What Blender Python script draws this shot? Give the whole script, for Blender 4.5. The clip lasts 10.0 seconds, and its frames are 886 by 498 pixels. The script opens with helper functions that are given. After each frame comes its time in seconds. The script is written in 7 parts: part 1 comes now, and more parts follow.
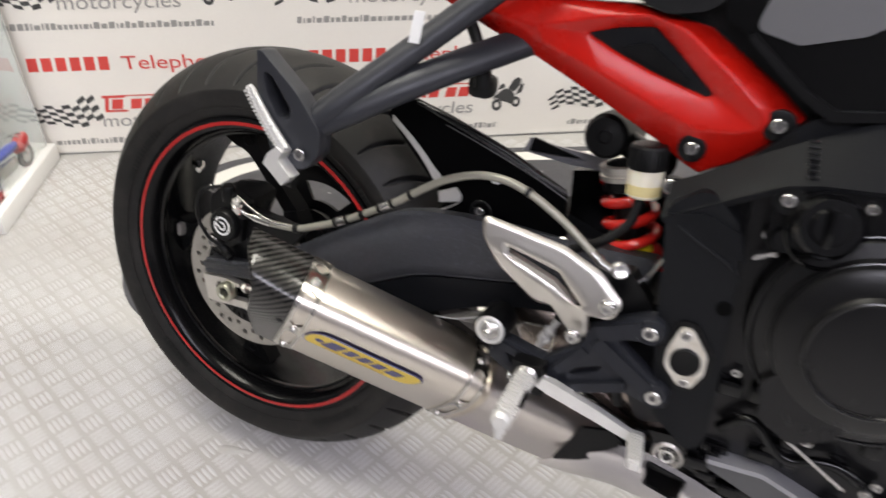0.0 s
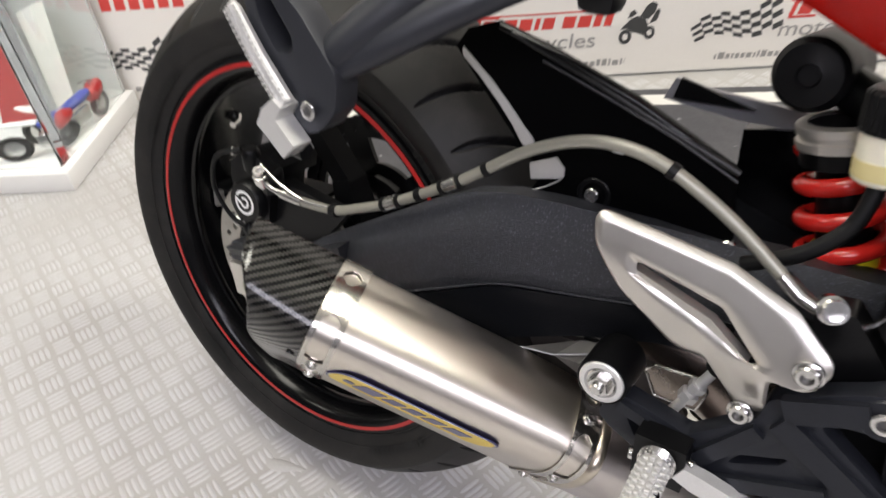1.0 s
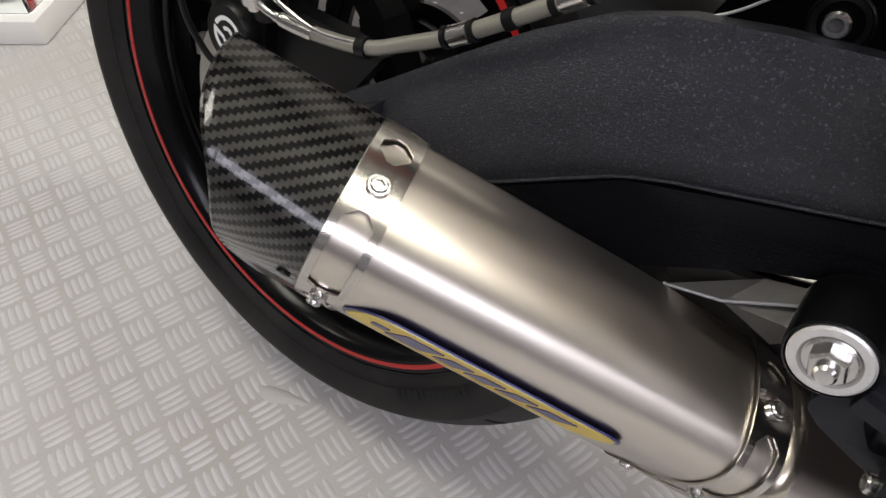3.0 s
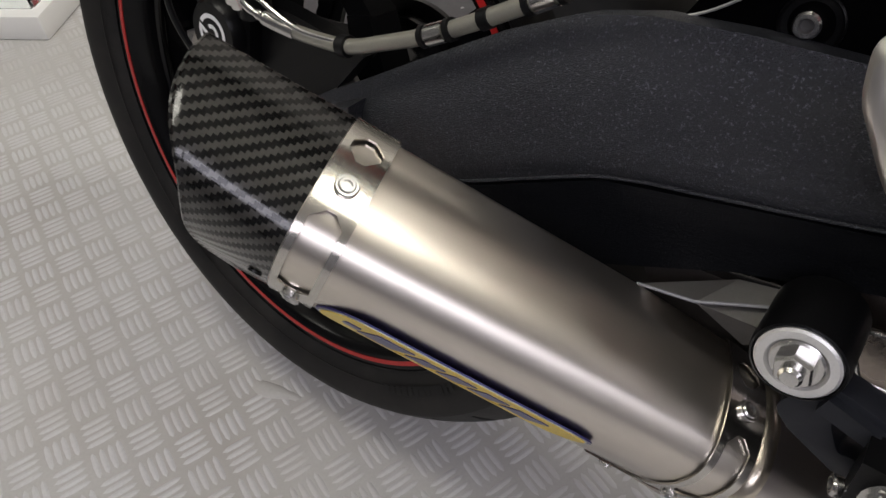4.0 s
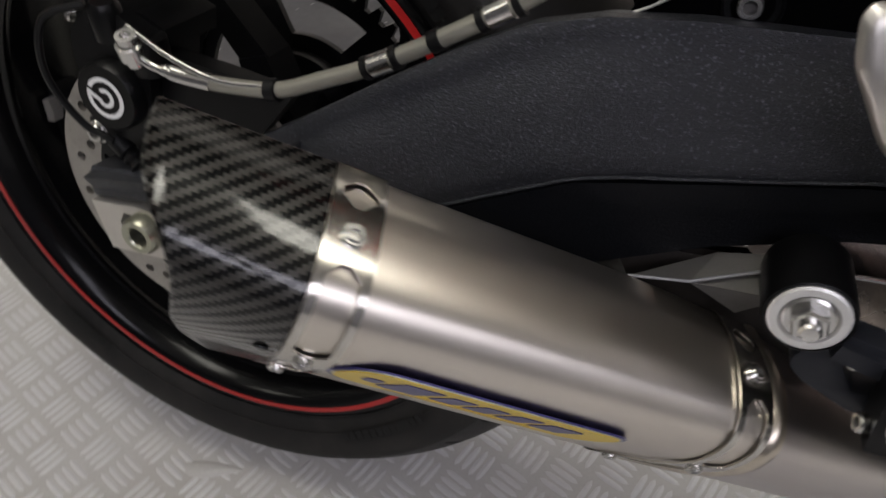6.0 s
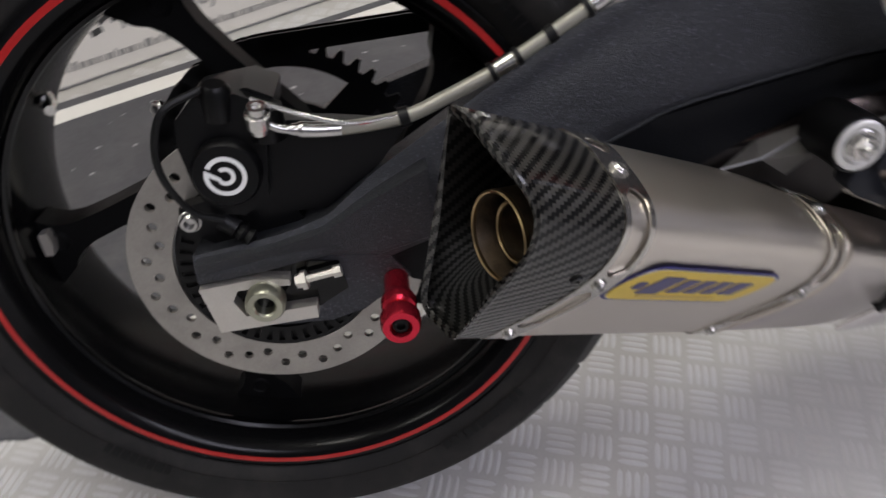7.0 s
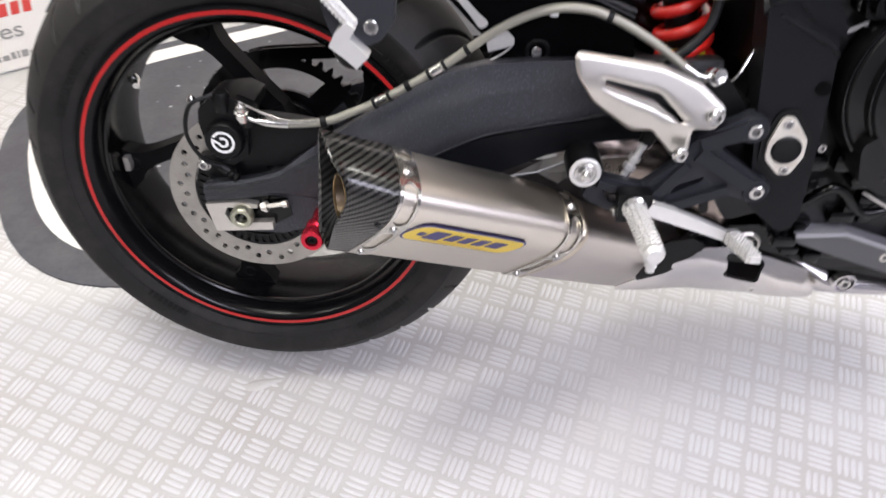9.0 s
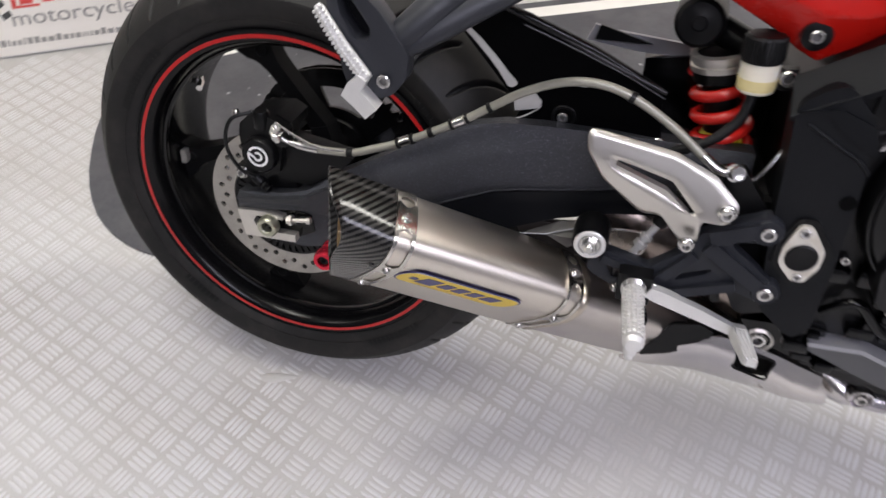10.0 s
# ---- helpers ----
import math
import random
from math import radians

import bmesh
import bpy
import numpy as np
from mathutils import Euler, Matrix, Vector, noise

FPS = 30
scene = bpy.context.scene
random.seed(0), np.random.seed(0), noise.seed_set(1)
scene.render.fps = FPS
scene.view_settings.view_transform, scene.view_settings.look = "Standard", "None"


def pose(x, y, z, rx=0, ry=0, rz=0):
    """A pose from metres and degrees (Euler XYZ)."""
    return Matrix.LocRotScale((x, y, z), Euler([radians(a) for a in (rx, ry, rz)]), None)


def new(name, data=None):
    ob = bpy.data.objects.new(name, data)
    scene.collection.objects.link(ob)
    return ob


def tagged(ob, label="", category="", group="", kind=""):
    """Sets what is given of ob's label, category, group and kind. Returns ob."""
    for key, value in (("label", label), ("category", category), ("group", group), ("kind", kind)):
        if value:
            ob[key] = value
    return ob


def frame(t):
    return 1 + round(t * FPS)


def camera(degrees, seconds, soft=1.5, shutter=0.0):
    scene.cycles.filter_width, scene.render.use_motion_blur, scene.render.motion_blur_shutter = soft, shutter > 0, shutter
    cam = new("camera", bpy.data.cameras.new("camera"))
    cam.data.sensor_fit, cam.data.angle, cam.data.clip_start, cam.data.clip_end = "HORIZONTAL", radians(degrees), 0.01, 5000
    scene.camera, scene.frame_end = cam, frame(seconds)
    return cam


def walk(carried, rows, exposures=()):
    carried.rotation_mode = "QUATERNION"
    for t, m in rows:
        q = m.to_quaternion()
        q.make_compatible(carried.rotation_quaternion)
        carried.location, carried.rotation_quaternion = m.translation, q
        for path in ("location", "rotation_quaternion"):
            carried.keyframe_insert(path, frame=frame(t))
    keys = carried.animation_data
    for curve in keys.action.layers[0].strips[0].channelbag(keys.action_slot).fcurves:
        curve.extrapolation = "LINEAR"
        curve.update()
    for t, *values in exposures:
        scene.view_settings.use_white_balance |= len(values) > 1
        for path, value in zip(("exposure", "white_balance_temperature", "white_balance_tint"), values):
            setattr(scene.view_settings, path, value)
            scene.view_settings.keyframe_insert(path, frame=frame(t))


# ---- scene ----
# ---- camera and walk ----
cam = camera(63.95, 10.0, 1.5, 0.5)
ROWS = [
    (0.0, 0.6165, -0.7285, 0.9952, 54.45, -0.29, 25.32),
    (0.5, 0.5428, -0.6047, 0.9489, 53.53, 4.56, 28.91),
    (1.0, 0.5255, -0.4810, 0.8662, 50.14, 4.68, 33.65),
    (1.5, 0.4565, -0.4101, 0.7808, 46.56, 3.05, 37.15),
    (2.0, 0.3727, -0.3819, 0.7054, 43.80, 3.06, 38.09),
    (2.5, 0.3824, -0.3703, 0.6990, 42.63, 2.67, 36.77),
    (2.7, 0.3804, -0.3734, 0.6993, 42.56, 2.71, 36.55),
    (4.0, 0.3965, -0.3594, 0.7018, 41.98, 3.21, 37.33),
    (4.5, 0.3938, -0.3623, 0.6989, 41.99, 2.53, 36.14),
    (5.0, 0.3777, -0.3570, 0.6946, 40.94, 2.22, 35.57),
    (5.5, 0.3768, -0.3645, 0.6889, 41.12, 1.68, 34.22),
    (5.7, 0.3693, -0.3668, 0.6927, 41.50, 1.95, 29.13),
    (6.8, 0.1303, -0.4778, 0.7149, 46.32, 1.33, 0.10),
    (7.0, 0.0926, -0.5017, 0.7189, 47.05, 2.24, -6.95),
    (7.5, 0.0707, -0.5218, 0.7442, 47.97, 1.61, -16.41),
    (8.0, 0.0945, -0.5476, 0.7557, 48.38, 1.05, -15.22),
    (8.5, 0.2008, -0.6282, 0.8369, 47.96, 2.36, -7.17),
    (9.0, 0.2815, -0.7543, 0.9634, 42.84, 0.66, 2.89),
    (9.5, 0.3435, -0.7711, 1.0534, 43.21, 0.44, 6.73),
    (10.0, 0.3887, -0.7072, 1.0181, 42.41, -0.17, 15.54),
]
EXPOSURES = [(0.0, -0.22, 6500, 6), (1.0, -0.27, 6500, 6), (2.0, -0.40, 6500, 6), (2.7, -0.58, 6500, 6), (4.5, -1.13, 6500, 6), (5.7, -1.10, 6500, 6), (6.8, -1.02, 6300, 7), (7.0, -0.80, 6250, 8), (7.5, -0.25, 6200, 8), (8.0, -0.09, 6200, 8), (8.5, 0.16, 6150, 8), (9.0, 0.13, 6200, 9), (9.5, -0.14, 6200, 9), (10.0, -0.37, 6250, 9)]
walk(cam, [(t, pose(x, y, z, rx, ry, rz)) for t, x, y, z, rx, ry, rz in ROWS], EXPOSURES)

# ---- world and lights ----
world = bpy.data.worlds.new("showroom_dimness")
scene.world = world
world.use_nodes = True
world.node_tree.nodes["Background"].inputs[0].default_value = (0.8, 0.85, 1.0, 1)
world.node_tree.nodes["Background"].inputs[1].default_value = 0.006
WALL_ANGLE = 31.2
WALL = pose(-1.1, 0.53, 0, 0, 0, WALL_ANGLE)
CEILING = 2.75


def wall_point(s, v, h=0.0):
    """A place s metres along the banner wall, v metres behind its face, h metres up."""
    return WALL @ Vector((s, v, h))


WARM, COOL = (1.0, 0.945, 0.86), (0.90, 0.86, 1.0)
# unseen lamps: warm row set from sleeve highlights, cool row an added fill stand-in
LAMPS = [(s, -1.0, 0.0, length, 0.6, power, WARM) for s, length, power in ((-2.0, 1.1, 16.0), (0.2, 1.1, 34.0), (2.75, 1.6, 78.0))] + [(s, -3.7, 0.0, 1.5, 1.1, power, COOL) for s, power in ((0.1, 49.0), (1.8, 42.0), (3.5, 13.0))]

# ---- materials ----


def shader(name):
    m = bpy.data.materials.new(name)
    m.use_nodes = True
    nt = m.node_tree
    return m, nt, nt.nodes["Principled BSDF"]


def node(nt, kind, **values):
    n = nt.nodes.new(kind)
    for k, v in values.items():
        n.inputs[k.replace("_", " ")].default_value = v
    return n


def math_node(nt, op, a, b=None, c=None):
    n = nt.nodes.new("ShaderNodeMath")
    n.operation = op
    for i, v in enumerate((a, b, c)):
        if v is None:
            continue
        if isinstance(v, (int, float)):
            n.inputs[i].default_value = v
        else:
            nt.links.new(v, n.inputs[i])
    return n.outputs[0]


def mix_colour(nt, fac, a, b):
    n = nt.nodes.new("ShaderNodeMix")
    n.data_type = "RGBA"
    for sock, v in ((n.inputs[0], fac), (n.inputs[6], a), (n.inputs[7], b)):
        if isinstance(v, (int, float)):
            sock.default_value = v
        elif isinstance(v, tuple):
            sock.default_value = (*v, 1)
        else:
            nt.links.new(v, sock)
    return n.outputs[2]


def surface(name, colour, rough=0.5, metal=0.0, grain=400.0, vary=0.12, wear=0.12, bump=0.05, blotch=14.0, coat=0.0, spec=0.5, stretch=(1, 1, 1), second=None, depth=0.001):
    """A painted, cast or moulded surface: fine grain with relief and large blotches of wear."""
    m, nt, b = shader(name)
    coords = nt.nodes.new("ShaderNodeTexCoord")
    mapping = nt.nodes.new("ShaderNodeMapping")
    mapping.inputs["Scale"].default_value = stretch
    nt.links.new(coords.outputs["Object"], mapping.inputs[0])
    fine = node(nt, "ShaderNodeTexNoise", Scale=grain, Detail=3.0, Roughness=0.6)
    large = node(nt, "ShaderNodeTexNoise", Scale=blotch, Detail=5.0, Roughness=0.65)
    nt.links.new(mapping.outputs[0], fine.inputs["Vector"])
    nt.links.new(coords.outputs["Object"], large.inputs["Vector"])
    dark = tuple(c * (1 - vary) for c in colour)
    light = tuple(min(1, c * (1 + vary)) for c in colour)
    tone = mix_colour(nt, fine.outputs[0], dark, light)
    worn = second or tuple(min(1, c * (1 - wear) + 0.01 * wear) for c in colour)
    ramp = node(nt, "ShaderNodeMapRange", From_Min=0.45, From_Max=0.75)
    nt.links.new(large.outputs[0], ramp.inputs[0])
    fac = math_node(nt, "MULTIPLY", ramp.outputs[0], min(1.0, wear * 3))
    nt.links.new(mix_colour(nt, fac, tone, worn), b.inputs["Base Color"])
    r = math_node(nt, "MULTIPLY_ADD", large.outputs[0], rough * 0.5, rough * 0.75)
    nt.links.new(r, b.inputs["Roughness"])
    b.inputs["Metallic"].default_value = metal
    b.inputs["Coat Weight"].default_value = coat
    b.inputs["Coat Roughness"].default_value = 0.08
    b.inputs["Specular IOR Level"].default_value = spec
    if bump:
        bn = node(nt, "ShaderNodeBump", Strength=bump, Distance=depth)
        nt.links.new(fine.outputs[0], bn.inputs["Height"])
        nt.links.new(bn.outputs[0], b.inputs["Normal"])
    return m


def speckled(name, colour, rough, spec):
    """Grained metallic paint: small raised specks, brighter flakes and faint large clouds."""
    m, nt, b = shader(name)
    coords = nt.nodes.new("ShaderNodeTexCoord")
    cells = node(nt, "ShaderNodeTexVoronoi", Scale=1300.0)
    cloud = node(nt, "ShaderNodeTexNoise", Scale=9.0, Detail=4.0)
    fine = node(nt, "ShaderNodeTexNoise", Scale=640.0, Detail=3.0, Roughness=0.6)
    for tex in (cells, cloud, fine):
        nt.links.new(coords.outputs["Object"], tex.inputs["Vector"])
    flake = node(nt, "ShaderNodeMapRange", From_Min=0.58, From_Max=0.68)
    nt.links.new(fine.outputs[0], flake.inputs[0])
    tone = mix_colour(nt, flake.outputs[0], tuple(c * 0.72 for c in colour), tuple(min(1, c * 2.4) for c in colour))
    tone = mix_colour(nt, math_node(nt, "MULTIPLY", cloud.outputs[0], 0.35), tone, tuple(c * 0.7 for c in colour))
    nt.links.new(tone, b.inputs["Base Color"])
    nt.links.new(math_node(nt, "MULTIPLY_ADD", cloud.outputs[0], 0.12, rough - 0.06), b.inputs["Roughness"])
    b.inputs["Metallic"].default_value = 0.65
    b.inputs["Specular IOR Level"].default_value = spec
    height = math_node(nt, "MULTIPLY_ADD", cells.outputs["Distance"], -0.7, fine.outputs[0])
    bn = node(nt, "ShaderNodeBump", Strength=0.95, Distance=0.0008)
    nt.links.new(height, bn.inputs["Height"])
    nt.links.new(bn.outputs[0], b.inputs["Normal"])
    return m


def brushed(name, colour, rough, axis, lines=900.0, tint=None, tint_scale=9.0, turn=0.25):
    """Brushed metal: fine scratches along one direction of the object, with heat or handling marks."""
    m, nt, b = shader(name)
    coords = nt.nodes.new("ShaderNodeTexCoord")
    a = Vector(axis).normalized()
    q = a.to_track_quat("X", "Z").to_euler()
    mapping = nt.nodes.new("ShaderNodeMapping")
    mapping.vector_type = "TEXTURE"
    mapping.inputs["Rotation"].default_value = q
    mapping.inputs["Scale"].default_value = (60, 1, 1)
    nt.links.new(coords.outputs["Object"], mapping.inputs[0])
    fine = node(nt, "ShaderNodeTexNoise", Scale=lines, Detail=2.0)
    nt.links.new(mapping.outputs[0], fine.inputs["Vector"])
    large = node(nt, "ShaderNodeTexNoise", Scale=tint_scale, Detail=4.0)
    nt.links.new(coords.outputs["Object"], large.inputs["Vector"])
    base = mix_colour(nt, fine.outputs[0], tuple(c * 0.955 for c in colour), colour)
    if tint:
        ramp = node(nt, "ShaderNodeMapRange", From_Min=0.42, From_Max=0.7)
        nt.links.new(large.outputs[0], ramp.inputs[0])
        base = mix_colour(nt, ramp.outputs[0], base, tint)
    nt.links.new(base, b.inputs["Base Color"])
    b.inputs["Metallic"].default_value = 1.0
    r = math_node(nt, "MULTIPLY_ADD", fine.outputs[0], rough * 0.12, rough * 0.72)
    r = math_node(nt, "MULTIPLY_ADD", large.outputs[0], rough * 0.4, r)
    nt.links.new(r, b.inputs["Roughness"])
    tang = nt.nodes.new("ShaderNodeVectorTransform")
    tang.vector_type, tang.convert_from, tang.convert_to = "VECTOR", "OBJECT", "WORLD"
    tang.inputs[0].default_value = a
    nt.links.new(tang.outputs[0], b.inputs["Tangent"])
    b.inputs["Anisotropic"].default_value = 0.5
    b.inputs["Anisotropic Rotation"].default_value = turn
    return m


def carbon_fibre(name, coat=0.65, gloss=0.10, tone=1.0):
    """Twill weave from the UV map, which is in metres."""
    m, nt, b = shader(name)
    uv = nt.nodes.new("ShaderNodeUVMap")
    sep = nt.nodes.new("ShaderNodeSeparateXYZ")
    nt.links.new(uv.outputs[0], sep.inputs[0])
    tow = 0.0023
    u = math_node(nt, "DIVIDE", sep.outputs[0], tow)
    v = math_node(nt, "DIVIDE", sep.outputs[1], tow)
    iu, iv = math_node(nt, "FLOOR", u), math_node(nt, "FLOOR", v)
    k = math_node(nt, "FLOORED_MODULO", math_node(nt, "SUBTRACT", iu, iv), 4.0)
    over = math_node(nt, "LESS_THAN", k, 1.5)
    fu, fv = math_node(nt, "FRACT", u), math_node(nt, "FRACT", v)
    thread = node(nt, "ShaderNodeTexNoise", Scale=2500.0, Detail=2.0)
    nt.links.new(uv.outputs[0], thread.inputs["Vector"])
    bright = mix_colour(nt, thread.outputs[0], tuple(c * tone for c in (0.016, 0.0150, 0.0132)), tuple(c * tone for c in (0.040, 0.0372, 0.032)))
    nt.links.new(mix_colour(nt, over, (0.003, 0.003, 0.003), bright), b.inputs["Base Color"])
    nt.links.new(math_node(nt, "MULTIPLY_ADD", over, -0.15, 0.5), b.inputs["Roughness"])
    nt.links.new(math_node(nt, "MULTIPLY_ADD", over, 0.28, 0.05), b.inputs["Specular IOR Level"])
    b.inputs["Coat Weight"].default_value = coat
    b.inputs["Coat Roughness"].default_value = gloss
    b.inputs["Coat IOR"].default_value = 1.5
    hump = math_node(nt, "MULTIPLY", math_node(nt, "PINGPONG", fu, 0.5), math_node(nt, "PINGPONG", fv, 0.5))
    bn = node(nt, "ShaderNodeBump", Strength=0.35, Distance=0.0004)
    nt.links.new(hump, bn.inputs["Height"])
    nt.links.new(bn.outputs[0], b.inputs["Normal"])
    return m


def clear_glass(name, tint=(0.93, 0.97, 0.95)):
    m, nt, b = shader(name)
    b.inputs["Base Color"].default_value = (*tint, 1)
    b.inputs["Roughness"].default_value = 0.02
    b.inputs["Transmission Weight"].default_value = 1.0
    b.inputs["IOR"].default_value = 1.45
    return m


def lamp_glow(name, colour, strength):
    m, nt, b = shader(name)
    b.inputs["Emission Color"].default_value = (*colour, 1)
    b.inputs["Emission Strength"].default_value = strength
    return m


PIPE_AXIS = (0.839, 0.385, -0.385)
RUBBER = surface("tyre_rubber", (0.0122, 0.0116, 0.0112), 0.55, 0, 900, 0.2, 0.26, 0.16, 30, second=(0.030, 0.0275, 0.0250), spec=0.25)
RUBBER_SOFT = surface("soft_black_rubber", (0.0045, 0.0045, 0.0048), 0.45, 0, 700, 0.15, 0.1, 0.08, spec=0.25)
RIM_BLACK = surface("satin_black_rim_paint", (0.003, 0.003, 0.0034), 0.2, 0, 600, 0.2, 0.15, 0.03, 22, second=(0.006, 0.0056, 0.0052), spec=0.2)
SPOKE_BLACK = surface("matt_black_spoke_paint", (0.004, 0.004, 0.0043), 0.5, 0, 600, 0.2, 0.15, 0.03, 22, spec=0.08)
STRIPE_RED = surface("red_rim_tape", (0.42, 0.012, 0.012), 0.35, 0, 500, 0.08, 0.1, 0.02)
HUGGER_BLACK = surface("matt_black_hugger_plastic", (0.0014, 0.0014, 0.0016), 0.42, 0, 900, 0.2, 0.1, 0.06, spec=0.02)
RAIL_HIGHLIGHT = surface("satin_rail_highlight_plastic", (0.010, 0.010, 0.011), 0.34, 0, 900, 0.2, 0.1, 0.06, spec=0.5)
SATIN_FOIL = surface("pale_satin_foil", (0.58, 0.57, 0.56), 0.36, 0.6, 700, 0.06, 0.12, 0.03, 50)
CAST_BLACK = surface("cast_black_metal", (0.003, 0.003, 0.0033), 0.33, 0.0, 900, 0.2, 0.1, 0.12, spec=0.24)
GLOSS_BLACK = surface("gloss_black_plastic", (0.0014, 0.0014, 0.0016), 0.16, 0, 500, 0.2, 0.08, 0.01, spec=0.32)
GLOSS_ENAMEL = surface("gloss_black_engine_enamel", (0.004, 0.004, 0.0045), 0.2, 0, 500, 0.2, 0.1, 0.02, spec=0.6)
ENGINE_BLACK = surface("satin_black_engine_paint", (0.0040, 0.0040, 0.0043), 0.30, 0.0, 900, 0.2, 0.1, 0.1, spec=0.36)
FRAME_GREY = surface("textured_graphite_paint", (0.0066, 0.0071, 0.0082), 0.42, 0.0, 700, 0.45, 0.08, 0.5, spec=0.15)
HANGER_GREY = surface("satin_dark_graphite_paint", (0.0165, 0.0178, 0.0225), 0.38, 0.15, 900, 0.14, 0.08, 0.1, spec=0.28)
SUB_GREY = surface("satin_graphite_paint", (0.031, 0.0325, 0.038), 0.38, 0.2, 900, 0.12, 0.08, 0.08, spec=0.3)
ARM_GREY = speckled("textured_graphite_swingarm_paint", (0.066, 0.069, 0.079), 0.40, 0.7)
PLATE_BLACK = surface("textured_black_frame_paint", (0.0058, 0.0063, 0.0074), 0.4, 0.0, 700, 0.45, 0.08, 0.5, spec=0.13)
RED_PAINT = surface("satin_red_paint", (0.44, 0.0075, 0.004), 0.27, 0.0, 1200, 0.06, 0.06, 0.10, coat=0.05, spec=0.3)
RED_SPRING = surface("red_spring_coating", (0.62, 0.02, 0.015), 0.22, 0, 500, 0.06, 0.06, 0.02, coat=0.5)
RED_ANODISED = surface("red_anodised_alloy", (0.65, 0.03, 0.06), 0.25, 0.85, 900, 0.05, 0.06, 0.02)
YELLOW = surface("yellow_bump_stop", (0.75, 0.62, 0.02), 0.45, 0, 600, 0.08, 0.1, 0.03)
KNEE_GLARE = surface("knee_glare_grey", (0.13, 0.13, 0.135), 0.38, 0.3, 900, 0.08, 0.08, 0.03)
PAN_GREY = surface("satin_graphite_pan_paint", (0.075, 0.075, 0.078), 0.4, 0.2, 900, 0.08, 0.08, 0.05)
STEEL = surface("bright_steel", (0.62, 0.61, 0.59), 0.22, 1.0, 900, 0.08, 0.12, 0.03, 60)
DISC_STEEL = surface("worn_disc_steel", (0.40, 0.38, 0.35), 0.4, 0.85, 500, 0.15, 0.25, 0.05, 40)
ZINC = surface("raw_alloy", (0.66, 0.63, 0.58), 0.42, 0.8, 700, 0.1, 0.12, 0.06, 40)
CAST_ALLOY = surface("bead_blasted_alloy", (0.74, 0.73, 0.71), 0.4, 0.6, 900, 0.1, 0.12, 0.12, 60)
PIVOT_CREAM = surface("aged_cream_silver_alloy", (0.70, 0.67, 0.60), 0.42, 0.5, 900, 0.08, 0.3, 0.08, 45, second=(0.50, 0.45, 0.36))
SILVER_PAINT = surface("silver_grey_panel_paint", (0.30, 0.30, 0.32), 0.35, 0.5, 900, 0.08, 0.08, 0.03)
TITANIUM = brushed("brushed_titanium_sleeve", (0.69, 0.64, 0.575), 0.35, PIPE_AXIS, turn=0.0)
STRAP_STEEL = brushed("polished_steel_strap", (0.60, 0.575, 0.53), 0.20, (0.35, 0.16, 0.92))
PIPE_STEEL = brushed("heat_tinted_steel_pipe", (0.60, 0.56, 0.52), 0.36, PIPE_AXIS, 700, (0.50, 0.45, 0.47), 7.0)
SHIELD_STEEL = brushed("brushed_steel_heat_shield", (0.70, 0.67, 0.64), 0.20, (0.95, 0, -0.2), 700, (0.52, 0.50, 0.52), 8.0)
HEEL_ALLOY = brushed("brushed_alloy_heel_guard", (0.66, 0.63, 0.59), 0.42, (0.35, 0, 0.9), 600, (0.60, 0.58, 0.54), 16.0)
BRASSY = surface("heat_bronzed_pipe_lip", (0.42, 0.30, 0.16), 0.3, 1.0, 500, 0.15, 0.3, 0.05, 50, second=(0.2, 0.15, 0.09))
STRAW_STEEL = surface("straw_tinted_weld", (0.56, 0.505, 0.42), 0.3, 1.0, 500, 0.1, 0.2, 0.05, 60, second=(0.5, 0.46, 0.4))
# soot on the outlet pipe; on the link pipe it stands for shade
SOOT_AND_SHADE = surface("soot_and_shade_pipe_metal", (0.16, 0.12, 0.08), 0.42, 0.9, 500, 0.2, 0.3, 0.05, 50, second=(0.03, 0.028, 0.026))
CARBON = carbon_fibre("carbon_twill")
# same carbon for the mouth, its inner shade put into duller, darker tows
CARBON_SHADED = carbon_fibre("shaded_carbon_twill", 0.10, 0.4, 0.35)
HOSE = surface("clear_sheathed_steel_braid", (0.31, 0.30, 0.25), 0.36, 0.40, 1800, 0.25, 0.08, 0.2, coat=0.3)
BADGE_YELLOW = surface("yellow_badge_enamel", (0.72, 0.52, 0.05), 0.35, 0.0, 600, 0.08, 0.12, 0.02, 80)
BADGE_OCHRE = surface("ochre_badge_enamel", (0.55, 0.38, 0.06), 0.35, 0.0, 600, 0.08, 0.12, 0.02, 80)
SOCKET_SHADE = surface("shaded_socket_steel", (0.16, 0.155, 0.15), 0.5, 0.6, 700, 0.1, 0.2, 0.05, 60)
# flat black for pieces that stand for the shade inside holes and recesses
BORE_SHADE = surface("bore_shade_black", (0.002, 0.002, 0.002), 0.8, 0, 400, 0.1, 0.1, 0.0, spec=0.05)
BADGE_BLUE = surface("blue_badge_enamel", (0.035, 0.03, 0.14), 0.3, 0.0, 600, 0.08, 0.1, 0.02)
WHITE_INK = surface("white_print", (0.8, 0.8, 0.79), 0.5, 0, 600, 0.04, 0.05, 0.0)
FLUID = surface("old_brake_fluid", (0.62, 0.53, 0.26), 0.3, 0, 300, 0.05, 0.1, 0.0)
FLOOR_MAT = surface("worn_grey_floor_paint", (0.45, 0.44, 0.425), 0.45, 0.0, 260, 0.12, 0.3, 0.06, 2.2, second=(0.37, 0.345, 0.315))
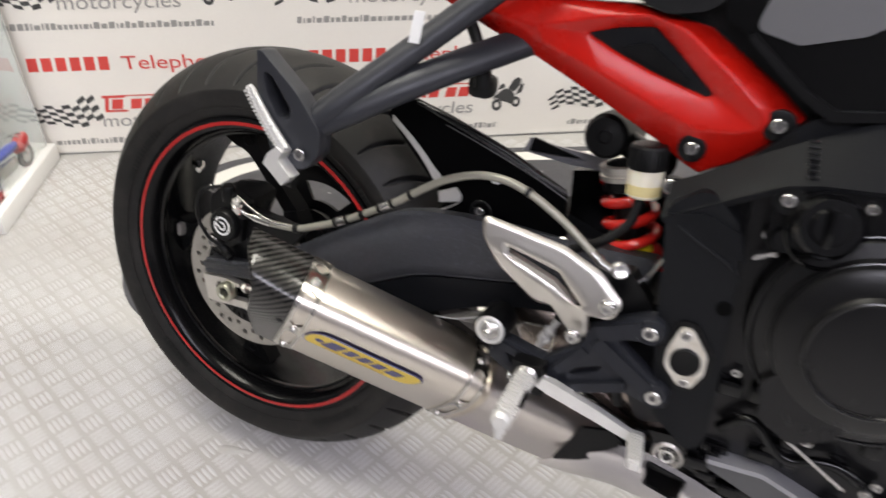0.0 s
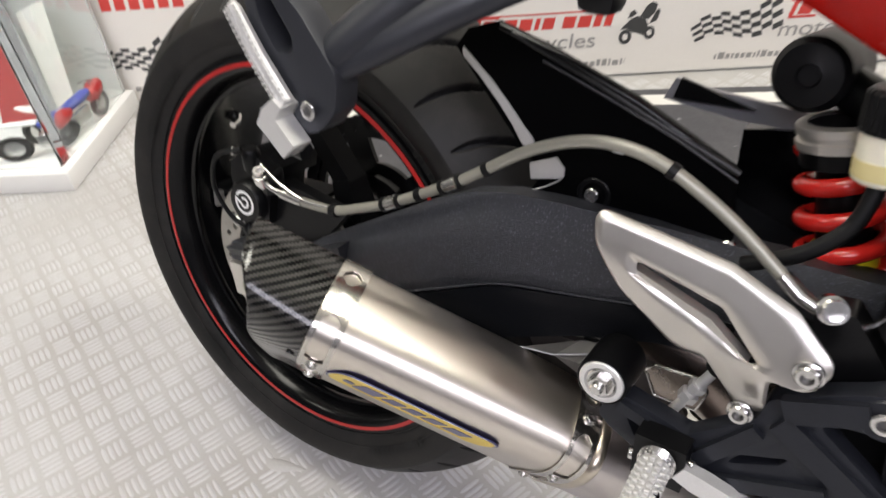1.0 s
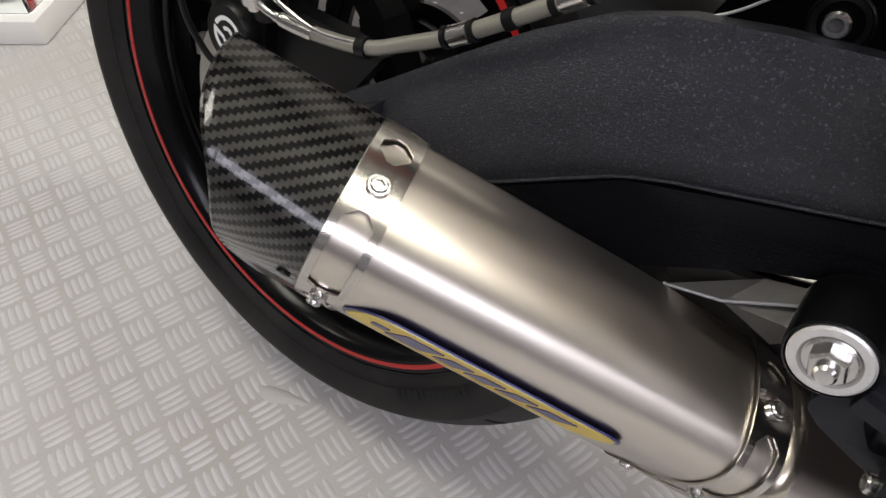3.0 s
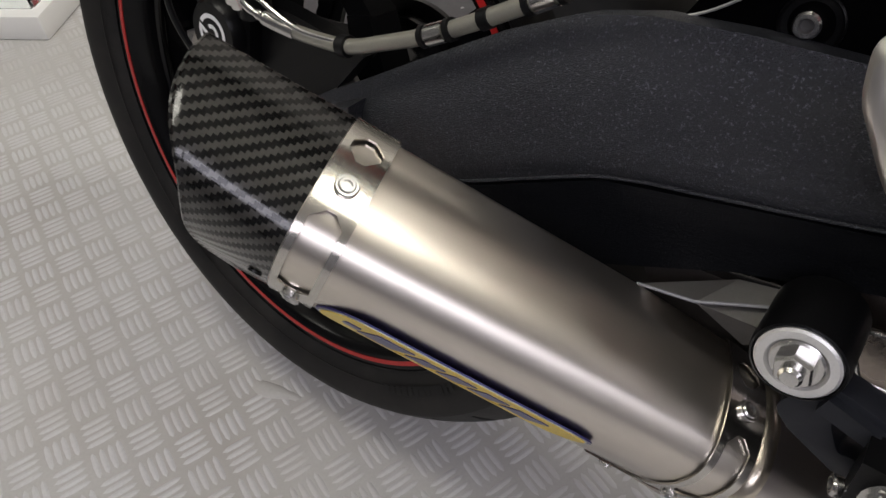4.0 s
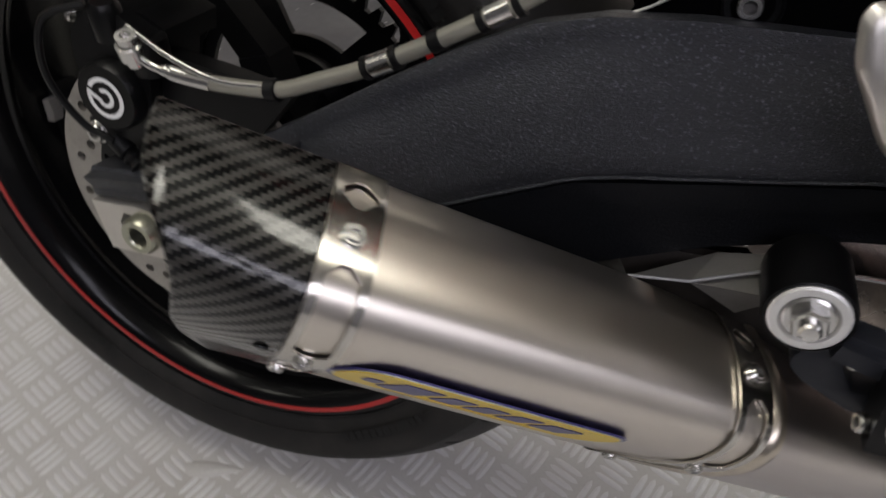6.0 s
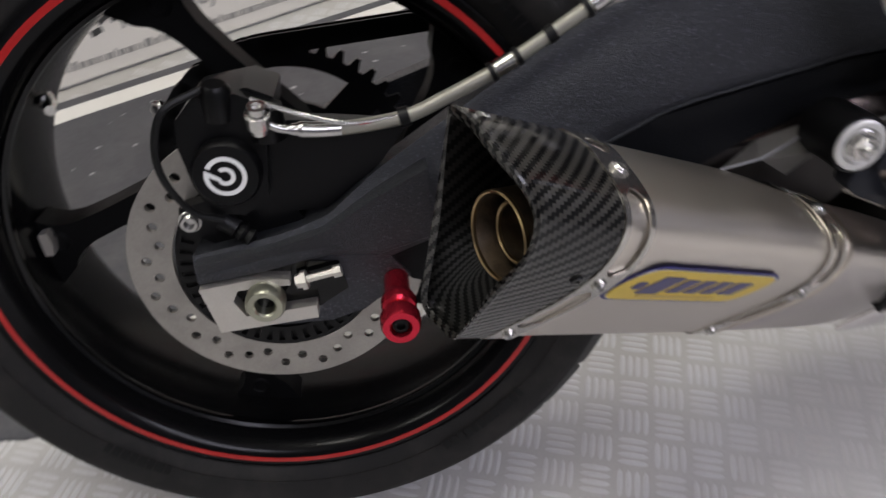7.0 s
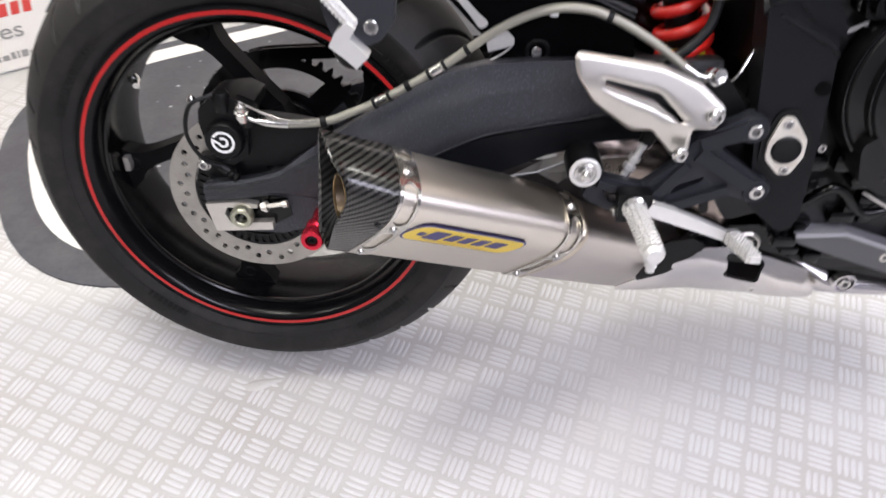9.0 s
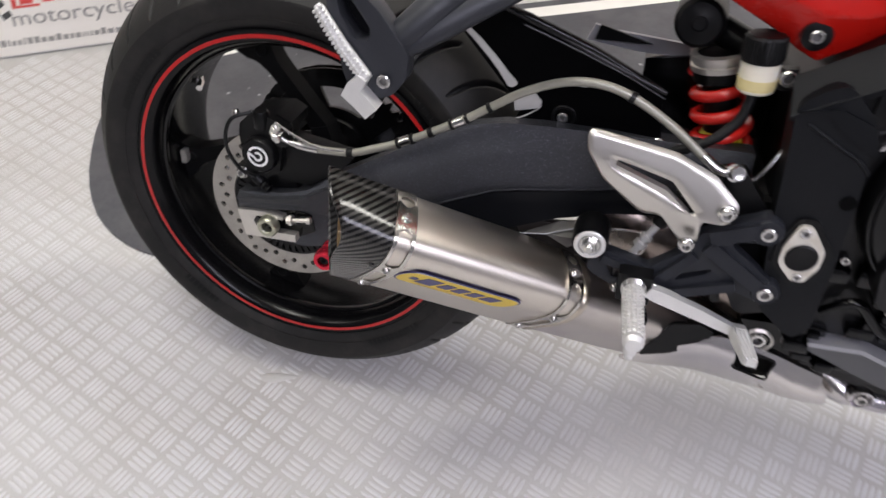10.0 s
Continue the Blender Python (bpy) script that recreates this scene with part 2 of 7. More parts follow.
TREAD_MAT = surface("worn_raised_tread", (0.54, 0.535, 0.535), 0.42, 0.0, 300, 0.12, 0.3, 0.05, 2.6, second=(0.45, 0.43, 0.405))
BANNER_WHITE = surface("cream_banner_vinyl", (0.78, 0.745, 0.70), 0.5, 0, 200, 0.03, 0.06, 0.02, 5)
PRINT_RED = surface("red_banner_print", (0.62, 0.06, 0.05), 0.5, 0, 300, 0.06, 0.1, 0.0)
PRINT_BLACK = surface("black_banner_print", (0.05, 0.05, 0.05), 0.5, 0, 300, 0.1, 0.1, 0.0)
PRINT_GREY = surface("grey_banner_print", (0.30, 0.29, 0.28), 0.5, 0, 300, 0.1, 0.1, 0.0)
UNSEEN_WALL = surface("unseen_wall_grey", (0.18, 0.18, 0.185), 0.6, 0, 150, 0.05, 0.08, 0.05, 3)
WALL_PAINT = surface("white_wall_paint", (0.72, 0.71, 0.69), 0.6, 0, 150, 0.04, 0.06, 0.05, 3)
CEILING_PAINT = surface("white_ceiling_paint", (0.70, 0.695, 0.68), 0.7, 0, 150, 0.04, 0.05, 0.05, 3)
MAT_DARK = surface("scuffed_dark_mat", (0.060, 0.060, 0.068), 0.5, 0, 120, 0.3, 0.3, 0.08, 9, second=(0.11, 0.108, 0.115))
MAT_WHITE = surface("white_mat_stripe", (0.74, 0.72, 0.68), 0.5, 0, 200, 0.06, 0.15, 0.03, 9)
CASE_WHITE = surface("white_cabinet_laminate", (0.78, 0.77, 0.75), 0.4, 0, 300, 0.03, 0.06, 0.02)
GLASS = clear_glass("clear_cabinet_glass")
BOTTLE_PLASTIC = surface("milky_reservoir_plastic", (0.72, 0.68, 0.56), 0.35, 0, 300, 0.04, 0.1, 0.0)
BOTTLE_PLASTIC.node_tree.nodes["Principled BSDF"].inputs["Subsurface Weight"].default_value = 0.3
BOTTLE_PLASTIC.node_tree.nodes["Principled BSDF"].inputs["Subsurface Radius"].default_value = (0.02, 0.015, 0.01)
ORANGE = surface("orange_card", (0.7, 0.22, 0.03), 0.5, 0, 300, 0.06, 0.1, 0.0)
BLUE_TOY = surface("blue_toy_paint", (0.03, 0.05, 0.32), 0.3, 0, 300, 0.06, 0.1, 0.0)

# ---- building helpers ----


def part(name, bm, material, parent, label="", angle=38, kind=""):
    """One mesh object under a thing or a part."""
    bmesh.ops.recalc_face_normals(bm, faces=bm.faces)
    me = bpy.data.meshes.new(name)
    bm.to_mesh(me)
    bm.free()
    for m in material if isinstance(material, (list, tuple)) else (material,):
        me.materials.append(m)
    for p in me.polygons:
        p.use_smooth = True
    me.set_sharp_from_angle(angle=radians(angle))
    ob = new(name, me)
    ob.parent = parent
    if label or kind:
        tagged(ob, label=label, kind=kind)
    return ob


def soften(bm, size, segments=2, limit=25):
    """Rounds off the sharp edges."""
    edges = [e for e in bm.edges if len(e.link_faces) == 2 and e.calc_face_angle(0) > radians(limit)]
    if edges and size > 0:
        bmesh.ops.bevel(bm, geom=edges, offset=size, segments=segments, affect="EDGES", profile=0.5, clamp_overlap=True)
    return bm


def prism(outline, y0, y1, bevel=0.002, bm=None, segments=2, lift=None):
    """A plate: an outline in x and z, from y0 to y1. lift(x, z) moves points in y."""
    own = bm is None
    b = bmesh.new()
    lift = lift or (lambda x, z: 0.0)
    a = [b.verts.new((x, y0 + lift(x, z), z)) for x, z in outline]
    c = [b.verts.new((x, y1 + lift(x, z), z)) for x, z in outline]
    b.faces.new(a)
    b.faces.new(list(reversed(c)))
    n = len(a)
    for i in range(n):
        b.faces.new((a[i], c[i], c[(i + 1) % n], a[(i + 1) % n]))
    soften(b, bevel, segments)
    return b if own else merge(bm, b)


def merge(bm, other):
    me = bpy.data.meshes.new("joined")
    other.to_mesh(me)
    other.free()
    bm.from_mesh(me)
    bpy.data.meshes.remove(me)
    return bm


def bar_outline(p, q, wp, wq):
    d = (Vector(q) - Vector(p)).normalized()
    n = Vector((-d.y, d.x))
    return [tuple(Vector(p) + n * wp), tuple(Vector(p) - n * wp), tuple(Vector(q) - n * wq), tuple(Vector(q) + n * wq)]


def spline(points, steps=8):
    """Catmull-Rom curve through the points."""
    p = [Vector(v) for v in points]
    p = [2 * p[0] - p[1]] + p + [2 * p[-1] - p[-2]]
    out = []
    for i in range(1, len(p) - 2):
        a, b, c, d = p[i - 1:i + 3]
        for k in range(steps):
            t = k / steps
            out.append(0.5 * (2 * b + (c - a) * t + (2 * a - 5 * b + 4 * c - d) * t * t + (3 * b - a - 3 * c + d) * t ** 3))
    out.append(p[-2])
    return out


def sweep(path, radius, sides=12, bm=None, flat=1.0, cap=True):
    """A round (or flattened) tube along a path; radius may be a list."""
    bm = bm or bmesh.new()
    path = [Vector(v) for v in path]
    r = radius if isinstance(radius, (list, tuple)) else [radius] * len(path)
    up, rings = None, []
    for i, p in enumerate(path):
        d = (path[min(i + 1, len(path) - 1)] - path[max(i - 1, 0)]).normalized()
        if up is None:
            up = d.orthogonal().normalized()
        up = (up - d * up.dot(d)).normalized()
        side = d.cross(up)
        rings.append([bm.verts.new(p + (up * math.cos(2 * math.pi * k / sides) + side * math.sin(2 * math.pi * k / sides) * flat) * r[i]) for k in range(sides)])
    for a, b in zip(rings, rings[1:]):
        for k in range(sides):
            bm.faces.new((a[k], a[(k + 1) % sides], b[(k + 1) % sides], b[k]))
    if cap:
        bm.faces.new(rings[0][::-1])
        bm.faces.new(rings[-1])
    return bm


def turned(profile, at=(0, 0, 0), axis=(0, 1, 0), sides=24, bm=None, closed=False):
    """A body of revolution: profile of (radius, distance along the axis)."""
    bm = bm or bmesh.new()
    axis = Vector(axis).normalized()
    u = axis.orthogonal().normalized()
    w = axis.cross(u)
    at = Vector(at)
    rings = []
    for r, s in profile:
        if r < 1e-6:
            rings.append([bm.verts.new(at + axis * s)])
        else:
            rings.append([bm.verts.new(at + axis * s + (u * math.cos(2 * math.pi * k / sides) + w * math.sin(2 * math.pi * k / sides)) * r) for k in range(sides)])
    pairs = list(zip(rings, rings[1:])) + ([(rings[-1], rings[0])] if closed else [])
    for a, b in pairs:
        for k in range(sides):
            k2 = (k + 1) % sides
            if len(a) == 1 and len(b) == 1:
                continue
            if len(a) == 1:
                bm.faces.new((a[0], b[k2], b[k]))
            elif len(b) == 1:
                bm.faces.new((a[k], a[k2], b[0]))
            else:
                bm.faces.new((a[k], a[k2], b[k2], b[k]))
    return bm


def loft(rings, cap=True, bm=None, close=True):
    bm = bm or bmesh.new()
    vs = [[bm.verts.new(p) for p in ring] for ring in rings]
    n = len(vs[0])
    for a, b in zip(vs, vs[1:]):
        for k in range(n if close else n - 1):
            bm.faces.new((a[k], a[(k + 1) % n], b[(k + 1) % n], b[k]))
    if cap:
        bm.faces.new(vs[0][::-1])
        bm.faces.new(vs[-1])
    return bm


def round_outline(points, radii, seg=6):
    """A polygon with its corners rounded."""
    out, n = [], len(points)
    for i, p in enumerate(points):
        p, a, b = Vector(p), Vector(points[i - 1]), Vector(points[(i + 1) % n])
        da, db = (a - p), (b - p)
        half = da.angle(db) / 2
        d = min(radii[i] / math.tan(half), 0.48 * da.length, 0.48 * db.length)
        p0, p1 = p + da.normalized() * d, p + db.normalized() * d
        for k in range(seg + 1):
            t = k / seg
            out.append(tuple((1 - t) ** 2 * p0 + 2 * t * (1 - t) * p + t * t * p1))
    return out


def bolt(at, radius, parent, out=(0, -1, 0), height=0.005, material=None, name="bolt", washer=0.0, hexagon=False, label=""):
    """A socket-head bolt (or hexagon nut) that looks along out."""
    bm = bmesh.new()
    r, h = radius, height
    if washer:
        turned([(0, -0.001), (washer, -0.001), (washer, 0.0015), (washer * 0.93, 0.002), (0, 0.002)], at, out, 24, bm)
    if hexagon:
        turned([(0, 0), (r, 0), (r, h * 0.8), (r * 0.88, h), (r * 0.45, h), (r * 0.45, h * 1.5), (r * 0.35, h * 1.7), (0, h * 1.7)], at, out, 6, bm)
    else:
        turned([(0, 0), (r, 0), (r, h * 0.75), (r * 0.85, h), (r * 0.55, h), (r * 0.5, h * 0.3), (0, h * 0.3)], at, out, 18, bm)
    ob = part(name, bm, material or STEEL, parent, label, 30)
    # faces inside the socket are darkened to stand for its shade
    if not hexagon and material is not CAST_BLACK:
        ob.data.materials.append(SOCKET_SHADE)
        at, axis = Vector(at), Vector(out).normalized()
        for face in ob.data.polygons:
            v = face.center - at
            if (v - axis * v.dot(axis)).length < r * 0.53 and 0.0 < v.dot(axis) < h * 0.9:
                face.material_index = 1
    return ob


def ring_of(count):
    return [2 * math.pi * k / count for k in range(count)]

# ---- the room ----


def block(size, bevel=0.0, at=(0, 0, 0), bm=None):
    b = bmesh.new()
    bmesh.ops.create_cube(b, size=1, matrix=Matrix.Translation(at) @ Matrix.Diagonal((*size, 1)))
    soften(b, bevel)
    return b if bm is None else merge(bm, b)


def setting(name, bm, material, label, m=None, angle=30):
    ob = part(name, bm, material, None, angle=angle)
    tagged(ob, label=label, kind="structure")
    if m is not None:
        ob.matrix_world = m
    return ob


LOW, HIGH, BACK = -2.6, 5.4, -5.2
setting("wall_north", block((HIGH - LOW + 0.4, 0.12, CEILING), 0, ((LOW + HIGH) / 2, 0.066, CEILING / 2)), WALL_PAINT, "white painted showroom wall behind the printed banner", WALL)
# unseen walls and ceiling close the room; their tones set fill and reflections
setting("wall_south", block((HIGH - LOW + 0.4, 0.12, CEILING), 0, ((LOW + HIGH) / 2, BACK - 0.06, CEILING / 2)), UNSEEN_WALL, "unseen plain wall added to close the showroom, grey to limit fill light", WALL)
setting("wall_west", block((0.12, -BACK, CEILING), 0, (LOW - 0.06, BACK / 2, CEILING / 2)), UNSEEN_WALL, "unseen plain side wall added to the showroom, grey to limit fill light", WALL)
setting("wall_east", block((0.12, -BACK, CEILING), 0, (HIGH + 0.06, BACK / 2, CEILING / 2)), UNSEEN_WALL, "unseen plain end wall added to the showroom, grey to limit fill light", WALL)
setting("ceiling", block((HIGH - LOW + 0.6, -BACK + 0.5, 0.1), 0, ((LOW + HIGH) / 2, BACK / 2, CEILING + 0.05)), CEILING_PAINT, "unseen plain ceiling added to the showroom, white to bounce fill light", WALL)
floor = setting("floor", block((HIGH - LOW + 0.6, -BACK + 0.5, 0.1), 0, ((LOW + HIGH) / 2, BACK / 2, -0.05)), FLOOR_MAT, "worn grey tread-plate floor with raised bars in alternating groups", WALL)

for s, v, turn, length, width, power, tint in LAMPS:
    p = wall_point(s, v, CEILING - 0.05)
    lamp = bpy.data.objects.new("ceiling_light", None)
    scene.collection.objects.link(lamp)
    lamp.matrix_world = Matrix.Translation(p) @ pose(0, 0, 0, 0, 0, WALL_ANGLE + turn)
    tagged(lamp, "assumed white rectangular ceiling light, unseen, with a glowing diffuser", "ceiling light", "ceiling lights", "")
    bm = bmesh.new()
    for sx, sy, px, py in ((length + 0.06, 0.03, 0, width / 2 + 0.015), (length + 0.06, 0.03, 0, -width / 2 - 0.015), (0.03, width, length / 2 + 0.015, 0), (0.03, width, -length / 2 - 0.015, 0)):
        block((sx, sy, 0.05), 0.004, (px, py, 0.024), bm)
    part("frame", bm, CASE_WHITE, lamp)
    part("diffuser", block((length, width, 0.006), 0.0, (0, 0, 0.03)), lamp_glow("diffuser_glow", tint, 4.0), lamp)
    light = bpy.data.lights.new("tube_light", "AREA")
    light.shape, light.size, light.size_y, light.energy, light.color = "RECTANGLE", length, width, power, tint
    lo = new("tube_light", light)
    lo.matrix_world = Matrix.Translation(p + Vector((0, 0, -0.01))) @ pose(0, 0, 0, 0, 0, WALL_ANGLE + turn)

# floor mat with a white border stripe, its long side nearly along the wall
MAT_TURN = -3.2
mat_base = WALL @ pose(1.0, -0.47, 0, 0, 0, MAT_TURN)


def mat_outline(inset, seg=14):
    r = 0.40 - inset
    x0, x1, y0, y1 = -0.785 + inset, 1.75 - inset, -0.43 + inset, min(0.395, 0.43 - inset)
    return round_outline([(x0, y0), (x1, y0), (x1, y1), (x0, y1)], [r] * 4, seg)


def flat_ring(bm, outer, inner, z):
    a = [bm.verts.new((x, y, z)) for x, y in outer]
    b = [bm.verts.new((x, y, z)) for x, y in inner]
    for k in range(len(a)):
        bm.faces.new((a[k], a[(k + 1) % len(a)], b[(k + 1) % len(a)], b[k]))


floor_mat = new("floor_mat", None)
floor_mat.matrix_world = mat_base
tagged(floor_mat, "dark grey rounded rubber floor mat with a white border stripe, scuffed", "floor mat")
bm = bmesh.new()
flat = [[bm.verts.new((x, y, z)) for x, y in mat_outline(i)] for i, z in ((0, 0.0), (0.001, 0.004), (0.004, 0.005))]
for a, b in zip(flat, flat[1:]):
    for k in range(len(a)):
        bm.faces.new((a[k], a[(k + 1) % len(a)], b[(k + 1) % len(a)], b[k]))
bm.faces.new(flat[-1])
part("mat", bm, MAT_DARK, floor_mat)
bm = bmesh.new()
flat_ring(bm, mat_outline(0.065), mat_outline(0.115), 0.0056)
part("border_stripe", bm, MAT_WHITE, floor_mat, "white printed stripe")
bm = bmesh.new()
rng = random.Random(5)
for k in range(90):
    x, y, r = rng.uniform(-0.6, 1.0), rng.uniform(-0.38, 0.3), rng.uniform(0.002, 0.006)
    vs = [bm.verts.new((x + r * rng.uniform(0.5, 1.3) * math.cos(a), y + r * rng.uniform(0.4, 1.0) * math.sin(a), 0.0056)) for a in ring_of(7)]
    bm.faces.new(vs)
part("scuff_marks", bm, surface("pale_scuffs", (0.42, 0.42, 0.43), 0.6, 0), floor_mat, "pale flecks worn into the mat", kind="stuff")

# raised bars of the floor: groups of four, turned by a quarter from group to group
PITCH, BAR_TURN, ORIGIN = 0.0405, radians(-18.5), Vector((0.6237, -0.1116))


def tread_bars(x0, x1, y0, y1):
    ax = np.array([math.cos(BAR_TURN), math.sin(BAR_TURN)])
    ay = np.array([-ax[1], ax[0]])
    shape_v = np.array([(-1, 0, 0), (-0.72, -0.8, 0), (0, -1, 0), (0.72, -0.8, 0), (1, 0, 0), (0.72, 0.8, 0), (0, 1, 0), (-0.72, 0.8, 0),
                        (-0.6, -0.25, 1), (0, -0.35, 1), (0.6, -0.25, 1), (0.6, 0.25, 1), (0, 0.35, 1), (-0.6, 0.25, 1)], float)
    shape_f = [(0, 1, 8), (1, 2, 9, 8), (2, 3, 10, 9), (3, 4, 10), (4, 11, 10), (4, 5, 11), (5, 6, 12, 11), (6, 7, 13, 12), (7, 0, 13), (0, 8, 13), (8, 9, 12, 13), (9, 10, 11, 12)]
    half, wide, high = 0.0172, 0.0034, 0.0009
    verts, faces, n = [], [], 0
    for i in range(-90, 91):
        for j in range(-90, 91):
            c = np.array(ORIGIN) + (i * ax + j * ay) * PITCH
            if not (x0 < c[0] < x1 and y0 < c[1] < y1):
                continue
            local = WALL.inverted() @ Vector((c[0], c[1], 0))
            if local.y > -0.03:
                continue
            along, across = (ay, ax) if (i + j) % 2 == 0 else (ax, ay)
            for k in range(4):
                m = c + across * (k - 1.5) * 0.0093
                xy = m + shape_v[:, :1] * half * along + shape_v[:, 1:2] * wide * across
                verts.append(np.column_stack([xy, shape_v[:, 2] * high]))
                faces.extend([tuple(n + q for q in f) for f in shape_f])
                n += len(shape_v)
    me = bpy.data.meshes.new("tread_bars")
    me.from_pydata(np.concatenate(verts).tolist(), [], faces)
    me.polygons.foreach_set("use_smooth", [True] * len(me.polygons))
    me.materials.append(TREAD_MAT)
    ob = new("tread_bars", me)
    ob.parent = floor
    ob.matrix_parent_inverse = WALL.inverted()
    tagged(ob, "raised worn tread bars of the floor plate", kind="stuff")


tread_bars(-1.75, 1.75, -1.15, 1.6)

dent_rings = [[(-0.044 + r * (0.030 * math.cos(a) + 0.006 * math.sin(2 * a)), -0.165 + r * 0.010 * math.sin(a) + 0.3 * r * 0.03 * math.cos(a), h) for a in ring_of(20)] for r, h in ((1.0, 0.0003), (0.8, 0.0016), (0.5, 0.003), (0.15, 0.0034))]
dent = part("floor_blister", loft(dent_rings), FLOOR_MAT, floor, "small raised blister in the floor sheet")
dent.matrix_parent_inverse = WALL.inverted()

# ---- the printed banner on the wall ----
banner = new("banner", None)
banner.matrix_world = WALL
tagged(banner, "cream printed vinyl dealership banner covering the wall, repeating logos", "banner")
part("sheet", block((5.6, 0.004, 1.6), 0.0, (0.9, 0.0, 0.808)), BANNER_WHITE, banner)


def print_text(body, s, h, size, material, name, width=None, shear=0.0):
    cu = bpy.data.curves.new(name, "FONT")
    cu.body, cu.size, cu.shear, cu.extrude = body, size, shear, 0.0004
    ob = bpy.data.objects.new(name, cu)
    scene.collection.objects.link(ob)
    bpy.context.view_layer.update()
    me = bpy.data.meshes.new_from_object(ob.evaluated_get(bpy.context.evaluated_depsgraph_get()))
    bpy.data.objects.remove(ob)
    xs = [v.co.x for v in me.vertices]
    k = (width / (max(xs) - min(xs))) if width else 1.0
    for v in me.vertices:
        v.co = ((v.co.x - min(xs)) * k + s, -0.0030 + v.co.z * 0.5, v.co.y + h)
    me.materials.clear()
    me.materials.append(material)
    out = new(name, me)
    out.parent = banner
    return out


def print_bars(boxes, material, name, skew=0.0, stand=-0.0028):
    """Flat printed blocks: (s0, s1, h0, h1)."""
    bm = bmesh.new()
    for s0, s1, h0, h1 in boxes:
        k = (h1 - h0) * skew
        vs = [bm.verts.new((x, stand, z)) for x, z in ((s0, h0), (s1, h0), (s1 + k, h1), (s0 + k, h1))]
        bm.faces.new(vs)
    return part(name, bm, material, banner, kind="stuff")


def unreadable(s0, s1, h0, h1, gap, widths, seed):
    r = random.Random(seed)
    out, s = [], s0
    while s < s1:
        w = r.choice(widths)
        out.append((s, min(s + w, s1), h0, h1 if r.random() > 0.3 else h0 + (h1 - h0) * 1.35))
        s += w + gap
    return out


def checkered_flag(s, h):
    bm = bmesh.new()
    cols, rows = 9, 6
    for i in range(cols):
        for j in range(rows):
            if (i + j) % 2:
                continue

            def at(a, b):
                x = s + 0.205 * a / cols + 0.018 * (1 - b / rows)
                wave = 0.012 * math.sin(a / cols * 7.0)
                return (x, -0.0028, h + 0.024 * a / cols + wave + (0.045 + 0.04 * a / cols) * b / rows)
            bm.faces.new([bm.verts.new(at(*q)) for q in ((i, j), (i + 1, j), (i + 1, j + 1), (i, j + 1))])
    part("checkered_flag", bm, PRINT_BLACK, banner, "black and white waving chequered flag print")


def racing_shape(s, h):
    """A racing machine in plain dark shapes."""
    bm = bmesh.new()

    def blob(points):
        bm.faces.new([bm.verts.new((s + x, -0.0028, h + z)) for x, z in points])
    for cx, cz, r in ((0.020, 0.022, 0.019), (0.078, 0.030, 0.017)):
        a = [bm.verts.new((s + cx + r * math.cos(q) * 0.8, -0.0028, h + cz + r * math.sin(q))) for q in ring_of(16)]
        b = [bm.verts.new((s + cx + 0.45 * r * math.cos(q) * 0.8, -0.0028, h + cz + 0.45 * r * math.sin(q))) for q in ring_of(16)]
        for k in range(16):
            bm.faces.new((a[k], a[(k + 1) % 16], b[(k + 1) % 16], b[k]))
    blob([(0.006, 0.040), (0.020, 0.044), (0.034, 0.034), (0.050, 0.030), (0.064, 0.024), (0.074, 0.050), (0.066, 0.066), (0.046, 0.074), (0.030, 0.066), (0.016, 0.052)])
    blob([(0.052, 0.072), (0.072, 0.064), (0.088, 0.082), (0.092, 0.100), (0.080, 0.108), (0.066, 0.098), (0.060, 0.086)])
    blob([(0.076, 0.052), (0.094, 0.060), (0.100, 0.084), (0.094, 0.090), (0.084, 0.072)])
    blob([(0.024, 0.070), (0.034, 0.072), (0.044, 0.080), (0.038, 0.090), (0.028, 0.084)])
    part("machine_print", bm, PRINT_BLACK, banner, "dark printed racing machine shape")


UNIT = 0.757
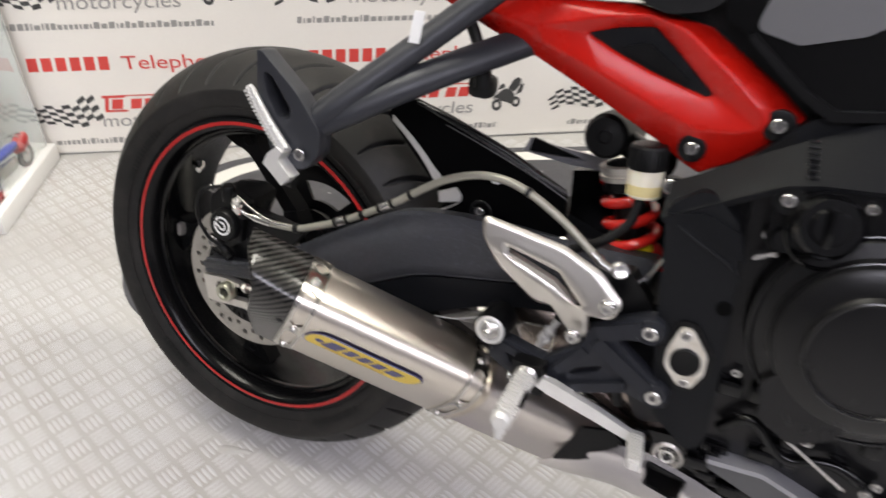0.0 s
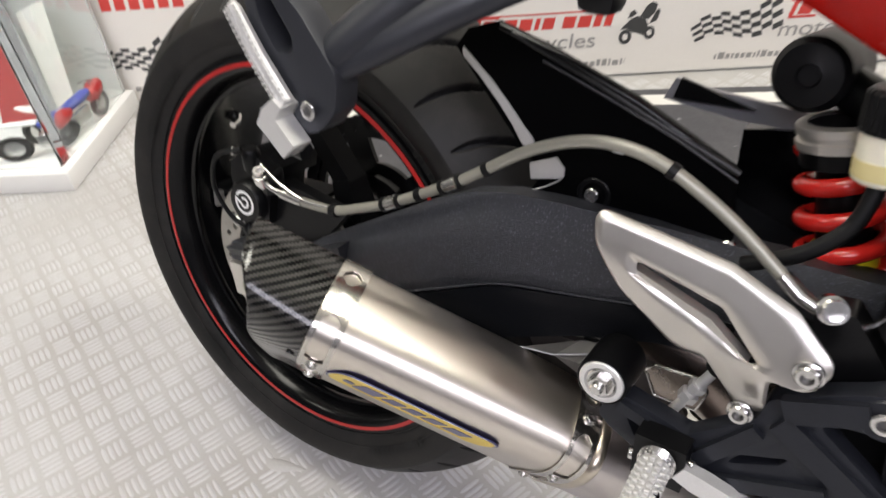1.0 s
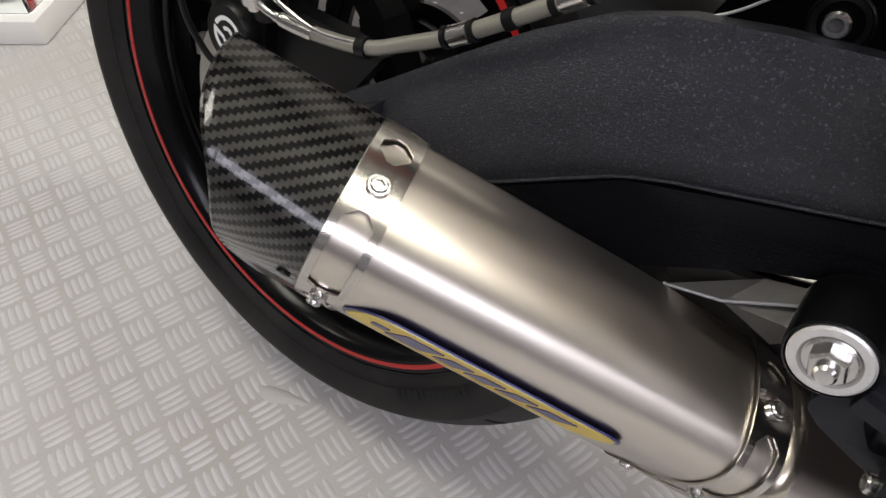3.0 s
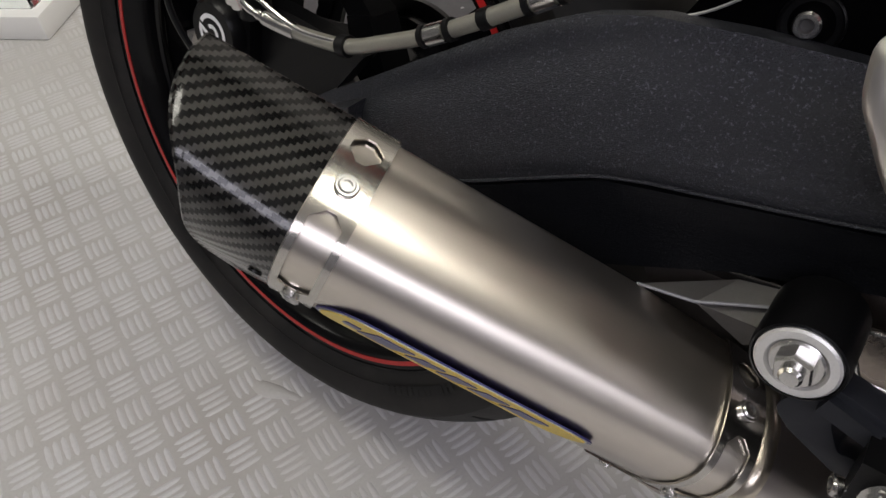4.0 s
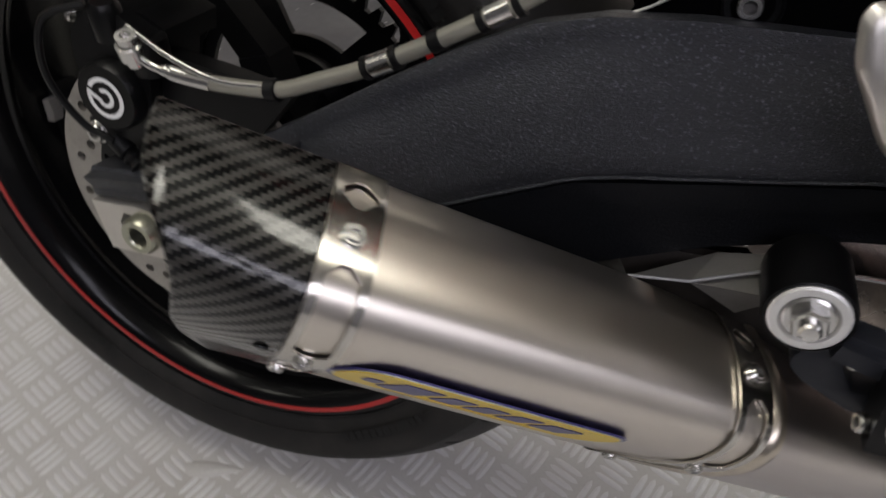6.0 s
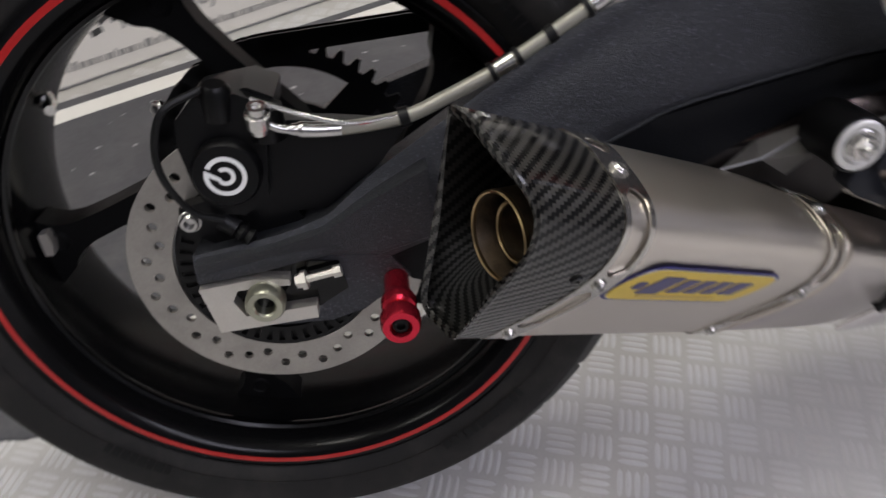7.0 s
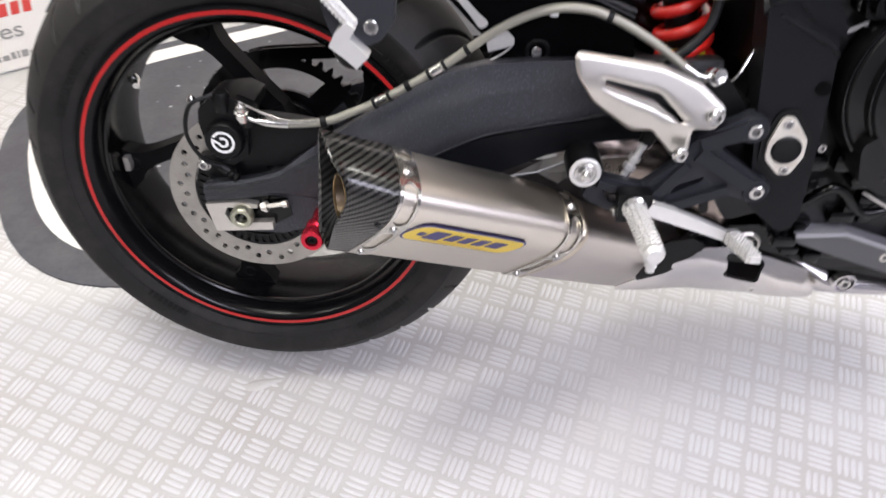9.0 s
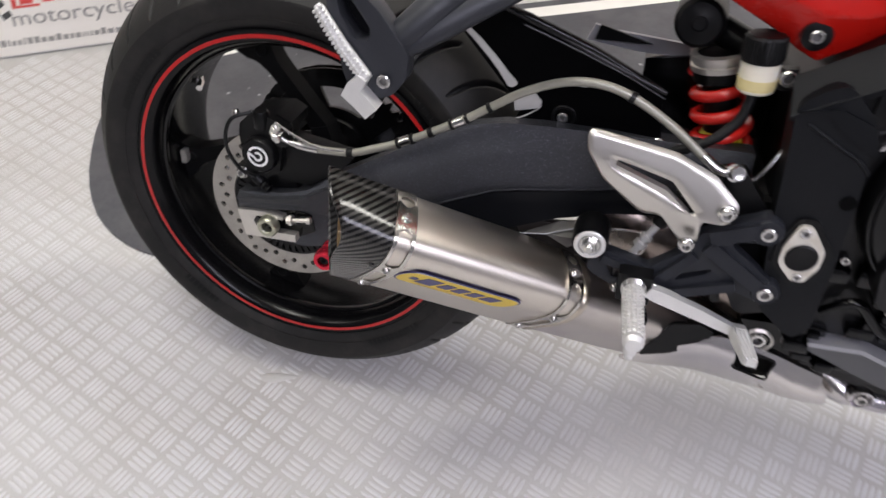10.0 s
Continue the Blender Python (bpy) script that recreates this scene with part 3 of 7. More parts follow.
for row, (ds, dh) in enumerate(((0.0, 0.0), (-0.03, 0.335))):
    for k in range(-2, 4):
        s, h = k * UNIT + ds, dh
        if not (-1.8 < s < 2.9):
            continue
        checkered_flag(s - 0.175, h + 0.082)
        racing_shape(s + 0.408, h + 0.085)
        print_bars([(s + 0.055, s + 0.118, h + 0.13, h + 0.136), (s + 0.055, s + 0.066, h + 0.136, h + 0.172), (s + 0.055, s + 0.118, h + 0.172, h + 0.18), (s + 0.118, s + 0.36, h + 0.1765, h + 0.18)], PRINT_RED, "logo_block", 0.25)
        letters = [(s + 0.075 + q, s + 0.075 + q + w, h + 0.1385, h + 0.168) for q, w in ((0, 0.03), (0.052, 0.03), (0.09, 0.03), (0.128, 0.011), (0.147, 0.028), (0.196, 0.03), (0.234, 0.03), (0.272, 0.018), (0.298, 0.018))]
        print_bars(letters, PRINT_RED, "logo_lettering", 0.25)
        print_text("motorcycles", s + 0.04, h + 0.086, 0.055, PRINT_GREY, "printed_word", 0.315, 0.12)
        print_bars(unreadable(s - 0.105, s + 0.43, h + 0.034, h + 0.047, 0.0045, (0.009, 0.012, 0.015, 0.005), 7 + k + 10 * row), PRINT_GREY, "address_line", 0.12)
        if row == 0:
            print_text("Telephone", s + 0.135, h + 0.255, 0.055, PRINT_RED, "printed_word", 0.30)
            digits = [(s - 0.115 + q * 0.0375, s - 0.115 + q * 0.0375 + 0.027, h + 0.255, h + 0.293) for q in range(6)]
            digits += [(s - 0.335 + q * 0.0375, s - 0.335 + q * 0.0375 + 0.027, h + 0.255, h + 0.293) for q in range(5)]
            print_bars(digits, PRINT_RED, "number_line", 0.08)
        else:
            print_text("Telephone", s + 0.135, h + 0.265, 0.055, PRINT_RED, "printed_word", 0.30)

# ---- the display cabinet by the wall ----
cabinet = new("display_cabinet", None)
cabinet.matrix_world = WALL @ pose(-0.1, -0.42, 0)
tagged(cabinet, "glass display cabinet on a white plinth with collectables inside", "display cabinet")
part("plinth", block((1.0, 0.40, 0.05), 0.004, (-0.5, 0.20, 0.0255)), CASE_WHITE, cabinet, "white laminate plinth")
for nm, size, at in (("front_pane", (0.96, 0.006, 1.55), (-0.502, 0.026, 0.828)), ("side_pane", (0.006, 0.350, 1.55), (-0.022, 0.205, 0.828))):
    g = part(nm, block(size, 0.0008, at), GLASS, cabinet, "clear glass pane with a greenish edge")
    g.visible_shadow = False
shelf = part("glass_shelf", block((0.94, 0.33, 0.006), 0.0008, (-0.504, 0.20, 0.52)), GLASS, cabinet, "clear glass shelf")
shelf.visible_shadow = False
part("back_panel", block((0.98, 0.01, 1.55), 0.0, (-0.51, 0.385, 0.828)), surface("grey_mirror_backing", (0.55, 0.56, 0.55), 0.35, 0.1), cabinet, "pale grey back panel")
part("top", block((1.0, 0.40, 0.04), 0.004, (-0.5, 0.20, 1.625)), CASE_WHITE, cabinet)

sign = new("framed_picture", None)
sign.matrix_world = WALL @ pose(-0.375, -0.16, 0.051, -8, 0, 0)
tagged(sign, "red framed picture with pale border standing in the cabinet", "picture frame")
part("frame", soften(prism([(-0.17, 0), (0.17, 0), (0.17, 0.30), (-0.17, 0.30)], 0, 0.02, 0.002), 0.0), CASE_WHITE, sign, "pale frame")
part("picture", prism([(-0.125, 0.04), (0.125, 0.04), (0.125, 0.26), (-0.125, 0.26)], -0.003, 0.0, 0.0), surface("dark_red_print", (0.42, 0.06, 0.06), 0.4, 0), sign, "red printed picture")
bm = bmesh.new()
for q in range(4):
    prism([(-0.02 + q * 0.035, 0.13), (0.005 + q * 0.035, 0.13), (0.01 + q * 0.035, 0.17), (-0.015 + q * 0.035, 0.17)], -0.005, -0.0035, 0.0, bm)
part("lettering", bm, WHITE_INK, sign, "white lettering in plain blocks")

carton = part("orange_carton", block((0.22, 0.14, 0.16), 0.002, (0, 0, 0.08)), ORANGE, None)
carton.matrix_world = WALL @ pose(-0.30, -0.21, 0.5245, 0, 0, 12)
tagged(carton, "orange cardboard model box on the glass shelf", "box")


def toy_machine(m):
    toy = new("model_motorcycle", None)
    toy.matrix_world = m
    tagged(toy, "small silver and blue scale model motorcycle on the plinth", "model motorcycle")
    for x in (-0.07, 0.07):
        part("wheel", turned([(0.019, -0.008), (0.028, -0.009), (0.031, 0), (0.028, 0.009), (0.019, 0.008)], (x, 0, 0.031), (0, 1, 0), 20, None, True), RUBBER, toy)
        part("hub", turned([(0, -0.006), (0.019, -0.004), (0.019, 0.004), (0, 0.006)], (x, 0, 0.031), (0, 1, 0), 14), STEEL, toy)
    part("engine", block((0.055, 0.035, 0.035), 0.006, (0.0, 0, 0.04)), STEEL, toy)
    part("tank", loft([[(x, r * math.cos(a), 0.078 + r * 0.75 * math.sin(a)) for a in ring_of(10)] for x, r in ((-0.02, 0.010), (0.0, 0.018), (0.03, 0.02), (0.05, 0.012))]), BLUE_TOY, toy)
    part("tail", loft([[(x, r * math.cos(a), 0.085 + 0.1 * (-x - 0.02) + r * 0.5 * math.sin(a)) for a in ring_of(8)] for x, r in ((-0.02, 0.012), (-0.06, 0.014), (-0.1, 0.006))]), WHITE_INK, toy)
    part("fairing", loft([[(x, r * math.cos(a), 0.07 + r * math.sin(a)) for a in ring_of(10)] for x, r in ((0.045, 0.02), (0.065, 0.028), (0.09, 0.02), (0.1, 0.006))]), STRIPE_RED, toy)
    bm = sweep([(0.07, 0.012, 0.031), (0.055, 0.012, 0.095)], 0.003, 8)
    sweep([(0.07, -0.012, 0.031), (0.055, -0.012, 0.095)], 0.003, 8, bm)
    sweep([(0.055, -0.035, 0.1), (0.055, 0.035, 0.1)], 0.0025, 8, bm)
    part("fork", bm, STEEL, toy)


for s, v, turn in ((-0.235, -0.285, 35), (-0.30, -0.225, -12), (-0.165, -0.205, 70)):
    toy_machine(WALL @ pose(s, v, 0.0505, 0, 0, turn))

# ---- the motorcycle, leaning on its side stand; its parts are laid out upright round the rear axle ----
LEAN_ANGLE, AXLE_HEIGHT = 12.33, 0.322
bike = new("motorcycle", None)
bike.matrix_world = pose(0, 0, AXLE_HEIGHT, -LEAN_ANGLE, 0, 0)
tagged(bike, "red and black naked sports motorcycle leaning on its side stand", "motorcycle")

# rear tyre with carved grooves
TYRE_R = 0.3245


def tyre_mesh():
    prof = []
    for k in range(9):
        t = k / 8
        prof.append((0.0745 + 0.0165 * math.sin(t * math.pi * 0.5), 0.2345 + 0.0430 * t))
    for k in range(1, 101):
        y = 0.091 * math.cos(math.pi * k / 100)
        if y <= -0.0905:
            break
        prof.append((y, TYRE_R - 0.0470 * (abs(y) / 0.091) ** 2.25))
    prof += [(-y, r) for y, r in reversed(prof[:9])]
    prof = np.array(prof)
    n, m = 1500, len(prof)
    th = np.arange(n) * 2 * math.pi / n
    y, r = prof[:, 0][None, :], prof[:, 1][None, :]
    depth = np.zeros((n, m))
    count = 17
    for side, shift in ((1, 0.0), (-1, 0.5)):
        yy = side * y
        for lo, hi, offs, wide in ((0.010, 0.085, 0.0, 0.0040), (0.034, 0.087, 0.5, 0.0035)):
            inward = 0.083 - yy
            centre = -np.radians(40 * inward + 1200 * inward ** 2)
            ph = (th[:, None] - centre - (shift + offs) * 2 * math.pi / count) * count / (2 * math.pi)
            d = np.abs(ph - np.round(ph)) * 2 * math.pi / count * TYRE_R
            edge = np.clip((yy - lo) / 0.006, 0, 1) * np.clip((hi - yy) / 0.012, 0, 1)
            depth = np.maximum(depth, np.clip((wide * np.sqrt(edge) - d) / 0.0010, 0, 1) * (edge > 0) * (r > 0.277))
    rr = r - 0.0070 * depth
    v = np.stack([rr * np.cos(th)[:, None], np.broadcast_to(-y, rr.shape), rr * np.sin(th)[:, None]], -1).reshape(-1, 3)
    i, j = np.meshgrid(np.arange(n), np.arange(m - 1), indexing="ij")
    i2 = (i + 1) % n
    f = np.stack([i * m + j, i * m + j + 1, i2 * m + j + 1, i2 * m + j], -1).reshape(-1, 4)
    me = bpy.data.meshes.new("rear_tyre")
    me.from_pydata(v.tolist(), [], f.tolist())
    me.polygons.foreach_set("use_smooth", [True] * len(me.polygons))
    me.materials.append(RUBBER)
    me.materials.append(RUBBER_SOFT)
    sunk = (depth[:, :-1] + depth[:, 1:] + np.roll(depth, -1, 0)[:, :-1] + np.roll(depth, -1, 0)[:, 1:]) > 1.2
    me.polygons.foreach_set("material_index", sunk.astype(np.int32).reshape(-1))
    ob = new("rear_tyre", me)
    ob.parent = bike
    tagged(ob, "black rear tyre with curved tread grooves")
    return ob


tyre = tyre_mesh()
bm = turned([(0.2515, 0), (0.2515, 0.0006), (0.2505, 0.0006), (0.2505, 0)], (0, -0.0860, 0), (0, -1, 0), 120, None, True)
part("sidewall_ring", bm, RUBBER, tyre)
bm = bmesh.new()
rng = random.Random(3)
for start, count in ((0.55, 9), (2.3, 14), (3.9, 8), (5.2, 12)):
    for k in range(count):
        a = start + k * 0.032
        w = rng.choice((0.006, 0.008, 0.005))
        c, s = math.cos(a), math.sin(a)
        vs = []
        for dr, dt in ((0.247, -w / 2), (0.247, w / 2), (0.2565, w / 2), (0.2565, -w / 2)):
            y = -0.0882 if dr < 0.25 else -0.0905
            vs.append(bm.verts.new((dr * c - dt * s, y, dr * s + dt * c)))
        bm.faces.new(vs)
part("sidewall_lettering", bm, RUBBER_SOFT, tyre, "moulded lettering in plain blocks", kind="stuff")

# rear rim
rim_profile = [(0.2365, -0.0790), (0.2375, -0.0765), (0.2365, -0.0745), (0.228, -0.071), (0.222, -0.060), (0.2135, -0.034), (0.2135, 0.034), (0.222, 0.060), (0.228, 0.071), (0.2365, 0.0745), (0.2375, 0.0765), (0.2365, 0.079), (0.224, 0.0795),
               (0.218, 0.073), (0.213, 0.060), (0.2105, 0.046), (0.2075, 0.030), (0.2065, 0.0), (0.2075, -0.030), (0.2105, -0.046), (0.213, -0.060), (0.218, -0.073), (0.224, -0.0795)]
rim = part("rear_rim", turned(rim_profile, (0, 0, 0), (0, 1, 0), 128, None, True), RIM_BLACK, bike, "satin black cast rim with a red stripe", 50)
part("rim_lip", turned([(0.2125, 0.052), (0.2125, 0.050), (0.2090, 0.0465), (0.2075, 0.049), (0.2082, 0.054), (0.2110, 0.056)], (0, 0, 0), (0, -1, 0), 128, None, True), GLOSS_BLACK, rim, "", 40)
part("rim_stripe", turned([(0.2306, 0.0800), (0.2259, 0.0802), (0.2259, 0.0795), (0.2306, 0.0795)], (0, 0, 0), (0, -1, 0), 128, None, True), STRIPE_RED, rim, "red adhesive rim stripe", 50)
part("rim_edge", turned([(0.2370, 0.0800), (0.2358, 0.0802), (0.2358, 0.0790), (0.2370, 0.0790)], (0, 0, 0), (0, -1, 0), 128, None, True), GLOSS_BLACK, rim, "gloss black rim lip", 50)
part("rear_hub", turned([(0.0, -0.075), (0.03, -0.075), (0.034, -0.06), (0.052, -0.045), (0.058, -0.02), (0.058, 0.03), (0.05, 0.05), (0.06, 0.062), (0.06, 0.075), (0.0, 0.075)], (0, 0, 0), (0, 1, 0), 40), RIM_BLACK, rim)
for k in range(5):
    turn = Matrix.Rotation(-radians(72 * k), 4, "Y")
    p, q = (0.0204, 0.080), (-0.0655, 0.186)
    d = (Vector(q) - Vector(p)).normalized()
    nrm, length = Vector((-d.y, d.x)), (Vector(q) - Vector(p)).length
    left, right = [], []
    for along, wide in ((0.0, 0.0122), (0.04, 0.0106), (0.08, 0.0100), (0.105, 0.0108), (0.118, 0.0135), (0.127, 0.0175), (0.134, 0.024), (0.141, 0.036)):
        c = Vector(p) + d * along
        a1, a2 = c + nrm * wide, c - nrm * wide
        for v in (a1, a2):
            if along > 0.138:
                v *= max(1.0, 0.2080 / v.length)
        left.append(tuple(a1))
        right.append(tuple(a2))
    bm = prism(left + right[::-1], -0.017, 0.012, 0.008, None, 3)
    prism(bar_outline((0.016, 0.086), (0.036, 0.020), 0.0125, 0.020), -0.019, 0.014, 0.007, bm)
    bmesh.ops.transform(bm, matrix=turn, verts=bm.verts)
    part("spoke", bm, SPOKE_BLACK, rim, "", 40)
    bm = turned([(0.0062, -0.004), (0.0062, 0.001), (0.0078, 0.0022), (0.0095, 0.001), (0.0100, -0.004)], (-0.0610, -0.0165, 0.1830), (0, -1, 0), 20)
    bmesh.ops.transform(bm, matrix=turn, verts=bm.verts)
    part("spoke_pocket", bm, SPOKE_BLACK, rim, "", 40)
part("tyre_valve", sweep([(-0.172, -0.002, 0.118), (-0.166, -0.006, 0.114), (-0.163, -0.016, 0.112)], [0.008, 0.0058, 0.0044], 12), STEEL, rim, "small metal tyre valve")

part("balance_weight", soften(prism([(-0.203, -0.008), (-0.203, 0.012), (-0.196, 0.013), (-0.194, 0.002), (-0.196, -0.008)], -0.028, -0.014, 0.0), 0.0015), ZINC, rim, "small stick-on wheel balance weight")

# brake disc with drilled holes


def pierced_ring(r0, r1, holes, thick, y, sides=96):
    b = bmesh.new()

    def loop(points):
        vs = [b.verts.new((x, y, z)) for x, z in points]
        return [b.edges.new((vs[i], vs[(i + 1) % len(vs)])) for i in range(len(vs))]
    edges = []
    for r in (r0, r1):
        edges += loop([(r * math.cos(a), r * math.sin(a)) for a in ring_of(sides)])
    for pts in holes:
        edges += loop(pts)
    bmesh.ops.triangle_fill(b, use_beauty=True, use_dissolve=False, edges=edges)
    out = bmesh.ops.extrude_face_region(b, geom=list(b.faces))
    bmesh.ops.translate(b, vec=(0, thick, 0), verts=[v for v in out["geom"] if isinstance(v, bmesh.types.BMVert)])
    return b


def round_hole(a, r, size, n=10):
    c, s = r * math.cos(a), r * math.sin(a)
    return [(c + size * math.cos(q), s + size * math.sin(q)) for q in ring_of(n)]


holes = []
for k in range(40):
    holes.append(round_hole(radians(-160.3 + 9.0 * k), (0.0955, 0.0888, 0.0988, 0.0922, 0.1012)[k % 5], 0.0040, 12))
part("brake_disc", pierced_ring(0.0795, 0.1125, holes, 0.0045, -0.0935), DISC_STEEL, rim, "drilled steel rear brake disc", 30)
slots = []
for k in range(44):
    a, w = 2 * math.pi * k / 44, 0.030
    slots.append([(r * math.cos(a + q), r * math.sin(a + q)) for r, q in ((0.064, -w), (0.0735, -w), (0.0735, w), (0.064, w))])
part("sensor_ring", pierced_ring(0.060, 0.0765, slots, 0.003, -0.097), CAST_BLACK, rim, "black slotted sensor ring", 30)
part("disc_carrier", pierced_ring(0.040, 0.079, [round_hole(2 * math.pi * k / 5, 0.058, 0.011, 12) for k in range(5)], 0.005, -0.0875), CAST_BLACK, rim, "", 30)

# sprocket and chain on the far side
teeth = []
for k in range(47):
    a = 2 * math.pi * k / 47
    for da, r in ((-0.045, 0.1175), (-0.016, 0.1275), (0.016, 0.1275), (0.045, 0.1175)):
        teeth.append((r * math.cos(a + da), r * math.sin(a + da)))


def toothed_plate():
    b = bmesh.new()

    def loop(points):
        vs = [b.verts.new((x, 0.082, z)) for x, z in points]
        return [b.edges.new((vs[i], vs[(i + 1) % len(vs)])) for i in range(len(vs))]
    edges = loop(teeth) + loop([(0.045 * math.cos(a), 0.045 * math.sin(a)) for a in ring_of(32)])
    for k in range(5):
        a0 = 2 * math.pi * k / 5 + radians(78)
        arc = [(0.103 * math.cos(a0 + q), 0.103 * math.sin(a0 + q)) for q in np.linspace(-0.45, 0.45, 9)]
        arc += [(0.070 * math.cos(a0 + q), 0.070 * math.sin(a0 + q)) for q in np.linspace(0.36, -0.36, 7)]
        edges += loop(arc)
    bmesh.ops.triangle_fill(b, use_beauty=True, use_dissolve=False, edges=edges)
    out = bmesh.ops.extrude_face_region(b, geom=list(b.faces))
    bmesh.ops.translate(b, vec=(0, 0.006, 0), verts=[v for v in out["geom"] if isinstance(v, bmesh.types.BMVert)])
    return b


part("sprocket", toothed_plate(), CAST_BLACK, bike, "black toothed rear sprocket", 30)
bm = bmesh.new()
path = [(0.1235 * math.cos(a), 0.1235 * math.sin(a)) for a in np.linspace(1.66, 4.5, 30)]
path = [(0.62, 0.158), (0.30, 0.1425)] + path + [(0.30, -0.075), (0.62, -0.02)]
pts = [Vector((x, 0, z)) for x, z in path]
run = []
for a, b in zip(pts, pts[1:]):
    k = max(1, int((b - a).length / 0.0079))
    run += [a.lerp(b, i / k) for i in range(k)]
for i in range(0, len(run) - 2, 2):
    a, b = run[i], run[i + 1] if i + 1 < len(run) else run[i]
    d = (run[i + 2] - a).normalized()
    nrm = Vector((-d.z, 0, d.x))
    for yy in (0.0775, 0.0905):
        outline = []
        for c, sgn in ((a, -1), (a + d * 0.0155, 1)):
            for q in np.linspace(math.pi / 2, -math.pi / 2, 5):
                w = c + d * (sgn * 0.0092 * math.cos(q)) + nrm * (0.0092 * math.sin(q) * sgn)
                outline.append((w.x, w.z))
        prism(outline, yy, yy + 0.0025, 0.0, bm)
    turned([(0, 0.0775), (0.0048, 0.0775), (0.0048, 0.093), (0, 0.093)], tuple(a), (0, 1, 0), 8, bm)
part("drive_chain", bm, CAST_BLACK, bike, "dark oiled roller chain", 30)

# swingarm
ARM_TOP = [(-0.053, 0.031), (0.020, 0.044), (0.046, 0.052), (0.079, 0.076), (0.108, 0.093), (0.162, 0.127), (0.209, 0.1555), (0.247, 0.1745), (0.285, 0.1845), (0.329, 0.1885), (0.40, 0.189), (0.56, 0.180)]
ARM_LOW = [(-0.053, 0.008), (0.030, 0.021), (0.055, 0.024), (0.085, 0.012), (0.118, 0.0225), (0.212, 0.066), (0.250, 0.085), (0.283, 0.101), (0.310, 0.1080), (0.354, 0.1150), (0.42, 0.1235), (0.56, 0.128)]
bow = lambda x, z: -0.006 * max(0.0, 1 - abs(x) / 0.10) + 0.8 * max(0.0, min(0.14, x - 0.28)) ** 2 + 0.2 * max(0.0, x - 0.42)
rings = []
for x in np.linspace(-0.053, 0.56, 90):
    top, low = (float(np.interp(x, *zip(*line))) for line in (ARM_TOP, ARM_LOW))
    front, high = [], top - low
    for u in np.linspace(0, 1, 15):
        back = 0.17 * high * max(0.0, (0.5 - u) / 0.5) ** 2.2 + 0.05 * high * max(0.0, (u - 0.75) / 0.25) ** 2
        front.append((float(x), -0.127 + bow(x, 0) + back, top - u * high))
    rings.append(front + [(float(x), -0.086 + bow(x, 0), low), (float(x), -0.086 + bow(x, 0), top - 0.004)])
swingarm = part("swingarm", loft(rings), ARM_GREY, bike, "graphite painted alloy swingarm with grained finish", 40)
under = [(0.085, 0.010), (0.118, 0.020), (0.212, 0.062), (0.282, 0.097), (0.355, 0.111), (0.42, 0.119), (0.56, 0.123), (0.56, 0.096), (0.422, 0.088), (0.36, 0.074), (0.29, 0.044), (0.21, 0.008), (0.13, -0.024), (0.10, -0.012)]
seam = [Vector((x, -0.1262 + bow(x, 0), float(np.interp(x, *zip(*ARM_LOW))) + 0.001)) for x in np.linspace(0.118, 0.55, 44)]
part("arm_seam", sweep([v + Vector((0, 0.0008, 0.0010)) for v in seam], 0.0010, 8), ARM_GREY, swingarm, "thin raised weld seam")
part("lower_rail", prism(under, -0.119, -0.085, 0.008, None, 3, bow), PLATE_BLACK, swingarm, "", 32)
end = [(-0.046, -0.034), (-0.054, 0.008), (0.03, 0.021), (0.056, 0.024), (0.086, 0.012), (0.10, -0.008), (0.062, -0.034), (0.036, -0.041), (0.0, -0.040)]
part("axle_block", prism(end, -0.121, -0.094, 0.004, None, 2), ARM_GREY, swingarm, "", 32)
part("inner_arm", prism([(-0.03, 0.03), (0.09, 0.07), (0.40, 0.17), (0.56, 0.17), (0.56, 0.11), (0.36, 0.09), (0.12, 0.0), (-0.03, -0.03)], 0.098, 0.122, 0.006), ARM_GREY, swingarm, "", 32)
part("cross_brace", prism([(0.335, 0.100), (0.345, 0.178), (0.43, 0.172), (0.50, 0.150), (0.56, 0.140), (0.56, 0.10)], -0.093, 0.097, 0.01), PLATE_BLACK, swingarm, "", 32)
part("axle_recess", prism([(-0.034, 0.008), (-0.036, -0.022), (0.030, -0.025), (0.052, -0.012), (0.048, 0.012), (0.020, 0.016)], -0.1225, -0.1195, 0.001), GLOSS_BLACK, swingarm, "dark slot round the axle")
facet_low = [(-0.052, 0.010), (0.000, 0.016), (0.045, 0.022), (0.080, 0.018), (0.118, 0.028)]
facet_top = [(-0.050, 0.029), (0.005, 0.037), (0.042, 0.045), (0.078, 0.066), (0.118, 0.086)]
rows = [[(x, -0.124, z - 0.003) for x, z in facet_low], [(x, -0.1280, z) for x, z in facet_low], [(x, -0.1290, z + 0.004) for x, z in facet_low], [(x, -0.1385, z) for x, z in facet_top], [(x, -0.120, z + 0.001) for x, z in facet_top]]
part("arm_facet", loft(list(zip(*rows)), True), ARM_GREY, swingarm, "", 30)
plate = part("adjuster_plate", prism([(-0.053, 0.007), (-0.045, -0.032), (0.028, -0.028), (0.028, -0.017), (-0.024, -0.020), (-0.031, -0.006), (-0.026, 0.003), (0.012, 0.003), (0.012, 0.008), (-0.012, 0.011)], -0.134, -0.1215, 0.0012), ZINC, swingarm, "bare alloy chain adjuster plate", 32)
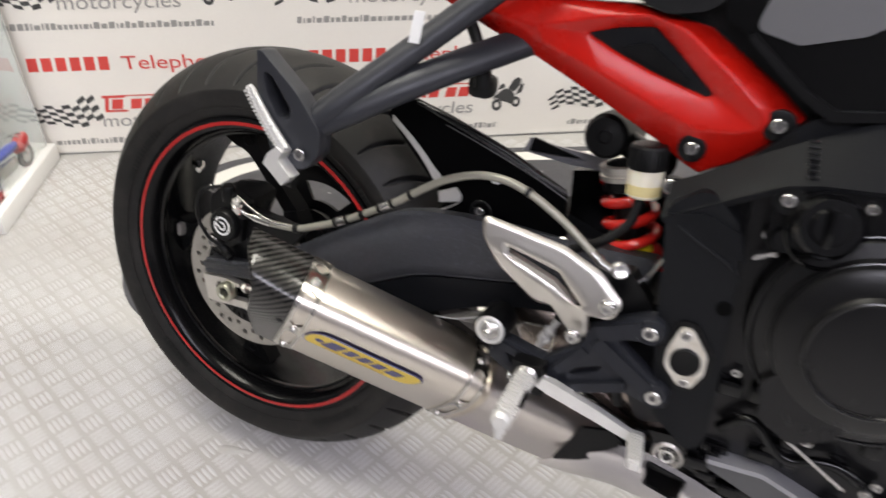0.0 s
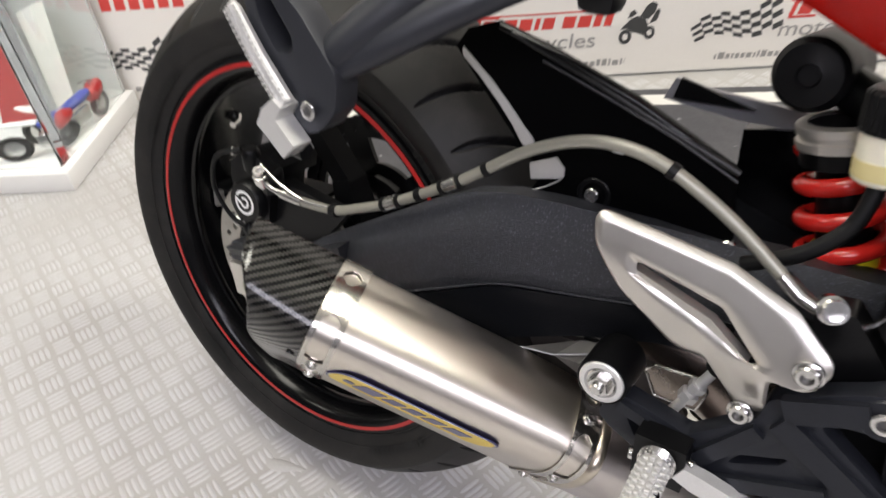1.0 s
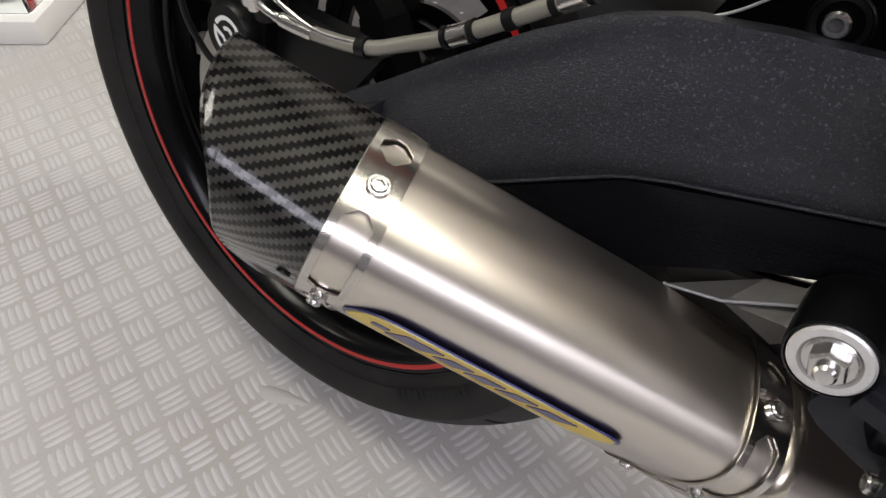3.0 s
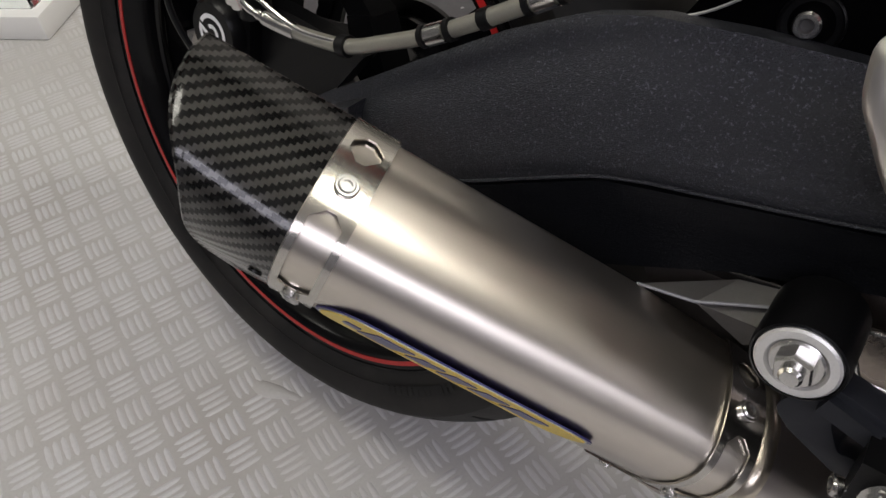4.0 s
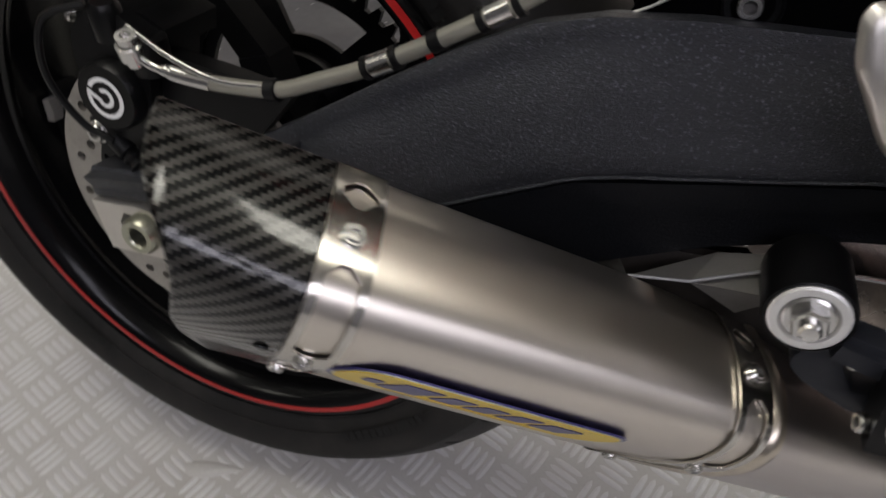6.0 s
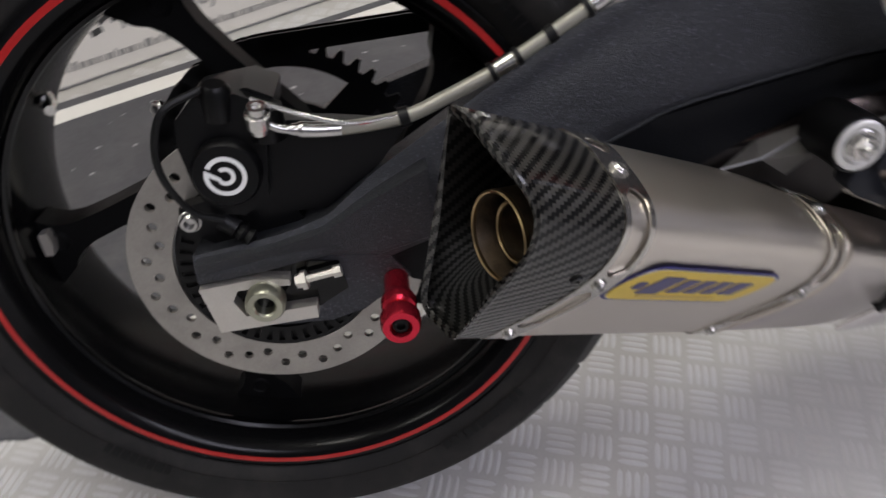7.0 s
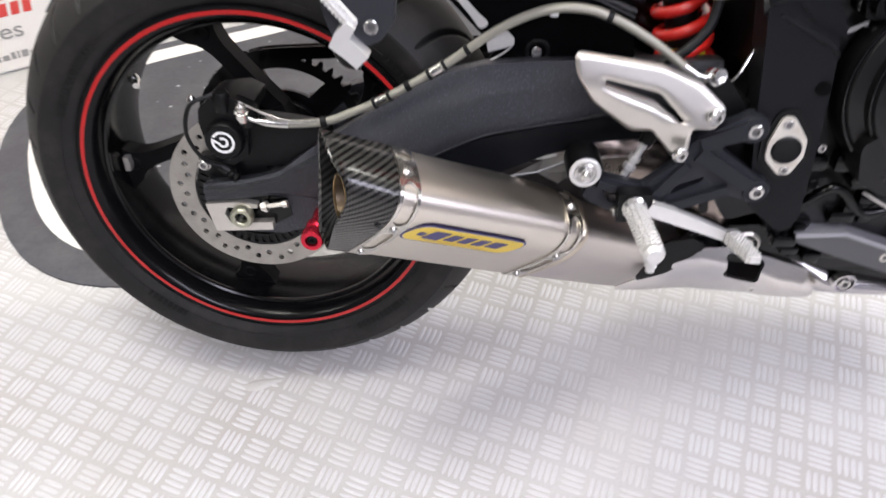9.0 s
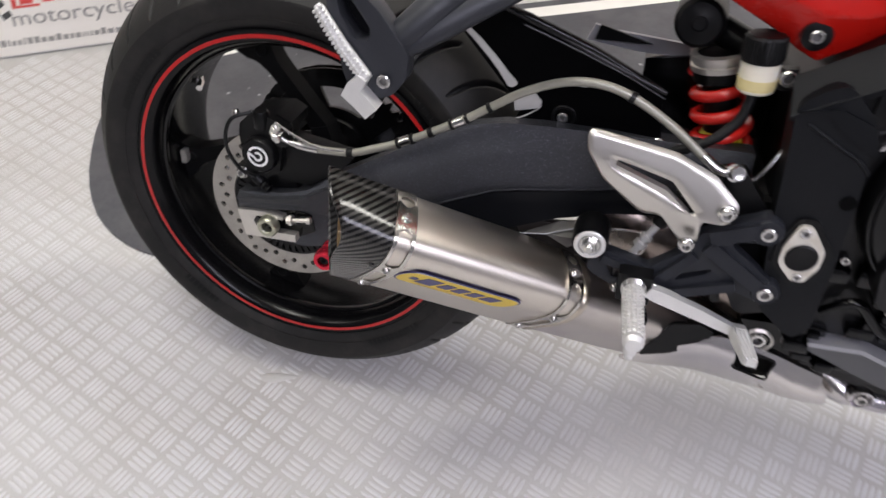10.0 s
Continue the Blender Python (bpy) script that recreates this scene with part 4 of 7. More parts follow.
part("axle_nut", turned([(0, -0.010), (0.0072, -0.010), (0.0072, 0.0105), (0.0085, 0.012), (0.0125, 0.012), (0.0145, 0.009), (0.0145, 0)], (-0.007, -0.134, -0.006), (0, -1, 0), 28), surface("cadmium_plated_steel", (0.42, 0.42, 0.33), 0.32, 0.9), swingarm, "dull plated hollow axle nut")
# a black disc closes the nut's bore in place of its inner shade
part("axle_bore_shade", turned([(0, 0), (0.0071, 0), (0.0071, 0.001), (0, 0.001)], (-0.007, -0.1345, -0.006), (0, -1, 0), 24), GLOSS_BLACK, swingarm, "black disc for the shade in the hollow axle")
bm = turned([(0, 0), (0.0055, 0), (0.0055, 0.006), (0.003, 0.006), (0.003, 0.028), (0.0048, 0.028), (0.0048, 0.034), (0, 0.034)], (0.016, -0.130, 0.003), (0.98, 0, 0.17), 6)
turned([(0, 0), (0.0075, 0), (0.0075, 0.004), (0, 0.004)], (0.020, -0.130, 0.0035), (0.98, 0, 0.17), 6, bm)
part("adjuster_bolt", bm, ZINC, swingarm, "steel chain adjuster bolt")
spool = part("paddock_spool", turned([(0, -0.004), (0.0095, -0.004), (0.0095, 0.024), (0.0118, 0.027), (0.0130, 0.030), (0.0130, 0.035), (0.0116, 0.0385), (0.0092, 0.040), (0.0092, 0.0445), (0.0120, 0.047), (0.0142, 0.050), (0.0142, 0.058), (0.0125, 0.0625), (0.0078, 0.0625), (0.0074, 0.055), (0, 0.055)], (0.0885, -0.121, -0.0105), (0, -1, 0), 32), RED_ANODISED, swingarm, "red anodised paddock stand bobbin", 30)
part("spool_bolt", turned([(0, 0), (0.0062, 0), (0.0062, 0.004), (0.0052, 0.005), (0.0034, 0.005), (0.0030, 0.002), (0, 0.002)], (0.0885, -0.176, -0.0105), (0, -1, 0), 20), CAST_BLACK, spool, "dark recessed bolt head", 30)

# rear caliper
caliper = part("brake_caliper", prism([(-0.044, 0.114), (-0.041, 0.130), (-0.028, 0.143), (0.000, 0.144), (0.020, 0.134), (0.014, 0.108), (0.008, 0.070), (-0.010, 0.058), (-0.032, 0.062), (-0.040, 0.084)], -0.124, -0.074, 0.008, None, 3), CAST_BLACK, bike, "black rear brake caliper", 34)
part("piston_housing", turned([(0, 0), (0.0235, 0), (0.0230, 0.010), (0.0212, 0.0125), (0, 0.0125)], (-0.015, -0.122, 0.093), (0, -1, 0), 40), CAST_BLACK, caliper)
bm = bmesh.new()
for r0, r1, a0, a1 in ((0.0108, 0.0140, 3.0, 3.0 + 2 * math.pi - 0.40), (0.0036, 0.0066, -2.5, 2.2)):
    qs = np.linspace(a0, a1, 40)
    a = [bm.verts.new((-0.015 + r0 * math.cos(q), -0.1349, 0.093 + r0 * math.sin(q))) for q in qs]
    b = [bm.verts.new((-0.015 + r1 * math.cos(q), -0.1349, 0.093 + r1 * math.sin(q))) for q in qs]
    for k in range(len(qs) - 1):
        bm.faces.new((a[k], a[k + 1], b[k + 1], b[k]))
w = [(-0.0288, 0.0952), (-0.0278, 0.0985), (-0.0176, 0.0918), (-0.0190, 0.0892)]
bm.faces.new([bm.verts.new((x, -0.1349, z)) for x, z in w])
part("maker_mark", bm, WHITE_INK, caliper, "white round emblem print")
part("caliper_bridge", prism([(-0.032, 0.124), (-0.028, 0.140), (0.006, 0.144), (0.022, 0.136), (0.020, 0.122)], -0.112, -0.060, 0.007, None, 3), CAST_BLACK, caliper, "", 34)
bm = turned([(0, 0), (0.010, 0), (0.010, 0.02), (0.007, 0.024), (0, 0.024)], (-0.014, -0.118, 0.128), (0.1, -0.2, 1), 16)
turned([(0, 0), (0.012, 0), (0.012, 0.022), (0, 0.022)], (0.016, -0.120, 0.112), (0.0, -0.1, 1), 16, bm)
part("fluid_port", bm, CAST_BLACK, caliper)
bolt((-0.052, -0.112, 0.052), 0.0068, caliper, (0, -1, 0), 0.006, STEEL, "bolt", 0.0085)
bolt((-0.052, -0.108, 0.134), 0.0055, caliper, (-0.5, -0.8, 0.2), 0.005, STEEL)
part("slider_boot", turned([(0, 0), (0.007, 0), (0.007, 0.012), (0.005, 0.013), (0.0075, 0.017), (0.005, 0.020), (0.0075, 0.024), (0, 0.028)], (-0.028, -0.122, 0.056), (0.75, -0.1, -0.6), 14), RUBBER_SOFT, caliper)
part("carrier_plate", prism([(0.0, 0.052), (0.008, 0.122), (0.060, 0.116), (0.108, 0.108), (0.085, 0.080), (0.045, 0.052)], -0.113, -0.099, 0.004), CAST_BLACK, caliper, "", 34)
part("caliper_bracket", prism([(-0.060, 0.045), (-0.058, 0.062), (-0.02, 0.070), (0.018, 0.062), (0.03, 0.04), (0.0, 0.028), (-0.036, 0.030)], -0.112, -0.098, 0.003), CAST_BLACK, caliper, "", 34)
banjo = bmesh.new()
turned([(0, -0.010), (0.0062, -0.010), (0.0062, -0.005), (0.0085, -0.0045), (0.0085, 0.0045), (0.0062, 0.005), (0.0062, 0.011), (0.0035, 0.011), (0.0035, 0.008), (0, 0.008)], (0.013, -0.133, 0.129), (0.1, -0.35, 0.93), 18, banjo)
part("banjo_bolt", banjo, STEEL, caliper, "polished banjo bolt", 30)
part("speed_sensor_wire", sweep(spline([(0.010, -0.130, 0.142), (0.04, -0.134, 0.130), (0.07, -0.132, 0.120), (0.103, -0.130, 0.121)], 8), 0.0016, 8), STEEL, caliper, "thin bright wire beside the hose")
part("breather_lead", sweep(spline([(-0.020, -0.128, 0.150), (-0.044, -0.140, 0.140), (-0.054, -0.140, 0.105), (-0.044, -0.132, 0.070), (-0.024, -0.128, 0.058)], 8), 0.0025, 8), RUBBER_SOFT, caliper, "thin black rubber lead")

# brake hose along the swingarm
hose_path = spline([(0.040, -0.130, 0.118), (0.062, -0.128, 0.1155), (0.105, -0.128, 0.119), (0.136, -0.127, 0.130), (0.178, -0.126, 0.149), (0.238, -0.125, 0.184), (0.267, -0.125, 0.204), (0.306, -0.126, 0.231), (0.345, -0.127, 0.248), (0.380, -0.129, 0.2525), (0.415, -0.131, 0.245), (0.460, -0.132, 0.2215), (0.500, -0.135, 0.194)], 10)
hose = part("brake_hose", sweep(hose_path, 0.0048, 14), HOSE, bike, "braided steel brake hose in a clear sheath")
part("hose_crimp", sweep(spline([(0.016, -0.133, 0.127), (0.026, -0.1325, 0.121), (0.040, -0.130, 0.118), (0.050, -0.129, 0.1165), (0.064, -0.128, 0.1155)], 6), [0.0030] * 9 + [0.0042] * 2 + [0.0056] * 14, 14), STEEL, hose, "bright swaged hose fitting", 30)


def on_hose(x):
    return min(range(len(hose_path)), key=lambda i: abs(hose_path[i].x - x))


for x, material, r, half in ((0.174, STEEL, 0.0062, 0.0065), (0.236, STEEL, 0.0062, 0.0065), (0.1655, RUBBER_SOFT, 0.0066, 0.0017), (0.1825, RUBBER_SOFT, 0.0066, 0.0017), (0.2275, RUBBER_SOFT, 0.0066, 0.0017), (0.2445, RUBBER_SOFT, 0.0066, 0.0017), (0.204, RUBBER_SOFT, 0.0060, 0.0032), (0.106, RUBBER_SOFT, 0.0068, 0.0035), (0.2690, RUBBER_SOFT, 0.0062, 0.0025), (0.415, RUBBER_SOFT, 0.0060, 0.0030)):
    i = on_hose(x)
    along = (hose_path[i + 1] - hose_path[i - 1]).normalized()
    c = hose_path[i] + along * ((x - hose_path[i].x) / max(0.2, along.x))
    part("hose_clip", sweep([c - along * half, c, c + along * half], r, 14), material, hose, "steel ferrule" if material is STEEL else "black cable clip", 30)
part("hose_fitting", sweep([(0.498, -0.135, 0.1955), (0.512, -0.139, 0.187), (0.524, -0.142, 0.184)], [0.006, 0.006, 0.0045], 14), STEEL, hose, "", 30)
bm = turned([(0, -0.006), (0.0075, -0.006), (0.0095, -0.004), (0.0095, 0.005), (0.0075, 0.006), (0.0075, 0.014), (0.004, 0.014), (0, 0.012)], (0.530, -0.140, 0.186), (0.25, -0.85, 0.35), 16)
part("hose_banjo", bm, STEEL, hose, "polished banjo bolt at the master cylinder", 30)

# hugger over the tyre
hug = [(0.211, 0.287), (0.222, 0.303), (0.248, 0.312), (0.295, 0.300), (0.370, 0.275), (0.446, 0.241), (0.456, 0.186), (0.35, 0.176), (0.285, 0.168), (0.300, 0.196), (0.278, 0.216), (0.232, 0.264)]
hugger = part("rear_hugger", prism(hug, -0.088, -0.082, 0.002), HUGGER_BLACK, bike, "black plastic rear wheel hugger", 32)
bm = bmesh.new()
rows = []
for t in np.linspace(0, 1, 16):
    x, z = 0.248 + 0.198 * t, 0.309 - 0.050 * t - 0.022 * t * t
    rows.append([(x, -0.083 + 0.026 * s, z - 0.030 * s * s) for s in np.linspace(0, 1, 6)] + [(x, -0.083 + 0.026 * s, z - 0.004 - 0.030 * s * s) for s in np.linspace(1, 0, 6)])
loft(rows, True, bm)
part("hugger_top", bm, HUGGER_BLACK, hugger)
part("hugger_rail", sweep([(0.250, -0.0865, 0.309), (0.30, -0.0885, 0.296), (0.37, -0.088, 0.272), (0.446, -0.086, 0.238)], [0.003, 0.004, 0.004, 0.003], 10, None, 0.8), GLOSS_BLACK, hugger)
strip = round_outline([(0.2175, 0.2890), (0.2245, 0.2835), (0.2475, 0.2655), (0.2655, 0.2490), (0.2795, 0.2345), (0.2930, 0.2225), (0.2820, 0.2160), (0.2695, 0.2330), (0.2567, 0.2472), (0.2363, 0.2666), (0.2190, 0.2806)], [0.003] + [0.006] * 9 + [0.003], 3)
part("hugger_edge", prism(strip, -0.0898, -0.0884, 0.0005), SATIN_FOIL, hugger, "pale satin edge strip")
part("hugger_tab", prism(round_outline([(0.2890, 0.2046), (0.3118, 0.2155), (0.3204, 0.2070), (0.3202, 0.2011), (0.3166, 0.1981), (0.2915, 0.1911)], [0.001, 0.002, 0.003, 0.003, 0.002, 0.001], 3), -0.0905, -0.0884, 0.0006), SATIN_FOIL, hugger, "pale satin tab")
part("tab_lip", sweep(spline([(0.2717, -0.0890, 0.1729), (0.2977, -0.0890, 0.1831), (0.3145, -0.0890, 0.1945), (0.3202, -0.0890, 0.2011)], 6), 0.0008, 6), SATIN_FOIL, hugger, "thin bright lip under the tab")
# rail edges in a lighter black than the hugger, for their lit lines
part("rail_edge", sweep(spline([(0.262, -0.0885, 0.3055), (0.3286, -0.0890, 0.2830), (0.3846, -0.0890, 0.2620), (0.4500, -0.0885, 0.2381)], 6), 0.0024, 10), RAIL_HIGHLIGHT, hugger, "raised satin rail edge, lightened for its highlight", 40)
part("rail_edge", sweep(spline([(0.2903, -0.0885, 0.2888), (0.3391, -0.0885, 0.2735), (0.4034, -0.0885, 0.2514), (0.4500, -0.0885, 0.2315)], 6), 0.0011, 8), RAIL_HIGHLIGHT, hugger, "thin rib below the rail, lightened for its highlight", 40)
part("bolt_dish", turned([(0.0085, 0.0), (0.0125, 0.0006), (0.0135, 0.0018), (0.0143, 0.0010), (0.0143, -0.001), (0.0085, -0.001)], (0.347, -0.0878, 0.192), (0, -1, 0), 32, None, True), CAST_BLACK, hugger, "raised rim round the bolt", 40)
bolt((0.346, -0.088, 0.192), 0.0062, hugger, (0, -1, 0), 0.005, STEEL, "bolt", 0.0)
bolt((0.454, -0.088, 0.180), 0.0075, hugger, (0, -1, 0), 0.005, STEEL)
part("hose_guide", block((0.009, 0.004, 0.008), 0.0006, (0.362, -0.091, 0.236)), WHITE_INK, hugger, "small white clip")

# silencer
S1 = Vector((0.213, -0.239, 0.118))
AXIS = Vector(PIPE_AXIS).normalized()
OUT = Vector((0.4167, -0.9091, 0.0))
UP = OUT.cross(AXIS)
UP = UP if UP.z > 0 else -UP
shoulder = spline([(-0.0330, 0.0075), (-0.018, 0.0058), (-0.002, -0.0002), (0.0122, -0.0070), (0.0212, -0.0135), (0.0267, -0.0222), (0.0272, -0.0325), (0.0230, -0.0460), (0.0142, -0.0605), (0.0, -0.0778)], 6)
underside = round_outline([(0.0, -0.0778), (-0.0455, -0.1290), (-0.090, -0.1285), (-0.0395, 0.0078), (-0.0330, 0.0075)], [0.3, 0.013, 0.012, 0.007, 0.3], 8)[:-9]
SECTION = [tuple(p) for p in shoulder[1:]] + underside[9:]


def fine_section(points, step=0.004):
    out = []
    for i, p in enumerate(points):
        q = points[(i + 1) % len(points)]
        k = max(1, int((Vector(q) - Vector(p)).length / step))
        out += [(p[0] + (q[0] - p[0]) * j / k, p[1] + (q[1] - p[1]) * j / k) for j in range(k)]
    return out


SECTION = fine_section(SECTION)
CENTRE = (-0.028, -0.060)


def pipe_point(a, e, f, grow=0.0, scale=1.0):
    x, z = CENTRE[0] + (e - CENTRE[0]) * scale, CENTRE[1] + (f - CENTRE[1]) * scale
    d = Vector((e - CENTRE[0], f - CENTRE[1])).normalized()
    drift = a / 0.2226
    if a < -0.012:
        x -= 0.13 * (x + 0.04) * min(1.0, (-a - 0.012) / 0.055)
    if a > 0.13:
        z -= 0.006 * ((min(a, 0.24) - 0.13) / 0.1) ** 2 * max(0.0, min(1.0, -e / 0.03)) * max(0.0, min(1.0, (f + 0.05) / 0.04))
    return S1 + AXIS * a + OUT * (x + d.x * grow - 0.006 * drift) + UP * (z + d.y * grow - 0.006 * drift)


silencer = part("exhaust_silencer", loft([[pipe_point(a, e, f) for e, f in SECTION] for a in np.linspace(-0.015, 0.237, 10)]), TITANIUM, bike, "brushed titanium silencer sleeve with rounded corners", 40)
mouth = lambda e, f: -0.088 + 0.40 * (0.007 - f) + 0.011 * (max(0.0, e + 0.006) / 0.033) ** 2


def carbon_loft(rings, name, parent, label, material=None):
    me = bpy.data.meshes.new(name)
    n, m = len(rings[0]), len(rings)
    verts = [tuple(p) for ring in rings for p in ring]
    faces, uvs = [], []
    ref = rings[len(rings) // 2]
    acc = [0.0]
    for k in range(n):
        acc.append(acc[-1] + (Vector(ref[(k + 1) % n]) - Vector(ref[k])).length)
    def vlen(i, k):
        return sum((Vector(rings[q + 1][k % n]) - Vector(rings[q][k % n])).length for q in range(i))
    table = [[vlen(i, k) for k in range(n)] for i in range(m)]
    for i in range(m - 1):
        for k in range(n):
            k2 = (k + 1) % n
            faces.append((i * n + k, i * n + k2, (i + 1) * n + k2, (i + 1) * n + k))
            uvs += [(acc[k], table[i][k]), (acc[k + 1], table[i][k2]), (acc[k + 1], table[i + 1][k2]), (acc[k], table[i + 1][k])]
    me.from_pydata(verts, [], faces)
    layer = me.uv_layers.new(name="UVMap")
    for i, q in enumerate(uvs):
        layer.data[i].uv = q
    me.polygons.foreach_set("use_smooth", [True] * len(me.polygons))
    me.set_sharp_from_angle(angle=radians(40))
    me.materials.append(material or CARBON)
    ob = new(name, me)
    ob.parent = parent
    tagged(ob, label)
    return ob


rings = []
for t in np.linspace(0, 1, 12):
    rings.append([pipe_point(-0.013 + (mouth(e, f) + 0.013) * t, e, f, 0.0016) for e, f in SECTION])
rings.append([pipe_point(mouth(e, f) - 0.0012, e, f, 0.0022) for e, f in SECTION])
rings.append([pipe_point(mouth(e, f) - 0.0026, e, f, 0.0012) for e, f in SECTION])
rings.append([pipe_point(mouth(e, f) - 0.0024, e, f, -0.0012) for e, f in SECTION])
rings.append([pipe_point(mouth(e, f) - 0.0005, e, f, -0.0035) for e, f in SECTION])
cap = carbon_loft(rings, "end_cap", silencer, "glossy carbon fibre end cap with twill weave")
HOLE = (-0.011, -0.047)
rings = []
for t in np.linspace(0, 1, 16):
    ring = []
    for e, f in SECTION:
        p = pipe_point(mouth(e, f) - 0.0005, e, f, -0.0035)
        ang = math.atan2(f - HOLE[1], e - HOLE[0])
        q = S1 + AXIS * -0.034 + OUT * (HOLE[0] + 0.026 * math.cos(ang)) + UP * (HOLE[1] + 0.026 * math.sin(ang))
        deep = 0.008 + 0.030 * max(0.0, min(1.0, (f + 0.075) / 0.06))
        ring.append(p.lerp(q, t ** 1.9) + AXIS * deep * math.sin(math.pi * t) ** 0.8)
    rings.append(ring)
carbon_loft(rings, "cap_mouth", silencer, "recessed carbon fibre mouth, its shade put in as a darker weave", CARBON_SHADED)
tilt = (AXIS * -1.0 - UP * 0.28).normalized()
lip = S1 + AXIS * -0.057 + OUT * HOLE[0] + UP * HOLE[1]
part("outlet_pipe", turned([(0.0247, -0.06), (0.0247, -0.002), (0.0240, 0.0), (0.0228, -0.003), (0.0225, -0.030), (0.021, -0.040), (0.0178, -0.040), (0.0178, -0.013), (0.0168, -0.012), (0.0160, -0.016), (0.0155, -0.09)], lip, tilt, 48), SOOT_AND_SHADE, silencer, "sooty steel outlet pipe", 35)
for r, depth in ((0.0240, -0.0008), (0.0170, -0.0125)):
    part("pipe_lip", turned([(r + 0.0010, -0.0012), (r + 0.0010, 0.0008), (r, 0.0015), (r - 0.0010, 0.0008), (r - 0.0010, -0.0012)], lip + tilt * depth, tilt, 48, None, True), BRASSY, silencer, "bronzed rolled pipe lip", 50)


ROUND = [0.0]
for k in range(len(SECTION)):
    ROUND.append(ROUND[-1] + (Vector(SECTION[(k + 1) % len(SECTION)]) - Vector(SECTION[k])).length)


def punched_strap(a0, a1, bridges, grow, thick=0.0012):
    """A band round the silencer with pointed cut-outs between its bridges, each (place along the outline, half length)."""
    bm, length, mid, rail = bmesh.new(), ROUND[-1], (a0 + a1) / 2, 0.0040
    lo, hi = a0 + rail, a1 - rail
    spans = sorted((u - half, u + half) for u, half in bridges)
    loops = [[(0.0, a0), (length, a0), (length, a1), (0.0, a1)]]
    spans.insert(0, (0.0, 0.003))
    for (_, u0), (u1, _) in zip(spans, spans[1:]):
        if u1 - u0 > 0.008:
            loops.append([(u0, mid - 0.0022), (u0 + 0.0055, lo), (u1 - 0.0055, lo), (u1, mid - 0.0022), (u1, mid + 0.0022), (u1 - 0.0055, hi), (u0 + 0.0055, hi), (u0, mid + 0.0022)])
    edges = []
    for loop in loops:
        vs = [bm.verts.new((u, a, 0)) for u, a in loop]
        edges += [bm.edges.new((vs[k], vs[(k + 1) % len(vs)])) for k in range(len(vs))]
    bmesh.ops.triangle_fill(bm, use_beauty=True, use_dissolve=False, edges=edges)
    for u in ROUND[1:-1]:
        bmesh.ops.bisect_plane(bm, geom=bm.verts[:] + bm.edges[:] + bm.faces[:], plane_co=(u, 0, 0), plane_no=(1, 0, 0))
    for v in bm.verts:
        u, a = v.co.x, v.co.y
        k = min(max(int(np.searchsorted(ROUND, u, "right")) - 1, 0), len(SECTION) - 1)
        w = (u - ROUND[k]) / max(1e-9, ROUND[k + 1] - ROUND[k])
        (e0, f0), (e1, f1) = SECTION[k], SECTION[(k + 1) % len(SECTION)]
        v.co = pipe_point(a, e0 + (e1 - e0) * w, f0 + (f1 - f0) * w, grow)
    bmesh.ops.recalc_face_normals(bm, faces=bm.faces[:])
    bmesh.ops.solidify(bm, geom=bm.faces[:], thickness=thick)
    return bm


def nearest(e, f):
    return min(range(len(SECTION)), key=lambda i: (SECTION[i][0] - e) ** 2 + (SECTION[i][1] - f) ** 2)


BRIDGES = ((0.0, 0.0, 0.0135), (-0.036, 0.0075, 0.005), (0.0135, -0.0615, 0.0085), (-0.036, -0.118, 0.012), (-0.060, -0.128, 0.02), (-0.085, -0.12, 0.02))
for name, a0, a1 in (("rear_strap", -0.0125, 0.0115), ("front_strap", 0.2115, 0.2335)):
    g = 0.0025
    bm = punched_strap(a0, a1, [(ROUND[nearest(e, f)], half) for e, f, half in BRIDGES], g)
    st = part(name, bm, STRAP_STEEL, silencer, "polished steel strap with cut-outs", 35)
    mid = (a0 + a1) / 2
    for (e, f), r in zip(((0.0, 0.0), (0.0139, -0.0608), (-0.036, -0.118)), (0.0042, 0.0034, 0.0034)):
        k = nearest(e, f)
        p0, p1, p2 = (pipe_point(mid, *SECTION[(k + d) % len(SECTION)], g) for d in (-2, 0, 2))
        nrm = (p2 - p0).cross(AXIS).normalized()
        c = pipe_point(mid, *CENTRE, 0)
        nrm = nrm if nrm.dot(p1 - c) > 0 else -nrm
        rivet = bolt(p1, r, st, nrm, 0.0030, STEEL, "rivet", r * 1.35)
        part("rivet_bore", turned([(0, 0), (r * 0.52, 0), (r * 0.50, 0.0004), (0, 0.0004)], p1 + nrm * 0.0012, nrm, 14), BORE_SHADE, rivet)
for e, f in ((0.0165, -0.059),):
    p = pipe_point(-0.020, *SECTION[nearest(e, f)], 0.0016)
    nrm = (OUT * 0.755 - UP * 0.656).normalized()
    part("cap_rivet", turned([(0, 0), (0.0038, 0), (0.0036, 0.0012), (0.0015, 0.0015), (0.0013, 0.0003), (0, 0.0003)], p, nrm, 14), CAST_BLACK, silencer, "small dark pop rivet", 30)

# badge on the lower outer face, its lettering as plain blocks
face_p = pipe_point(0.086, *SECTION[nearest(0.0155, -0.0585)], 0.0)
k = nearest(0.0155, -0.0585)
t0, t1 = pipe_point(0.086, *SECTION[k - 3]), pipe_point(0.086, *SECTION[k + 3])
down = (t1 - t0).normalized()
down = down if down.z < 0 else -down
side = (pipe_point(0.16, *SECTION[k]) - pipe_point(0.01, *SECTION[k])).normalized()
face_n = side.cross(down)
face_n = face_n if face_n.dot(OUT) > 0 else -face_n


